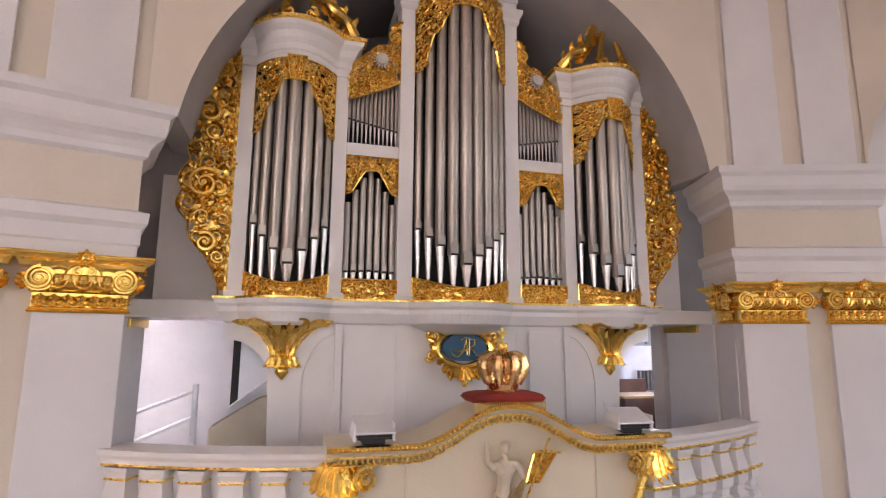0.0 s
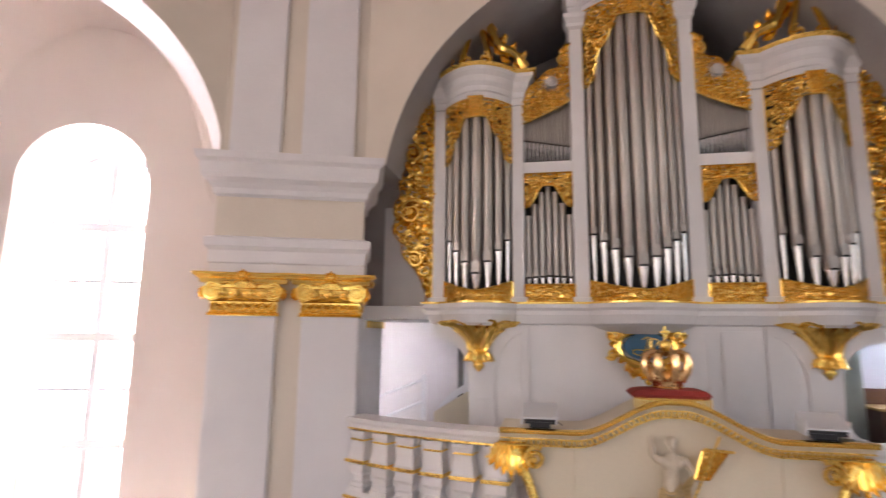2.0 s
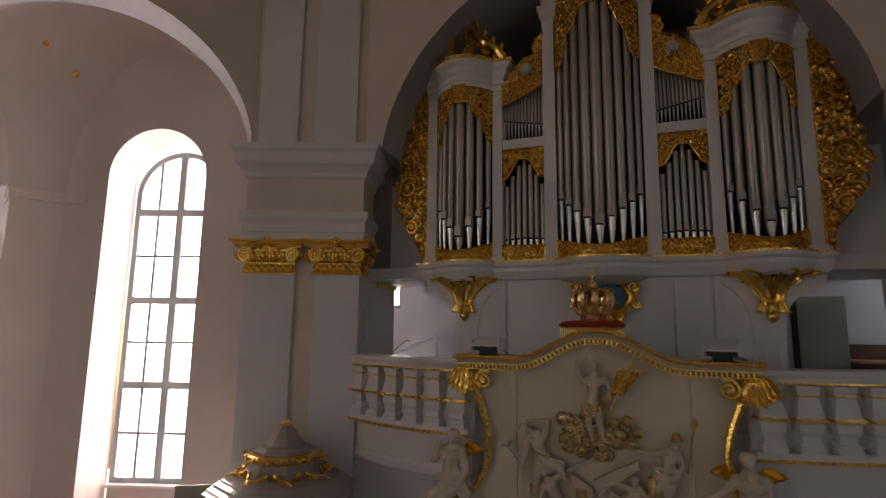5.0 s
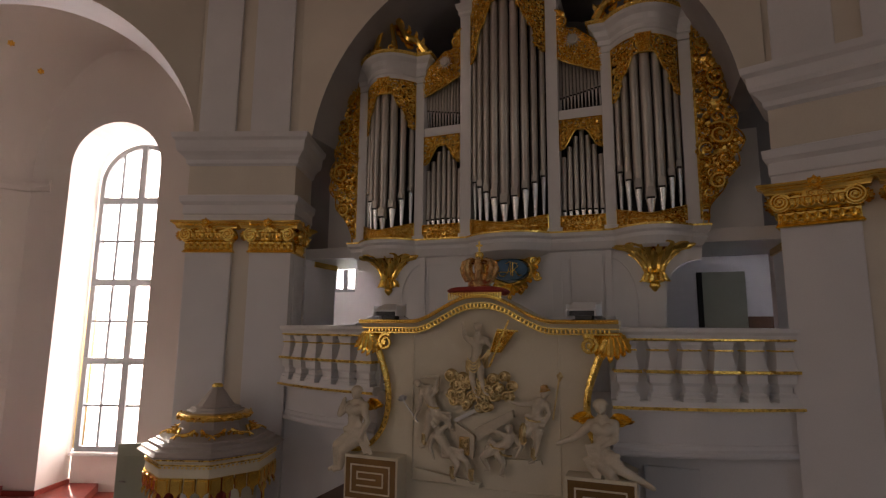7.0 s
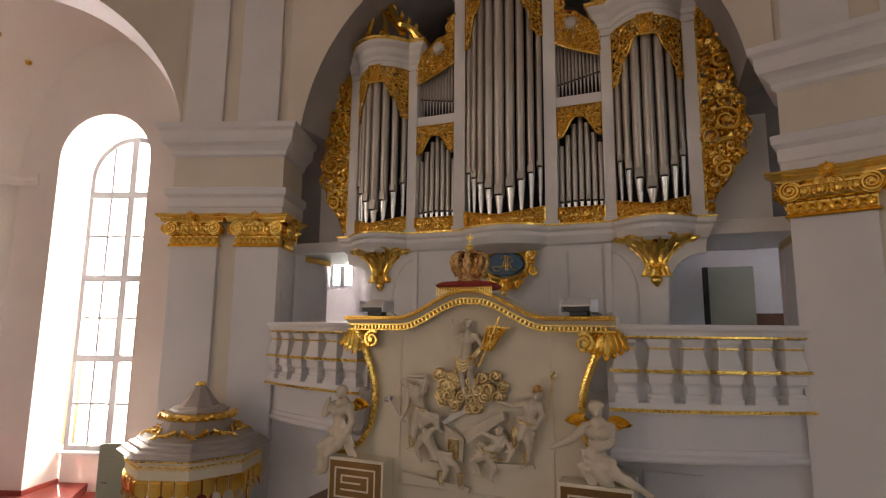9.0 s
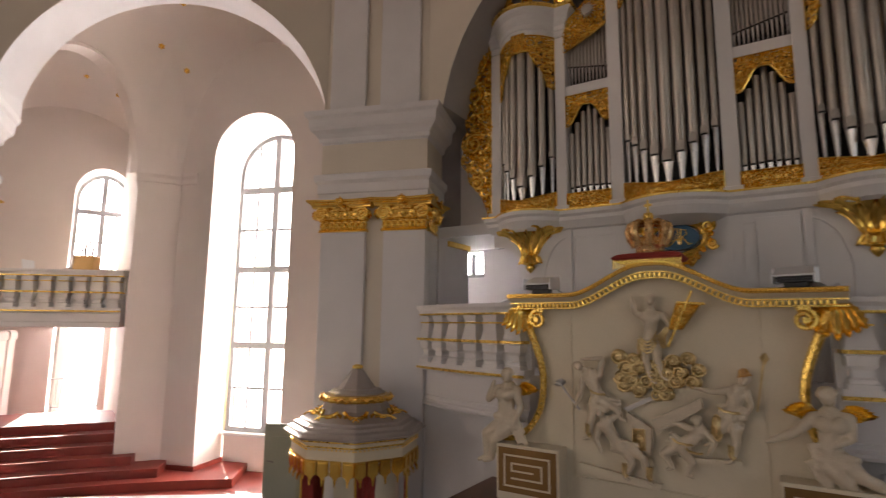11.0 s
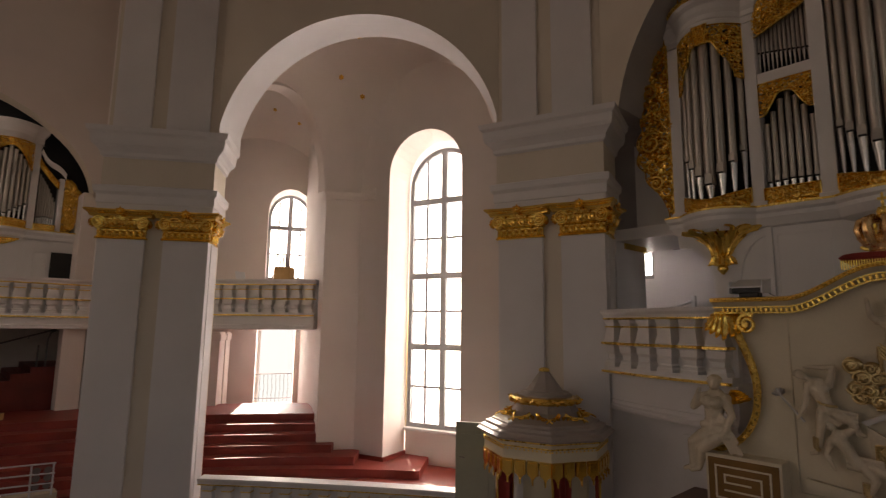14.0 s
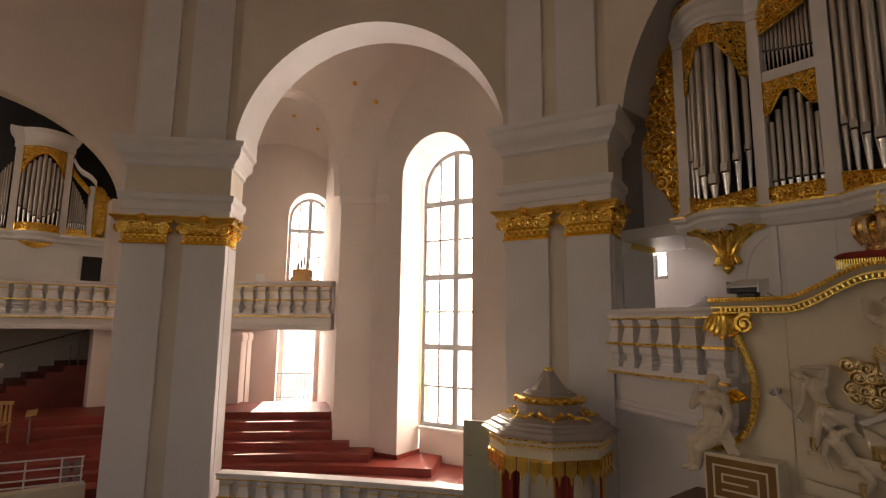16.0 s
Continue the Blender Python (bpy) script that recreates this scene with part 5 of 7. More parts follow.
def crest(x):
    a = min(1.0, max(0.0, (abs(x) - 0.07) / 0.95))
    return 4.955 + 0.35 * (1 - a * a * (3 - 2 * a))


XS = np.linspace(-1.84, 1.84, 65)


def crest_loft(section, mat, name, label="", x0=-9, x1=9):
    """A moulding that follows the curved cornice: section of (out, rise)."""
    bm = bmesh.new()
    rings = [[bm.verts.new((x, FY - o, crest(x) + r)) for o, r in section] for x in XS if x0 <= x <= x1]
    for a, b in zip(rings, rings[1:]):
        for i in range(len(section) - 1):
            bm.faces.new((a[i], b[i], b[i + 1], a[i + 1]))
    bm.faces.new(rings[0])
    bm.faces.new(rings[-1])
    return part(name, tidy(bm), mat, fro, label)


side_l = [(-1.78, 4.95), (-1.64, 4.72), (-1.53, 4.45), (-1.44, 4.2), (-1.40, 3.95), (-1.43, 3.65), (-1.53, 3.42), (-1.70, 3.24), (-1.98, 3.13)]
for _ in range(2):
    side_l = [side_l[0]] + [(p[0] * k + q[0] * (1 - k), p[1] * k + q[1] * (1 - k)) for p, q in zip(side_l, side_l[1:]) for k in (0.75, 0.25)] + [side_l[-1]]
side_l.append((-1.98, 2.3))
body = [(x, z) for x, z in side_l[::-1]] + [(x, crest(x)) for x in XS[1:-1]] + [(-x, z) for x, z in side_l]
part("panel_body", plate(body, FY + 0.02, FY + 0.5), IVORY, fro, "smooth ivory panel")
crest_loft([(0.02, -0.08), (0.10, -0.04), (0.12, 0.0), (0.20, 0.05), (0.22, 0.09), (-0.5, 0.10), (-0.5, -0.08)], IVORY, "cornice", "ivory curved cornice")
crest_loft([(0.20, 0.045), (0.235, 0.05), (0.24, 0.095), (0.19, 0.105)], GOLD, "gilt_edge", "gilded carved edge")
slope = lambda x: math.degrees(math.atan2(crest(x + 0.01) - crest(x - 0.01), 0.02))
BEAD = lathe([(0.001, 0.022), (0.014, 0.012), (0.017, 0.0), (0.011, -0.018), (0.001, -0.022)], 6)
DENTIL = box(-0.013, 0.013, -0.13, -0.01, -0.024, 0.022, 0.004)
first = None
for i in range(84):
    x = -1.78 + 3.56 * i / 83
    first = part("bead", first.data if first else BEAD, GOLD, fro, m=pose(x, FY - 0.235, crest(x) + 0.072, 0, -slope(x), 0))
first = None
for i in range(64):
    x = -1.72 + 3.44 * i / 63
    first = part("dentil", first.data if first else DENTIL, GOLD, fro, m=pose(x, FY, crest(x) - 0.052, 0, -slope(x), 0))
crest_loft([(0.09, -0.098), (0.13, -0.095), (0.13, -0.082), (0.09, -0.078)], GOLD_PLAIN, "gilt_line")
crest_loft([(0.1, -0.026), (0.14, -0.025), (0.14, -0.012), (0.1, -0.01)], GOLD_PLAIN, "gilt_line")
# recessed field of the relief
bm = bmesh.new()
for pts in ([(-1.05, 4.82), (-1.05, 2.80)], [(1.05, 4.82), (1.05, 2.80)], [(-1.05, 2.80), (1.05, 2.80)]):
    tube([(x, FY + 0.015, z) for x, z in pts], 0.012, 5, bm)
part("field_moulding", bm, IVORY, fro)
for s in (-1, 1):
    bm = tube([(s * x * -1, FY - 0.06, z) for x, z in side_l[4:-1]], list(np.linspace(0.055, 0.034, len(side_l) - 5)), 8)
    part("gilt_scroll", bm, GOLD_PLAIN, fro, "gilded S-shaped scroll", smooth=True)
    part("volute", spiral(s * 1.46, 4.73, 0.12, 1.7, math.pi / 2 + s * 0.6, -s, 0.032, -0.09 + FY, n=36, inner=0.2), GOLD_PLAIN, fro, smooth=True)
    ac = part("acanthus_block", box(min(s * 1.60, s * 1.86), max(s * 1.60, s * 1.86), FY - 0.05, FY + 0.3, 4.74, 4.9, 0.03), GOLD, fro, "gilded acanthus bracket")
    for k in range(7):
        bm = bmesh.new()
        put(bm, leaf(0.42 - 0.035 * abs(k - 3), 0.12, 0.10, 9), pose(s * 1.72 + 0.038 * (k - 3), FY - 0.10 + 0.02 * abs(k - 3), 4.89, 0, 180 - 9 * (k - 3), 0))
        part("acanthus_leaf", bm, GOLD, ac, smooth=True)
    # meander box
    bx = part("meander_block", box(min(s * 1.14, s * 1.98), max(s * 1.14, s * 1.98), FY - 0.28, FY + 0.1, 2.46, 3.14, 0.012), IVORY, fro, "ivory block with a gilded fret")
    part("fret_ground", box(min(s * 1.17, s * 1.95), max(s * 1.17, s * 1.95), FY - 0.286, FY - 0.27, 2.56, 3.10), GOLD_DULL, bx, "dull gilded ground of the fret")
    for x0, x1, z0, z1 in ((0.08, 0.70, 0.07, 0.09), (0.08, 0.70, 0.44, 0.46), (0.08, 0.10, 0.09, 0.44), (0.68, 0.70, 0.09, 0.44),
                           (0.18, 0.60, 0.165, 0.185), (0.18, 0.60, 0.345, 0.365), (0.18, 0.20, 0.185, 0.345), (0.30, 0.60, 0.255, 0.275), (0.58, 0.60, 0.275, 0.345)):
        xa, xb = s * (1.17 + x0), s * (1.17 + x1)
        part("fret_line", box(min(xa, xb), max(xa, xb), FY - 0.298, FY - 0.284, 2.56 + z0, 2.56 + z1), IVORY, bx)
part("altar_ledge", box(-2.5, 2.5, FY - 0.7, FY + 0.6, 2.34, 2.46, 0.02), WOOD, fro, "dark brown ledge")
part("altar_base", box(-2.2, 2.2, FY - 0.4, FY + 0.6, 0, 2.34, 0.02), IVORY, fro)

# figures of the relief
RY = FY - 0.02
rel = pose(0, RY, 0)


def body(head, chest, hip, arms, legs, s=1.0, d=0.055, drape=()):
    """Limbs of a modelled figure from its joints (x, z): arms run shoulder, elbow, wrist; legs hip, knee, ankle."""
    P = lambda p, k=1.0: (p[0], -d * k, p[1])
    mid = lambda p, q, t: (p[0] + (q[0] - p[0]) * t, p[1] + (q[1] - p[1]) * t)
    neck = ((arms[0][0][0] + arms[1][0][0]) / 2, (arms[0][0][1] + arms[1][0][1]) / 2 + 0.02 * s)
    up = Vector((head[0] - neck[0], head[1] - neck[1])).normalized()
    crown = (head[0] + up.x * 0.03 * s, head[1] + up.y * 0.03 * s)
    out = [(P(head, 1.25), P(crown, 1.2), 0.05 * s, 0.054 * s), ((head[0], -d * 1.25 - 0.045 * s, head[1] - 0.012 * s), (head[0], -d * 1.25 - 0.048 * s, head[1] - 0.03 * s), 0.016 * s, 0.014 * s), (P(neck, 0.9), P(head), 0.036 * s, 0.032 * s)]
    for k in range(9):
        a = 0.4 + k * 0.29 * math.pi / 2.6
        q = (crown[0] + 0.052 * s * math.cos(a), crown[1] + 0.048 * s * math.sin(a) - 0.005 * s)
        out.append((P(q, 1.15), P(mid(q, crown, 0.2), 1.4), 0.02 * s, 0.017 * s))
    for arm in arms:
        out.append((P(mid(chest, arm[0], 0.35), 1.35), P(mid(chest, arm[0], 0.5), 1.3), 0.055 * s, 0.055 * s))
        out.append((P(neck, 0.8), P(arm[0], 0.9), 0.038 * s, 0.05 * s))
        out += [(P(arm[0], 1.0), P(mid(arm[0], arm[1], 0.45), 1.15), 0.047 * s, 0.041 * s), (P(mid(arm[0], arm[1], 0.45), 1.15), P(arm[1], 1.2), 0.041 * s, 0.031 * s),
                (P(arm[1], 1.2), P(mid(arm[1], arm[2], 0.35), 1.3), 0.032 * s, 0.033 * s), (P(mid(arm[1], arm[2], 0.35), 1.3), P(arm[2], 1.45), 0.033 * s, 0.02 * s), (P(arm[2], 1.45), P(mid(arm[1], arm[2], 1.22), 1.5), 0.024 * s, 0.016 * s)]
    low = mid(chest, hip, 0.55)
    out += [(P(neck, 0.75), P(chest, 0.9), 0.075 * s, 0.088 * s), (P(chest, 0.9), P(low, 0.9), 0.088 * s, 0.074 * s), (P(low, 0.9), P(hip, 0.9), 0.074 * s, 0.086 * s)]
    for leg in legs:
        h, k, f = leg
        calf = mid(k, f, 0.32)
        toe = (f[0] + (0.055 if f[0] >= hip[0] else -0.055) * s, f[1] - 0.02 * s)
        out += [(P(h, 0.95), P(mid(h, k, 0.4), 1.2), 0.074 * s, 0.068 * s), (P(mid(h, k, 0.4), 1.2), P(k, 1.35), 0.068 * s, 0.046 * s), (P(k, 1.35), P(calf, 1.15), 0.046 * s, 0.046 * s),
                (P(calf, 1.15), P(f, 1.0), 0.046 * s, 0.026 * s), (P(f, 1.05), P(toe, 1.3), 0.028 * s, 0.02 * s)]
    for p, q, r0, r1 in drape:
        dx, dz = q[1] - p[1], p[0] - q[0]
        n = math.hypot(dx, dz)
        for k in (-0.8, 0.0, 0.8):
            o = (dx / n * r0 * k, dz / n * r0 * k)
            out.append((P((p[0] + o[0], p[1] + o[1]), 1.25), P((q[0] + o[0] * 0.7, q[1] + o[1] * 0.7), 1.35), r0 * 0.45, r1 * 0.4))
    return out


for limbs in (
        body((-0.04, 4.94), (-0.05, 4.71), (-0.07, 4.5), [((-0.17, 4.77), (-0.23, 4.82), (-0.25, 4.98)), ((0.08, 4.78), (0.15, 4.69), (0.18, 4.61))], [((-0.11, 4.47), (-0.12, 4.25), (-0.07, 4.02)), ((-0.01, 4.47), (0.01, 4.26), (0.06, 4.06))], s=0.95),
        body((-0.92, 4.14), (-0.76, 3.97), (-0.69, 3.77), [((-0.87, 4.04), (-0.91, 3.81), (-0.97, 3.68)), ((-0.67, 4.06), (-0.62, 4.25), (-0.84, 4.24))], [((-0.74, 3.74), (-0.78, 3.53), (-0.83, 3.3)), ((-0.63, 3.74), (-0.49, 3.68), (-0.43, 3.56))], s=0.95, drape=[((-0.76, 3.73), (-0.44, 3.72), 0.075, 0.06), ((-0.7, 3.79), (-0.58, 3.65), 0.08, 0.05)]),
        body((-0.68, 3.6), (-0.6, 3.45), (-0.46, 3.23), [((-0.55, 3.55), (-0.44, 3.62), (-0.55, 3.75)), ((-0.69, 3.45), (-0.74, 3.29), (-0.68, 3.17))], [((-0.4, 3.21), (-0.32, 3.09), (-0.41, 2.9)), ((-0.34, 3.24), (-0.19, 3.15), (-0.14, 2.89))], s=0.9, drape=[((-0.54, 3.25), (-0.25, 3.25), 0.07, 0.06)]),
        body((0.87, 4.07), (0.78, 3.88), (0.74, 3.68), [((0.71, 3.96), (0.56, 3.94), (0.41, 3.97)), ((0.89, 3.96), (0.93, 3.84), (0.88, 3.74))], [((0.75, 3.62), (0.77, 3.45), (0.71, 3.23)), ((0.69, 3.64), (0.58, 3.5), (0.52, 3.39))], s=0.95, drape=[((0.64, 3.73), (0.85, 3.74), 0.08, 0.08), ((0.62, 3.63), (0.82, 3.58), 0.08, 0.06)]),
        body((0.4, 3.6), (0.35, 3.42), (0.19, 3.34), [((0.48, 3.5), (0.56, 3.4), (0.5, 3.29)), ((0.35, 3.52), (0.18, 3.58), (0.04, 3.52))], [((0.15, 3.31), (0.03, 3.23), (0.11, 3.08)), ((0.24, 3.29), (0.32, 3.17), (0.27, 3.03))], s=0.9, drape=[((0.11, 3.4), (0.31, 3.29), 0.07, 0.05)])):
    statue("relief_figure", limbs, STATUE, rel, "", fro, 0.009)
hx, hz = (-0.06, 4.5)
for k in range(4):
    part("gilt_drapery", tube([(hx - 0.11 + 0.04 * t, RY - 0.13 - 0.02 * math.sin(3 * t), hz + 0.03 - 0.04 * k - 0.10 * math.sin(math.pi * t / 5) + 0.012 * t) for t in range(6)], [0.008, 0.012, 0.014, 0.012, 0.01, 0.006], 6), GOLD_PALE, fro, smooth=True)
for k in range(3):
    part("gilt_drapery", tube([(hx - 0.12 + 0.02 * k, RY - 0.12, hz), (hx - 0.13 + 0.025 * k, RY - 0.1, hz - 0.12), (hx - 0.115 + 0.02 * k, RY - 0.08, hz - 0.25)], [0.018, 0.02, 0.008], 6), GOLD_PALE, fro, smooth=True)
    part("gilt_drapery", tube([(hx + 0.19 + 0.02 * k, RY - 0.11, hz + 0.14), (hx + 0.10 + 0.03 * k, RY - 0.12, hz + 0.03), (hx + 0.13 + 0.02 * k, RY - 0.09, hz - 0.1)], [0.014, 0.022, 0.01], 6), GOLD_PALE, fro, smooth=True)
rng = random.Random(5)
cl = []
for i in range(22):
    x, z = -0.45 + 0.16 * (i % 6) + 0.08 * (i // 6 % 2) + rng.uniform(-.03, .03), 4.06 + 0.14 - 0.115 * (i // 6) + 0.03 * abs((i % 6) - 2.5) + rng.uniform(-.02, .02)
    r = rng.uniform(0.075, 0.1)
    cl.append(((x, -0.03, z), (x + 0.02, -0.045, z), r, r * 0.9))
    part("cloud_curl", spiral(x, z, r * 0.95, 1.5, rng.uniform(0, 6), rng.choice((-1, 1)), 0.017, RY - 0.065, None, 20, 0.03), GOLD_PALE, fro, smooth=True)
statue("relief_clouds", cl, GOLD_PALE, rel @ Matrix.Diagonal((1, 0.5, 1, 1)), "pale gilded clouds", fro, 0.011)
bm = plate([(-0.36, 3.64), (-0.09, 3.48), (-0.11, 3.19), (-0.32, 3.27)], RY - 0.06, RY + 0.02)
plate([(-0.09, 3.58), (0.44, 3.86), (0.46, 3.76), (-0.03, 3.43)], RY - 0.09, RY + 0.02, bm)
part("relief_tomb", bm, STATUE, fro, "opened stucco tomb")
part("tomb_carving", carve(lambda v: (-0.36 + 0.02 * v, -0.17), 3.24, 3.46, 0.02, 0.08, 0.03, 311), GOLD_PALE, fro, "pale gilded carving on the tomb", smooth=True, m=pose(0, RY - 0.062, 0))
part("tomb_slab", plate([(-0.41, 3.68), (0.02, 3.9), (0.07, 3.88), (-0.35, 3.65)], RY - 0.05, RY + 0.02), SILVER, fro)
bm = tube([(0.14, RY - 0.12, 4.42), (0.42, RY - 0.14, 5.05)], 0.014, 6)
tube([(0.26, RY - 0.14, 4.92), (0.55, RY - 0.14, 4.90)], 0.014, 6, bm)
part("banner_staff", bm, GOLD_PLAIN, fro)
part("banner", carve(lambda v: (0.16 + 0.09 * (v - 4.62) / 0.28, 0.30 + 0.20 * (v - 4.62) / 0.28), 4.62, 4.90, 0.018, 0.08, 0.05, 301), GOLD, fro, "small gilded banner", smooth=True, m=pose(0, RY - 0.10, 0))
bm = tube([(-1.15, RY - 0.08, 3.9), (-0.92, RY - 0.08, 3.62)], 0.014, 6)
for k in range(5):
    put(bm, leaf(0.10, 0.05, 0.02, 4), pose(-1.15, RY - 0.08, 3.9, 0, -25 + 28 * (k - 2), 0))
part("torch", bm, SILVER, fro, smooth=True)
bm = tube([(1.07, RY - 0.08, 4.29), (0.98, RY - 0.08, 3.77)], 0.012, 6)
put(bm, leaf(0.14, 0.08, 0.0, 4), pose(1.07, RY - 0.08, 4.29 - 0.03, 0, 8, 0))
part("halberd", bm, GOLD_PALE, fro)
part("relief_shield", lathe([(0.001, 0.05), (0.06, 0.04), (0.085, 0.015), (0.095, 0.02), (0.1, 0.0)], 18), GOLD_PALE, fro, smooth=True, m=pose(0.59, RY - 0.09, 3.57, 90, 0, 0) @ Matrix.Diagonal((0.6, 1.45, 1, 1)))
part("helmet", lathe([(0.001, 0.075), (0.045, 0.06), (0.065, 0.0), (0.08, -0.015)], 12), GOLD_CROWN, fro, "reddish gilded helmet", smooth=True, m=pose(0.88, RY - 0.07, 4.14, 0, -12, 0))
bm = plate([(-0.97, 2.99), (-0.46, 2.93), (-0.01, 2.88), (-0.04, 2.81), (-0.95, 2.88)], RY - 0.05, RY + 0.02)
plate([(0.18, 3.21), (0.81, 3.24), (0.82, 3.19), (0.18, 3.15)], RY - 0.05, RY + 0.02, bm)
part("relief_ground", bm, IVORY, fro)
for x, z in ((-0.83, 3.33), (-0.41, 2.92), (-0.14, 2.92), (0.71, 3.26)):
    part("gilt_boot", tube([(x + 0.01, RY - 0.075, z + 0.14), (x, RY - 0.075, z + 0.03), (x + 0.03, RY - 0.09, z - 0.005)], [0.042, 0.034, 0.026], 8), GOLD_PALE, fro, smooth=True)
for x, z, w in ((-0.69, 3.85, 0.09), (0.24, 3.38, 0.1), (0.72, 3.76, 0.1), (0.35, 3.3, 0.08)):
    part("gilt_belt", tube([(x - w, RY - 0.09, z + 0.02), (x - w / 2, RY - 0.135, z - 0.005), (x + w / 2, RY - 0.135, z - 0.02), (x + w, RY - 0.09, z - 0.02)], 0.014, 6), GOLD_PALE, fro, smooth=True)

# seated angels on the scrolls
for s in (-1, 1):
    L = body((-1.85, 3.97), (-1.88, 3.71), (-1.91, 3.42), [((-2.0, 3.8), (-2.12, 3.67), (-2.03, 3.87)), ((-1.74, 3.8), (-1.66, 3.6), (-1.74, 3.41))], [((-1.95, 3.36), (-2.14, 3.24), (-2.18, 2.92)), ((-1.84, 3.35), (-2.04, 3.16), (-2.1, 2.91))], s=1.4, d=0.18, drape=[((-1.82, 3.58), (-1.62, 3.28), 0.05, 0.03), ((-1.86, 3.54), (-1.66, 3.16), 0.05, 0.03), ((-2.0, 3.39), (-1.73, 3.41), 0.1, 0.09), ((-1.79, 3.41), (-1.57, 3.15), 0.05, 0.025)]) if s < 0 else body((1.59, 3.96), (1.6, 3.68), (1.57, 3.42), [((1.46, 3.76), (1.29, 3.61), (1.1, 3.53)), ((1.74, 3.77), (1.75, 3.61), (1.63, 3.54))], [((1.66, 3.38), (1.81, 3.26), (2.09, 3.11)), ((1.55, 3.35), (1.68, 3.21), (1.76, 3.09))], s=1.4, d=0.18, drape=[((1.45, 3.52), (1.54, 3.14), 0.05, 0.03), ((1.5, 3.43), (1.67, 3.16), 0.07, 0.04), ((1.48, 3.38), (1.77, 3.36), 0.1, 0.09), ((1.41, 3.36), (1.54, 3.11), 0.05, 0.025)])
    statue("angel_statue", L, STATUE, pose(0, FY, 0), "seated pale stucco angel on the gilded scroll", None, 0.012)
    hx, hz = L[0][0][0], L[0][0][2]
    for q in ((1,) if s < 0 else (-1, 1)):
        wg = thing("angel_wing", pose(hx + q * 0.09, FY - 0.08, hz - 0.22) @ Matrix.Scale(0.95, 4), "small gilded wing behind the seated angel", "wing", "gilded angel wings")
        for k in range(7):
            for l, w, cv, y, a0, da in ((0.22 + 0.025 * k, 0.075, 0.03, 0.0, 28, 8), (0.14 + 0.015 * k, 0.07, 0.05, -0.03, 24, 9)):
                bm = bmesh.new()
                put(bm, leaf(l, w, cv, 5), pose(0, y, 0, 0, q * (a0 + da * k), 0))
                part("feather", bm, GOLD, wg, smooth=True)

# cushion, crown and spotlights on the cornice
cu = thing("cushion", pose(-0.04, FY - 0.02, 5.385) @ Matrix.Diagonal((0.82, 0.95, 0.92, 1)), "red velvet cushion with gilded fringe", "cushion")
bm = bmesh.new()
bmesh.ops.create_grid(bm, x_segments=24, y_segments=14, size=1)
for v in list(bm.verts):
    x, y = v.co.x, v.co.y
    t = (max(0, 1 - abs(x) ** 5) * max(0, 1 - abs(y) ** 5)) ** 0.4
    v.co = (0.48 * x * (1 + 0.03 * abs(y)), 0.23 * y * (1 + 0.06 * abs(x)), 0.075 + 0.07 * t)
geo = bmesh.ops.duplicate(bm, geom=bm.faces[:])
for v in [g for g in geo["geom"] if isinstance(g, bmesh.types.BMVert)]:
    v.co.z = 0.15 - v.co.z if v.co.z > 0.076 else v.co.z
    v.co.z = max(v.co.z, 0.0)
part("cushion_body", tidy(bm), VELVET, cu, smooth=True)
bm = bmesh.new()
for i in range(34):
    x = -0.46 + 0.92 * i / 33
    zz = max(-0.05, (crest(0.82 * x) + 0.10 - 5.385) / 0.92)
    box(x - 0.0065, x + 0.0065, -0.245, -0.232, zz - 0.02, 0.045, 0, bm)
tagged(part("fringe", bm, GOLD, cu, "gilded fringe"), kind="stuff")
cr = thing("crown", pose(-0.035, FY - 0.02, 5.508) @ Matrix.Diagonal((0.8, 0.8, 0.93, 1)), "gilded royal crown on the red cushion", "crown")
part("circlet", lathe([(0.17, 0.0), (0.21, 0.0), (0.215, 0.02), (0.20, 0.03), (0.21, 0.085), (0.225, 0.10), (0.21, 0.11), (0.185, 0.10), (0.17, 0.0)], 28), GOLD_CROWN, cr, "pale gilt circlet", smooth=True)
for k in range(8):
    a = math.pi * 2 * k / 8 + 0.2
    pts = [(q * math.cos(a), q * math.sin(a), h) for q, h in ((0.205, 0.10), (0.265, 0.2), (0.29, 0.29), (0.27, 0.37), (0.19, 0.41), (0.09, 0.405), (0.03, 0.39))]
    part("arch", tube(pts, [0.05, 0.062, 0.066, 0.06, 0.046, 0.036, 0.024], 8), GOLD_CROWN, cr, smooth=True)
    bm = bmesh.new()
    for j in (-1, 0, 1):
        put(bm, leaf(0.13, 0.07, 0.05, 5), pose(0, -0.01, 0, 0, j * 35, 0))
    part("leaf_ornament", bm, GOLD_CROWN, cr, m=Matrix.Translation((0.215 * math.cos(a + 0.39), 0.215 * math.sin(a + 0.39), 0.1)) @ pose(0, 0, 0, -12, 0, math.degrees(a + 0.39) + 90))
part("orb", lathe([(0.03, 0.38), (0.035, 0.43), (0.07, 0.455), (0.082, 0.495), (0.066, 0.54), (0.001, 0.562)], 16), GOLD_PLAIN, cr, smooth=True)
bm = box(-0.016, 0.016, -0.014, 0.014, 0.55, 0.72, 0.004)
box(-0.058, 0.058, -0.014, 0.014, 0.635, 0.665, 0.004, bm)
part("cross", bm, GOLD_PLAIN, cr)


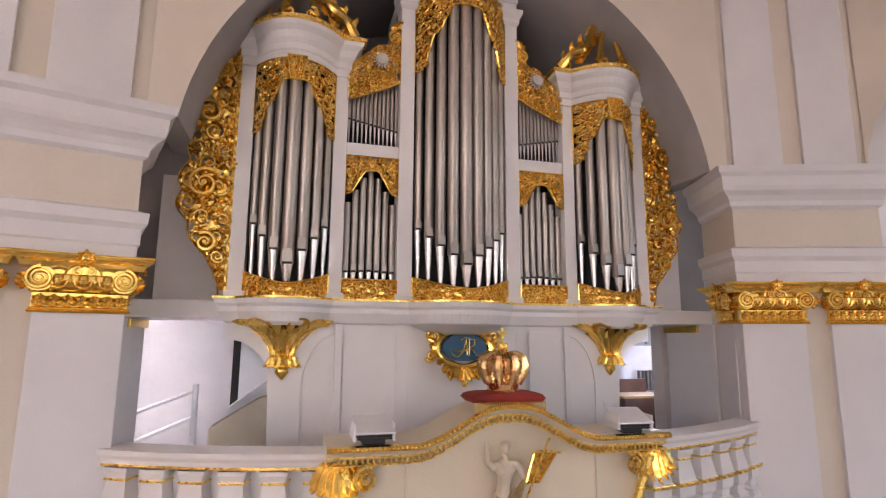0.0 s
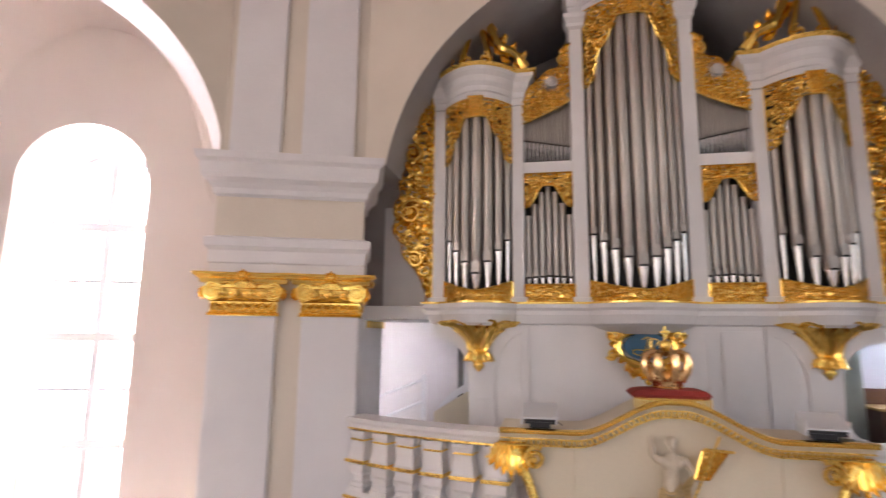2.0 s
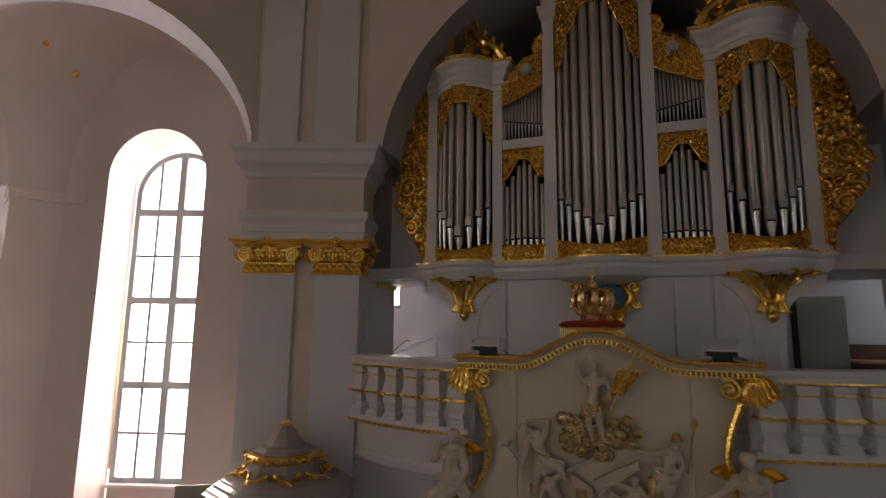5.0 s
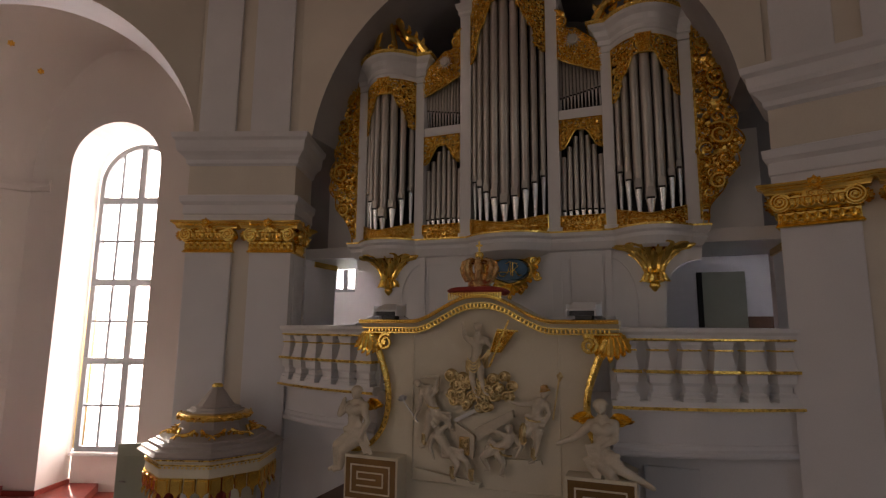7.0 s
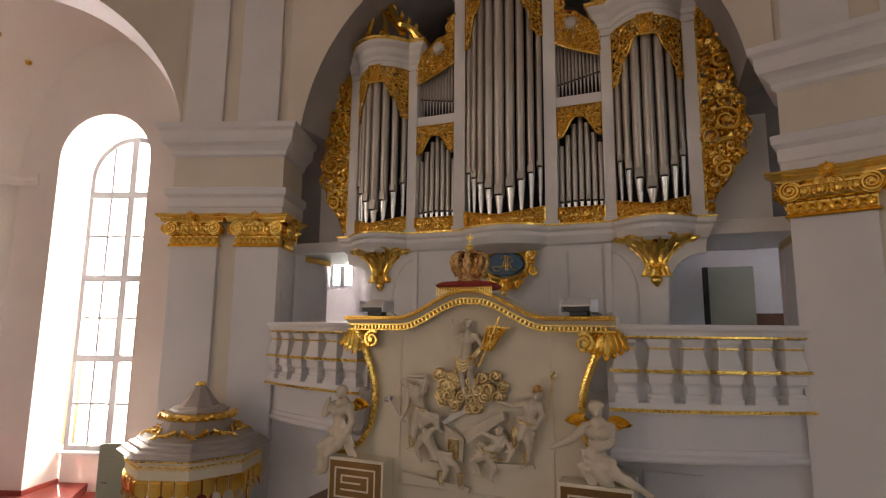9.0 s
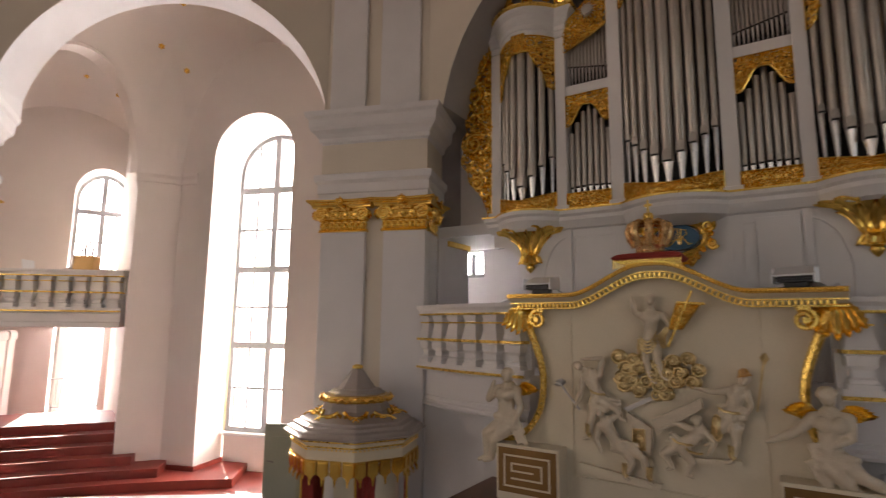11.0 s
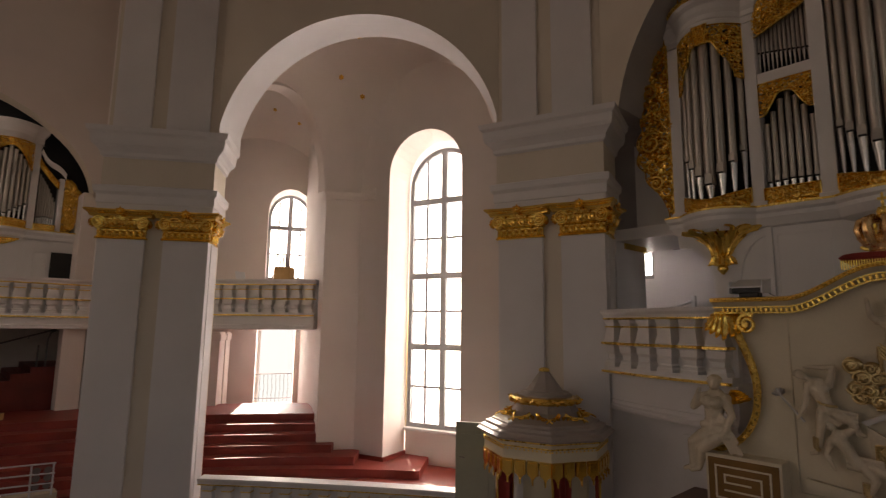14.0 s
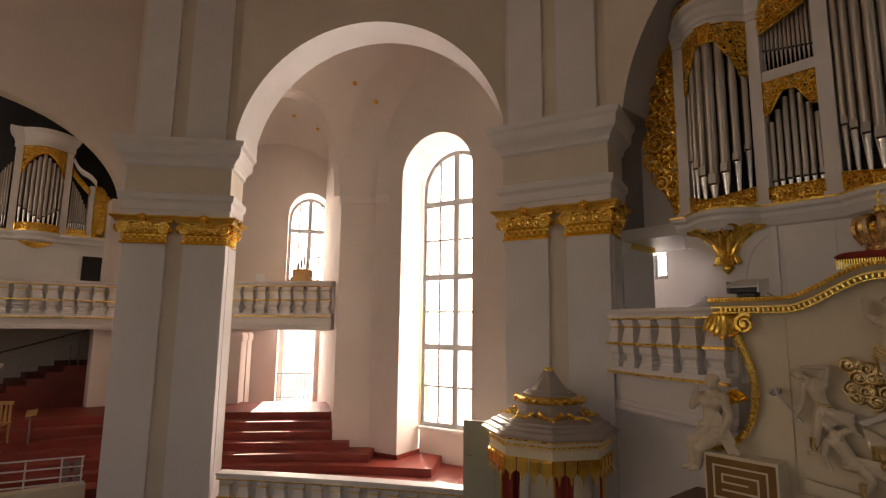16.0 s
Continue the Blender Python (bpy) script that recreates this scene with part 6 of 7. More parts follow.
def spotlight(x, y, z, rz):
    e = thing("spotlight", pose(x, y, z, 0, 0, rz), "white floodlight with a black front on the cornice", "spotlight", "floodlights on the cornice")
    part("lid", box(-0.19, 0.19, -0.22, 0.17, 0.0, 0.02, 0.004), STEEL, e, "white metal lid", m=pose(0, 0, 0.175, 17, 0, 0))
    for q in (-1, 1):
        part("cheek", plate([(-0.02, 0.05), (0.0, 0.05), (0.0, 0.2), (-0.02, 0.12)], -0.2, 0.15), STEEL, e, m=pose(q * 0.185, 0, 0))
    part("housing", prism([(-0.16, -0.16), (0.16, -0.16), (0.16, 0.05), (-0.16, 0.05)], 0.055, 0.14), BLACK, e)
    for k in range(3):
        part("louvre", box(-0.165, 0.165, -0.175, -0.155, 0.06 + 0.028 * k, 0.075 + 0.028 * k), BLACK, e)
    part("foot", box(-0.11, 0.11, -0.1, 0.06, 0.0, 0.06, 0.01), BLACK, e)
    part("cable", tube([(0.15, 0.05, 0.08), (0.2, 0.08, 0.04), (0.24, 0.1, 0.012)], 0.006, 5), BLACK, e)


spotlight(-1.40, FY - 0.06, 5.056, 0)
spotlight(1.42, FY - 0.06, 5.056, -8)

pp = thing("paper_sheet", pose(1.66, FY + 0.02, 5.056, 0, 0, 12), "crumpled white paper lying on the ivory cornice", "paper")
bm = bmesh.new()
bmesh.ops.create_grid(bm, x_segments=8, y_segments=6, size=1)
for v in bm.verts:
    x, y = v.co.x, v.co.y
    v.co = (0.15 * x, 0.12 * y, 0.004 + 0.05 * max(0.0, x * y + 0.25 * math.sin(5 * x + 3 * y)) + 0.06 * max(0.0, -x) ** 2)
part("sheet", bm, STEEL, pp, smooth=True)

# things in the loft behind
st = thing("stair_railing", pose(0, 0, 3.97), "white tubular stair railing in the loft", "railing")
part("post", box(-3.64, -3.56, 1.96, 2.04, 0, 1.36, 0.015), STEEL, st)
part("rail", tube([(-3.6, 2.0, 1.27), (-4.9, 2.0, 0.77)], 0.028, 8), STEEL, st)
part("rail", tube([(-3.6, 2.0, 0.88), (-4.9, 2.0, 0.33)], 0.028, 8), STEEL, st)
hr = thing("handrail", pose(0, 0, 3.97), "dark iron handrail on the loft wall", "handrail")
part("bar", tube([(-5.9, 4.1, 0.6), (-5.2, 4.1, 1.15), (-5.12, 4.15, 1.12)], 0.015, 6), IRON, hr)
bx = thing("sloping_chest", pose(-2.75, 1.35, 3.97), "sloping ivory chest under a white cloth", "chest")
part("chest", plate([(-0.6, 0), (0.35, 0), (0.35, 1.2), (0.1, 1.15), (-0.6, 0.72)], 0.4, 0.9), IVORY, bx)
part("cloth", plate([(-0.55, 0.78), (0.1, 1.17), (0.35, 1.21), (0.35, 1.45), (0.2, 1.4), (-0.35, 1.02)], 0.5, 0.92), STEEL, bx, "bluish white cloth")
dr = thing("door_loft", pose(-3.3, 4.16, 3.97), "white door ajar, its gap a black strip of painted shade", "door", "", "structure")
part("door_leaf", box(0.12, 0.9, -0.06, 0.0, 0, 2.05, 0.006), STEEL, dr)
# solid black strip in place of the shaded gap
part("door_gap", box(-0.02, 0.12, -0.03, 0.03, 0, 2.2), DARK, dr)
ds = thing("organ_console", pose(4.75, 2.6, 3.97), "brown wooden organ console with an open lid", "console")
part("body", box(-0.7, 0.8, -0.3, 0.4, 0, 0.95, 0.02), WOOD, ds)
part("top", plate([(-0.75, 0.98), (0.3, 0.98), (0.85, 0.86), (0.85, 0.83), (0.3, 0.94), (-0.75, 0.94)], -0.35, 0.45), OAK, ds)
part("back_board", box(-0.9, 0.3, 0.4, 0.46, 0.9, 1.25, 0.01), WOOD, ds)
ra = thing("radiator", pose(6.15, 4.1, 3.97), "grey ribbed radiator under the loft window", "radiator")
for k in range(12):
    part("rib", box(-0.55 + 0.095 * k, -0.49 + 0.095 * k, -0.1, 0.0, 0.9, 1.35, 0.012), IRON, ra)
for q in (-0.45, 0.45):
    part("pipe", tube([(q, -0.05, 0), (q, -0.05, 0.95)], 0.015, 6), IRON, ra)
for xx, w in ((3.22, 0.5),):
    d2 = thing("door_loft", pose(xx, 2.6, 3.97), "grey loft door, its gap a black strip of painted shade", "door", "", "structure")
    part("door_leaf", box(0.0, 0.75, 0, 0.05, 0, 2.1, 0.006), SAGE, d2)
    # black strip again stands for a shaded gap
    part("door_gap", box(-0.1, 0.0, 0, 0.04, 0, 2.1), DARK, d2)

# ---- pulpit canopy ----
pul = thing("pulpit", pose(-4.58, -1.74, 0, 0, 0, RA), "taupe and gold pulpit canopy with red curtains", "pulpit")


def ocone(prof, mat, name, label="", smooth=False):
    bm = bmesh.new()
    lathe([(max(r, 0.002), z) for r, z in prof], 8, bm)
    bmesh.ops.rotate(bm, verts=bm.verts, matrix=Matrix.Rotation(math.pi / 8, 3, "Z"))
    return part(name, bm, mat, pul, label)


ocone([(0.85, 2.96), (0.98, 2.98), (1.09, 3.0), (1.12, 3.03), (1.07, 3.06), (1.05, 3.09), (0.97, 3.11), (0.96, 3.15), (0.87, 3.17), (0.86, 3.20), (0.66, 3.25), (0.54, 3.33), (0.50, 3.42), (0.50, 3.46)], STONE, "canopy", "taupe stepped canopy roof")
ocone([(0.48, 3.44), (0.55, 3.45), (0.585, 3.48), (0.585, 3.52), (0.55, 3.55), (0.42, 3.56)], GOLD, "gilt_wreath", "gilded wreath round the canopy")
ocone([(0.45, 3.55), (0.45, 3.58), (0.40, 3.60), (0.38, 3.63), (0.30, 3.64), (0.27, 3.68), (0.2, 3.77), (0.14, 3.86), (0.09, 3.92), (0.09, 3.94)], STONE, "canopy_top", "taupe concave cap")
bm = bmesh.new()
for i in range(8):
    for k in range(6):
        put(bm, leaf(0.11, 0.075, 0.02, 4), pose(0, 0, 0, 0, 0, 45 * i + 22.5) @ pose(-0.2 + 0.075 * k, -0.545, 3.5, 0, 75 if k % 2 else 105, 0))
part("wreath_foliage", bm, GOLD, pul)
part("finial", lathe([(0.06, 3.93), (0.085, 3.94), (0.09, 3.96), (0.08, 3.985), (0.05, 4.0), (0.001, 4.005)], 14), GOLD_PLAIN, pul, "gilded knob", smooth=True)
ocone([(0.9, 2.70), (0.98, 2.71), (0.98, 2.92), (1.02, 2.95), (1.02, 2.99), (0.9, 3.0)], IVORY, "frieze", "ivory frieze under the canopy")
ocone([(0.98, 2.965), (1.045, 2.968), (1.05, 2.99), (0.98, 2.998)], GOLD_PLAIN, "gilt_line")
ocone([(0.97, 2.885), (1.0, 2.888), (1.0, 2.905), (0.97, 2.91)], GOLD_PLAIN, "gilt_line")
bead = None
for i in range(8):
    for k in range(12):
        bead = part("bead", bead.data if bead else lathe([(0.001, -0.016), (0.012, -0.009), (0.015, 0.0), (0.012, 0.009), (0.001, 0.016)], 6), GOLD_PLAIN, pul, m=pose(0, 0, 0, 0, 0, 45 * i) @ pose(-0.36 + 0.0655 * k, -0.915, 2.862))
for i in range(8):
    a = math.pi / 4 * i
    for k in range(4):
        x = -0.29 + 0.193 * k
        bm = plate([(x - 0.085, 2.72), (x + 0.085, 2.72), (x + 0.085, 2.52), (x + 0.04, 2.50), (x, 2.43), (x - 0.04, 2.50), (x - 0.085, 2.52)], -0.93, -0.90)
        tube([(x, -0.935, 2.46), (x, -0.935, 2.38)], [0.02, 0.012], 6, bm)
        box(x - 0.06, x + 0.06, -0.945, -0.93, 2.55, 2.69, 0.004, bm)
        part("lambrequin", bm, GOLD, pul, m=pose(0, 0, 0, 0, 0, math.degrees(a)))
    for q in (-1, 1):
        bm = bmesh.new()
        tube([(q * (0.05 + 0.3 * t), -0.56 - 0.17 * t, 3.33 - 0.10 * t - 0.02 * math.sin(6 * t)) for t in np.linspace(0, 1, 7)], [0.03 - 0.018 * t for t in np.linspace(0, 1, 7)], 6, bm)
        for k in range(3):
            put(bm, leaf(0.13, 0.07, 0.03, 4), pose(q * 0.06 * k, -0.60, 3.24, 25, q * (40 * k), 0))
        part("gilt_scroll", bm, GOLD, pul, m=pose(0, 0.0, 0, 0, 0, math.degrees(a)))
for i, a in enumerate((-125, -55, 20, 160)):
    bm = bmesh.new()
    vs, fs = [], []
    for j in range(11):
        x = -0.16 + 0.032 * j
        y = -0.80 - 0.03 * math.cos(j * 2.1)
        vs += [(x, y, 2.68), (x * 0.8, y, 1.9), (x * 0.5, y, 1.2)]
    for j in range(10):
        for k in range(2):
            fs.append((3 * j + k, 3 * j + 3 + k, 3 * j + 4 + k, 3 * j + 1 + k))
    add(bm, vs, fs)
    cu2 = part("curtain", bm, VELVET, pul, "red velvet curtain", smooth=True, m=pose(0, 0, 0, 0, 0, a + 90))
    part("curtain_trim", tube([(-0.17, -0.82, 2.68), (-0.14, -0.82, 1.9), (-0.09, -0.82, 1.2)], 0.02, 6), GOLD, cu2, "gilded curtain edge")
part("back_board", box(-0.55, 0.55, 0.45, 0.6, 0.0, 2.9, 0.01), IVORY, pul)
bm = bmesh.new()
for q in (-1, 1):
    for k in range(5):
        put(bm, leaf(0.16, 0.09, 0.04, 5), pose(q * 0.05 * k, 0.42, 2.32, 0, q * (25 + 20 * k), 0))
part("gilt_palmette", bm, GOLD, pul)
part("pulpit_body", lathe([(0.5, 0.0), (0.5, 0.2), (0.75, 0.5), (0.85, 0.6), (0.85, 1.35), (0.9, 1.4), (0.9, 1.45), (0.8, 1.46)], 8), IVORY, pul)
pd = thing("pulpit_door", pose(-5.95, -1.85, 0.0, 0, 0, 30), "grey-green panelled door leaf beside the pulpit", "door")
part("door_leaf", box(-0.42, 0.30, -0.03, 0.03, 0, 2.95, 0.008), SAGE, pd)
part("panel", box(-0.3, 0.18, -0.045, -0.028, 1.4, 2.75, 0.006), SAGE, pd)
part("handle", tube([(-0.34, -0.05, 2.35), (-0.28, -0.07, 2.35), (-0.24, -0.07, 2.34)], 0.012, 6), IRON, pd)


# ---- side aisle: parapet, gallery, small organ box ----
balustrade("parapet", bezier((-10.25, -5.1), (-8.35, -3.3), (-6.1, -1.75), 12), 0.90, 14, "low white parapet before the red steps", scale=0.82)
G0, G1 = (-14.9, -3.48), (-12.5, -1.46)
balustrade("gallery_balustrade", [G0, G1], 4.90, 8, "white gallery balustrade above the aisle doorway")
slab("floor_gallery", prism([(-14.86, -3.56), (-12.46, -1.54), (-12.9, -1.0), (-16.0, 0.3), (-18.2, -3.9), (-16.5, -4.6)], 4.52, 4.88), WHITE, "white gallery floor")
slab("trim_gallery", sweep([G0, G1], [(0.1, 4.5), (0.16, 4.52), (0.16, 4.62), (0.13, 4.64), (0.13, 4.84), (0.1, 4.85)]), PAINT, "white fascia of the gallery")
ob_ = thing("organ_box", pose(-13.75, -1.95, 4.9, 0, 0, 40), "light oak box with small dark pipes on the gallery", "box")
part("case", box(-0.24, 0.24, 0.05, 0.45, 0, 1.42, 0.015), OAK, ob_)
for k, (x, h) in enumerate(((-0.12, 1.62), (-0.03, 1.72), (0.06, 1.80), (0.14, 1.66))):
    part("pipe", lathe([(0.03, 1.40), (0.035, h), (0.001, h)], 8), IRON, ob_, m=pose(x, 0.2, 0))
for k, (x, h) in enumerate(((-0.36, 1.2), (-0.44, 1.12), (-0.54, 1.08))):
    part("pipe", lathe([(0.03, 0.0), (0.032, h), (0.001, h)], 8), IRON, ob_, m=pose(x, 0.25, 0))
ms = thing("music_stand", pose(-14.5, -2.9, 4.9, 0, 0, 40), "thin grey music stand on the gallery", "stand")
part("pole", tube([(0, 0.2, 0), (0, 0.2, 1.1)], 0.012, 6), IRON, ms)
part("desk", plate([(-0.14, 1.05), (0.16, 1.0), (0.12, 1.24), (-0.18, 1.28)], 0.16, 0.18), STEEL, ms)
ir = thing("iron_railing", pose(c.x, c.y, 1.98, 0, 0, BR), "curled iron railing in the bright doorway", "railing")
part("rail", tube([(-1.1, 0, 0.95), (1.1, 0, 0.95)], 0.018, 6), IRON, ir)
part("rail", tube([(-1.1, 0, 0.12), (1.1, 0, 0.12)], 0.014, 6), IRON, ir)
for k in range(16):
    x = -1.0 + 2.0 * k / 15
    part("bar", tube([(x, 0, 0), (x, -0.03, 0.3), (x + 0.02, -0.07, 0.45), (x, -0.02, 0.65), (x, 0, 0.95)], 0.009, 5), IRON, ir)
# pink-lit pilasters under the gallery
for k, (px, py) in enumerate(((-15.15, -3.2), (-15.6, -3.0), (-16.2, -2.6))):
    pl = thing("aisle_pilaster", pose(px, py, 0, 0, 0, 55), "plain plaster pilaster under the gallery", "pilaster", "aisle pilasters", "structure")
    part("shaft", box(-0.16, 0.16, 0, 0.5, 1.9, 4.4, 0.01), VAULT, pl)
    part("cap", box(-0.2, 0.2, -0.05, 0.5, 4.15, 4.35, 0.015), VAULT, pl)

tb = thing("floor_boards", pose(-9.1, -1.0, 1.075, 0, 0, 12), "stack of loose boards on the red floor", "boards")
for k in range(4):
    part("board", box(-0.5 + 0.08 * k, 0.55 - 0.05 * k, -0.12 + 0.1 * k, -0.03 + 0.1 * k, 0.0, 0.03 + 0.01 * k, 0.004), (OAK, IRON, WOOD, STEEL)[k], tb)

# ---- bay of the second organ ----
arch_wall("wall_second_arch", (-17.0, -15.2), (-17.0, -6.05), 8.04, 4.42, 0.55, VAULT, "pale wall over the arch of the second organ", half=4.4, stretch=0.667, z0=8.2, soffit=CREAM)
slab("wall_second_jamb", box(-18.5, -17.0, -6.45, -6.05, 0, 8.3), VAULT, "pale wall beside the second organ")
slab("wall_second_north", box(-21.5, -16.6, -6.05, -5.6, 0, ZTOP), VAULT, "pale wall between the bays")
slab("wall_second_back", box(-21.2, -21.0, -16, -5.8, 0, 12), VAULT, "plain wall behind the stairs")
# shade of the deep niche is put into this wall's colour
slab("wall_second_niche", box(-18.6, -18.5, -15.2, -6.05, 4.5, 12.9), NICHE, "back of the organ niche, painted dark for its unlit depth")
# window opening added out of view, to hold the fill lamp below
wall_with_hole("wall_second_south", (-12.5, -15.9), (-21.5, -15.9), 0, ZTOP, 0.3, [(1.0, 3.2, 2.5, 9.0, 1.1)], VAULT, "unseen pale wall closing the bay, with an added tall window")
# fill lamp, added to lift the front of the second organ
window_light("daylight_second_bay", -14.6, -15.75, 7.6, 180, 2.0, 4.5, 42, (1.0, 0.88, 0.76))
slab("floor_second_gallery", box(-21.0, -16.45, -15.9, -6.05, 4.47, 4.78), WHITE, "white floor of the second gallery")
slab("trim_second_gallery", sweep([(-16.45, -15.9), (-16.45, -6.1)], [(0.0, 4.46), (0.05, 4.47), (0.05, 4.56), (0.03, 4.58), (0.03, 4.74), (0.0, 4.75)]), PAINT, "white fascia of the second gallery")
balustrade("gallery_balustrade", [(-16.5, -12.4), (-16.5, -6.1)], 4.78, 18, "white gallery balustrade before the second organ", gilt=True)

o2 = thing("second_organ", pose(-17.8, 0, 0, 0, 0, 90), "smaller white organ with gilded carving and tin pipes", "organ")
part("lower_case", box(-10.8, -6.35, 0.02, 0.4, 4.78, 7.0, 0.01), PAINT, o2, "white panelled lower case")
f2 = bulge(-8.12, 0.5, 0.3)
path2 = [(-10.8, 0.3), (-10.8, -0.05), (-8.85, -0.05)] + [(-8.62 + k / 14, -0.05 + f2(-8.62 + k / 14)) for k in range(15)] + [(-7.4, -0.05), (-6.3, -0.05), (-6.3, 0.3)]
part("base_moulding", sweep(path2, [(-0.1, 6.88), (0.0, 6.94), (0.02, 7.02), (0.08, 7.1), (0.09, 7.18), (-0.3, 7.19)]), PAINT, o2)
part("gilt_edge", sweep(path2, [(0.088, 7.16), (0.105, 7.165), (0.105, 7.19), (0.0, 7.2)]), GOLD_PLAIN, o2)
# black boards for the unlit inside of this case too
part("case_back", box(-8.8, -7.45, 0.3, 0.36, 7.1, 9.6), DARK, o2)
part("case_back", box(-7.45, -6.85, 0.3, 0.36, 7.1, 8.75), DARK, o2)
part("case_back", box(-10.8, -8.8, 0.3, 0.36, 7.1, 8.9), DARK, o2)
for a, b, top in ((-8.80, -8.63, 9.75), (-7.61, -7.44, 9.75), (-6.95, -6.82, 8.75), (-9.42, -9.3, 9.2)):
    part("post", box(a, b, -0.05, 0.3, 7.18, min(top, 9.63), 0.012), PAINT, o2)
for i in range(9):
    k = 1 - abs(i - 4) / 4
    x = -8.56 + 0.88 * i / 8
    organ_pipe(o2, x, f2(x) + 0.05, 7.25, 0.62 - 0.34 * k, 1.15 + 0.75 * k, 0.046 + 0.006 * k, 0.09)
for i in range(8):
    t = i / 7
    organ_pipe(o2, -7.38 + 0.38 * t, 0.08, 7.25, 0.36 - 0.1 * abs(t - 0.5), 1.25 - 0.75 * t, 0.024, 0.06)
    organ_pipe(o2, -8.86 - 0.38 * t, 0.08, 7.25, 0.36, 1.5 - 0.6 * t, 0.024, 0.06)
part("carved_veil", carve(lambda v: (-8.63, -7.61), 0.0, 1.0, 0.04, 0.16, 0.05, 401, holes=0.35, bend=lambda u, h, v: (u, f2(u) - 0.03 + h, 9.62 - (1 - v) * (0.2 + 0.6 * abs((u + 8.12) / 0.51) ** 1.8))), GOLD, o2, "gilded carving over the pipes", smooth=True)
part("carved_sill", carve(lambda v: (-8.63, -7.61), 0.0, 1.0, 0.05, 0.18, 0.05, 402, bend=lambda u, h, v: (u, f2(u) - 0.05 + h, 7.2 + 0.2 * v)), GOLD, o2, "gilded carved strip", smooth=True)
part("carved_sill", carve(lambda v: (-7.44, -6.95), 0.0, 1.0, 0.05, 0.18, 0.05, 403, bend=lambda u, h, v: (u, -0.05 + h, 7.2 + 0.16 * v)), GOLD, o2, smooth=True)
part("carved_veil", carve(lambda v: (-7.44, -6.95), 0.0, 1.0, 0.04, 0.14, 0.05, 404, bend=lambda u, h, v: (u, -0.03 + h, 9.25 - 0.62 * max(0.0, (u + 7.44) / 0.49) ** 0.8 - (1 - v) * 0.2)), GOLD, o2, "gilded carving over the pipes", smooth=True)
tp = [(-8.84, 0.3), (-8.84, -0.06)] + [(-8.62 + k / 14, -0.06 + f2(-8.62 + k / 14)) for k in range(15)] + [(-7.40, -0.06), (-7.40, 0.3)]
part("tower_cornice", sweep(tp, [(-0.1, 9.6), (0.0, 9.64), (0.0, 9.8), (0.05, 9.9), (0.12, 10.0), (0.15, 10.12), (-0.3, 10.13)]), PAINT, o2)
part("tower_roof", prism(tp, 10.08, 10.12), PAINT, o2)
bm = bmesh.new()
vs, fs = [], []
for i in range(13):
    t = i / 12
    x = -7.42 + 0.62 * t
    z = 9.5 - 0.62 * (t ** 0.8) - 0.05 * math.sin(2 * math.pi * t)
    vs += [(x, -0.1, z - 0.16), (x, -0.1, z - 0.04), (x, -0.15, z), (x, 0.25, z)]
for i in range(12):
    fs += [(4 * i + k, 4 * i + 4 + k, 4 * i + 5 + k, 4 * i + 1 + k) for k in range(3)]
add(bm, vs, fs)
part("flat_cornice", bm, PAINT, o2, "white sweeping cornice")
part("carved_wing", carve(lambda v: (-6.80, -6.80 + 0.08 + 0.42 * math.sin(math.pi * (v - 7.2) / 1.55 * 0.95 + 0.1) ** 0.8), 7.2, 8.75, 0.035, 0.18, 0.08, 405, holes=0.4, lobes=0.05), GOLD, o2, "gilded openwork side wing", smooth=True)
# no hole here: a black plate paints the opening's shade
part("dark_opening", box(-6.95, -6.42, -0.01, 0.02, 5.5, 6.6), DARK, o2, "black plate for the unlit opening in the lower case")
part("gilt_festoon", carve(lambda v: (-8.5, -7.74), 0.0, 1.0, 0.05, 0.14, 0.05, 406, lobes=0.02, bend=lambda u, h, v: (u, -0.32 + h, 6.86 - (1 - v) * 0.17 * (1 - abs((u + 8.12) / 0.4) ** 1.5))), GOLD, o2, smooth=True)
for x0, x1 in ((-8.7, -7.65), (-7.35, -7.02), (-9.5, -8.95)):
    panel_frame(o2, x0, x1, 5.2, 6.6, 0.02)

# stairs under the second gallery
for k in range(7):
    s_ = tagged(part("stair_step", box(-20.9, -18.0, -9.6 + 0.42 * k, -6.1, 2.2 + 0.17 * k, 2.37 + 0.17 * k), CARPET), "dark red carpeted step under the gallery", "step", "steps under the gallery", "structure")
sr = thing("stair_handrail", pose(0, 0, 0), "dark handrail along the stair wall", "handrail")
part("bar", tube([(-20.9, -8.9, 3.55), (-20.9, -6.2, 4.4)], 0.03, 6), IRON, sr)
for yy, zz in ((-8.5, 3.66), (-6.9, 4.17)):
    part("bracket", tube([(-21.0, yy, zz - 0.08), (-20.9, yy, zz)], 0.015, 5), IRON, sr)
pr = thing("stair_post", pose(-18.15, -6.75, 3.39), "curved dark iron railing post", "railing")
part("post", tube([(0, 0, 0), (0, 0, 0.75), (0, 0.06, 0.95), (0, 0.2, 1.02)], 0.025, 6), IRON, pr)
part("post", tube([(0, -0.2, 0), (0, -0.2, 0.6)], 0.025, 6), IRON, pr)
cl2 = thing("column", pose(-16.6, -8.75, 2.3), "short pale column under the gallery", "column")
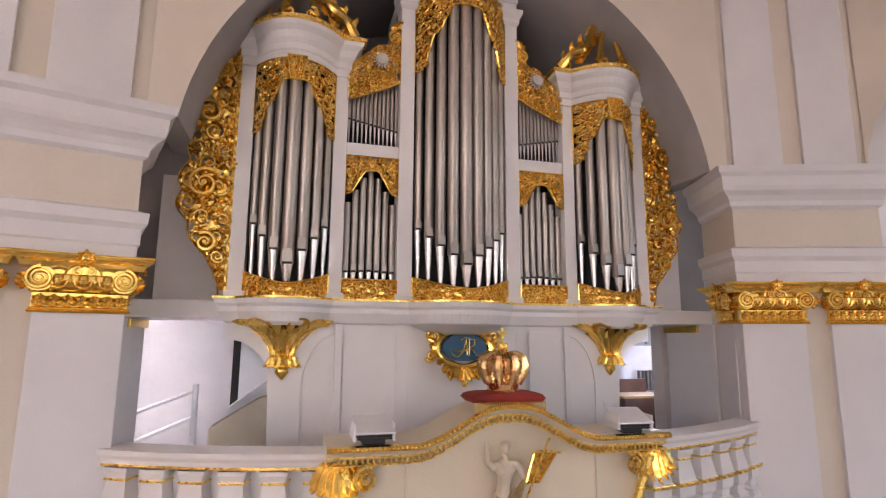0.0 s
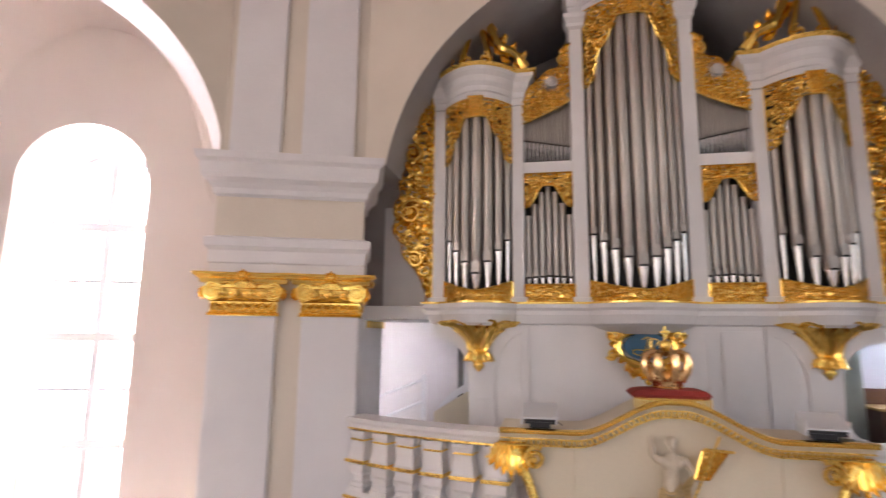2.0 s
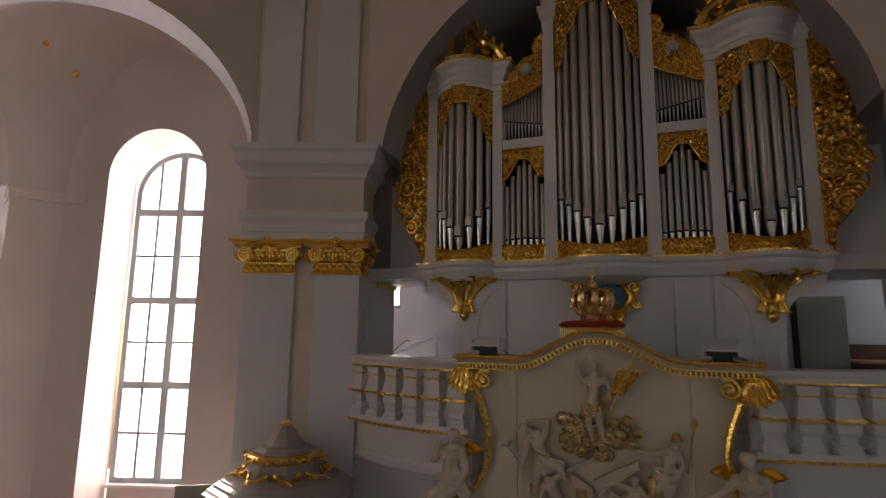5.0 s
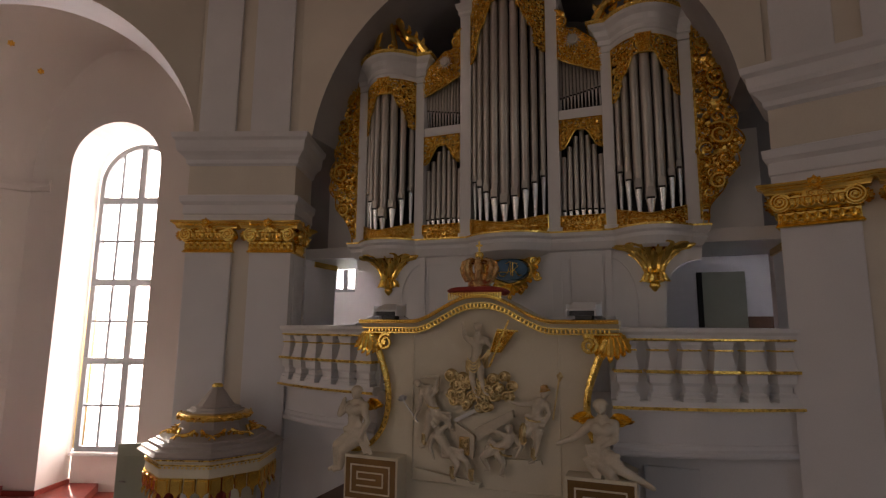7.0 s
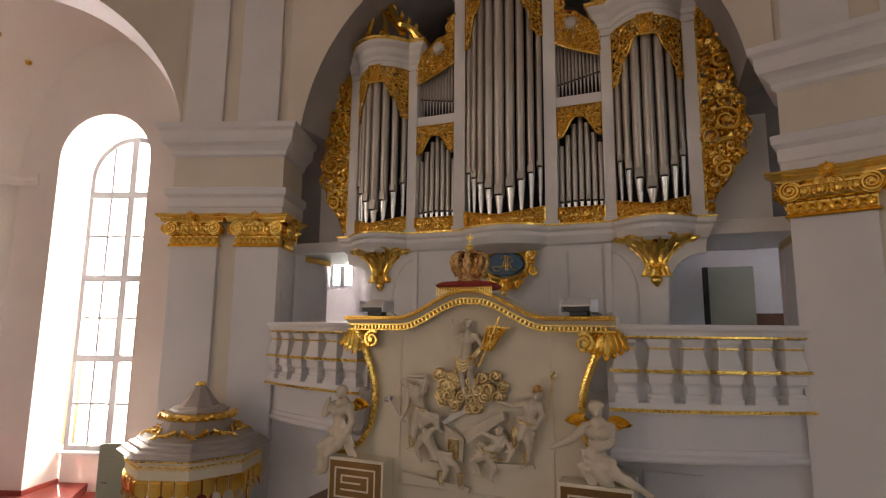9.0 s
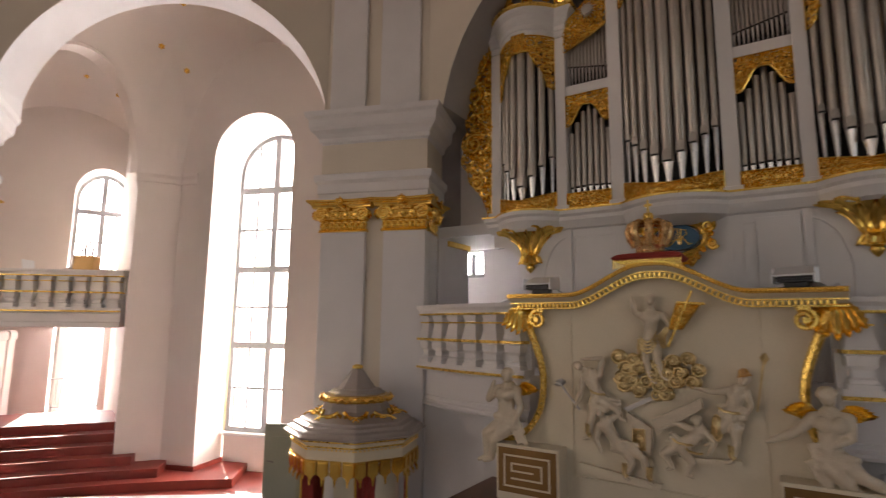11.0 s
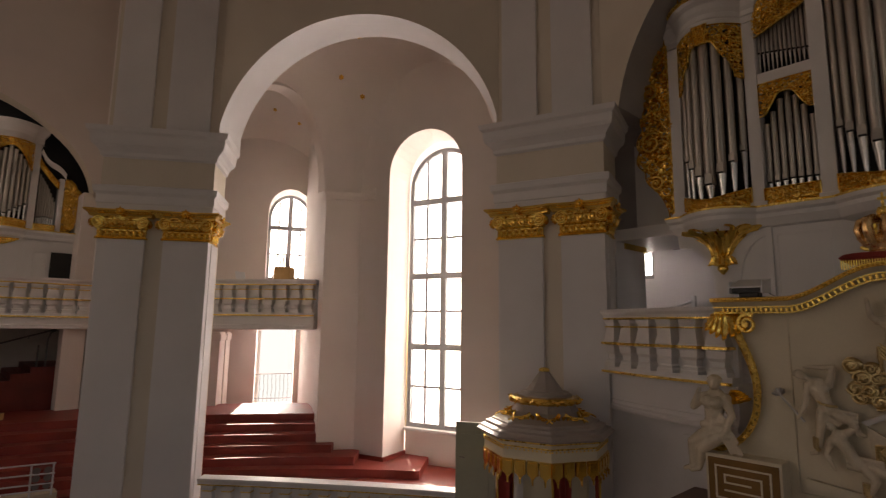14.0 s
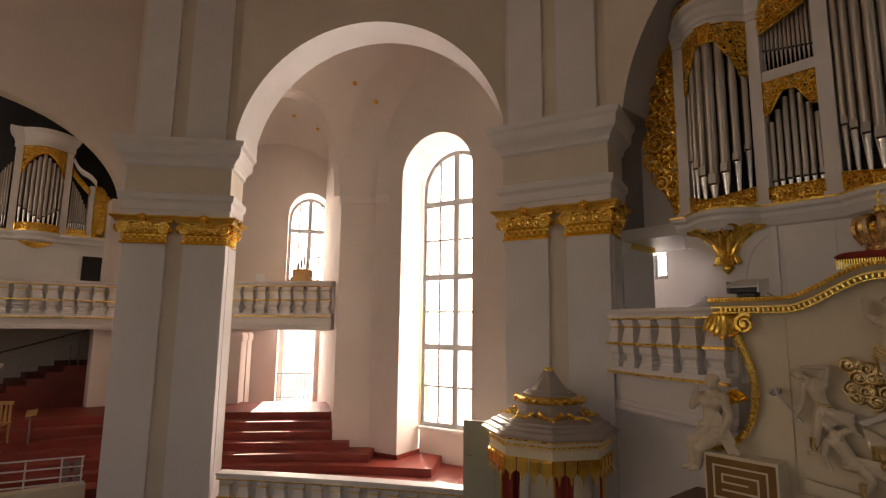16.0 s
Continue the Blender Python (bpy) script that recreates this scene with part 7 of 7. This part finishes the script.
part("shaft", lathe([(0.26, 0), (0.26, 0.1), (0.21, 0.15), (0.2, 1.0), (0.18, 1.15), (0.24, 1.22), (0.24, 1.3)], 16), VAULT, cl2, smooth=True)
slab("wall_second_pier", box(-17.3, -16.7, -6.62, -6.1, 0, 4.47), VAULT, "pink-lit pier under the gallery")

mr = thing("metal_railing", pose(-12.1, -7.62, 1.0, 0, 0, 78), "white metal railing before the dark seats", "railing")
for z in (0.98, 0.80, 0.62, 0.5):
    part("rail", tube([(-2.4, 0, z), (0.45, 0, z)], 0.016, 6), STEEL, mr)
for x in (-2.3, -1.4, -0.5, 0.08, 0.42):
    part("post", tube([(x, 0, 0.4), (x, 0, 0.98)], 0.016, 6), STEEL, mr)
for k in range(6):
    part("fret", spiral(0.16 + 0.18 * (k % 2), 0.58 + 0.14 * (k // 2), 0.06, 1.0, 0, 1, 0.01, 0, None, 16, 0.0, 0.9), IRON, mr)
slab("wall_parapet", box(-12.4, -12.1, -10.5, -7.1, 0, 1.42), IVORY, "low ivory parapet")
ch = thing("chair", pose(-14.4, -8.6, 1.98, 0, 0, 60), "slatted wooden chair on the red steps", "chair")
for k in range(5):
    part("slat", box(-0.2 + 0.09 * k, -0.15 + 0.09 * k, 0.18, 0.2, 0.45, 0.85), OAK, ch)
part("seat", box(-0.22, 0.24, -0.2, 0.2, 0.42, 0.45, 0.008), OAK, ch)
part("top_bar", box(-0.22, 0.24, 0.17, 0.21, 0.82, 0.9, 0.008), OAK, ch)
for x in (-0.2, 0.2):
    for y in (-0.18, 0.18):
        part("leg", box(x - 0.02, x + 0.02, y - 0.02, y + 0.02, 0, 0.42), OAK, ch)
md = thing("lectern", pose(-14.0, -8.0, 1.98, 0, 0, 60), "small dark lectern with an orange sheet", "lectern")
part("pole", tube([(0, 0, 0), (0, 0, 0.6)], 0.02, 6), IRON, md)
part("sheet", plate([(-0.1, 0.58), (0.12, 0.62), (0.14, 0.76), (-0.08, 0.72)], -0.02, 0.0), OAK, md)
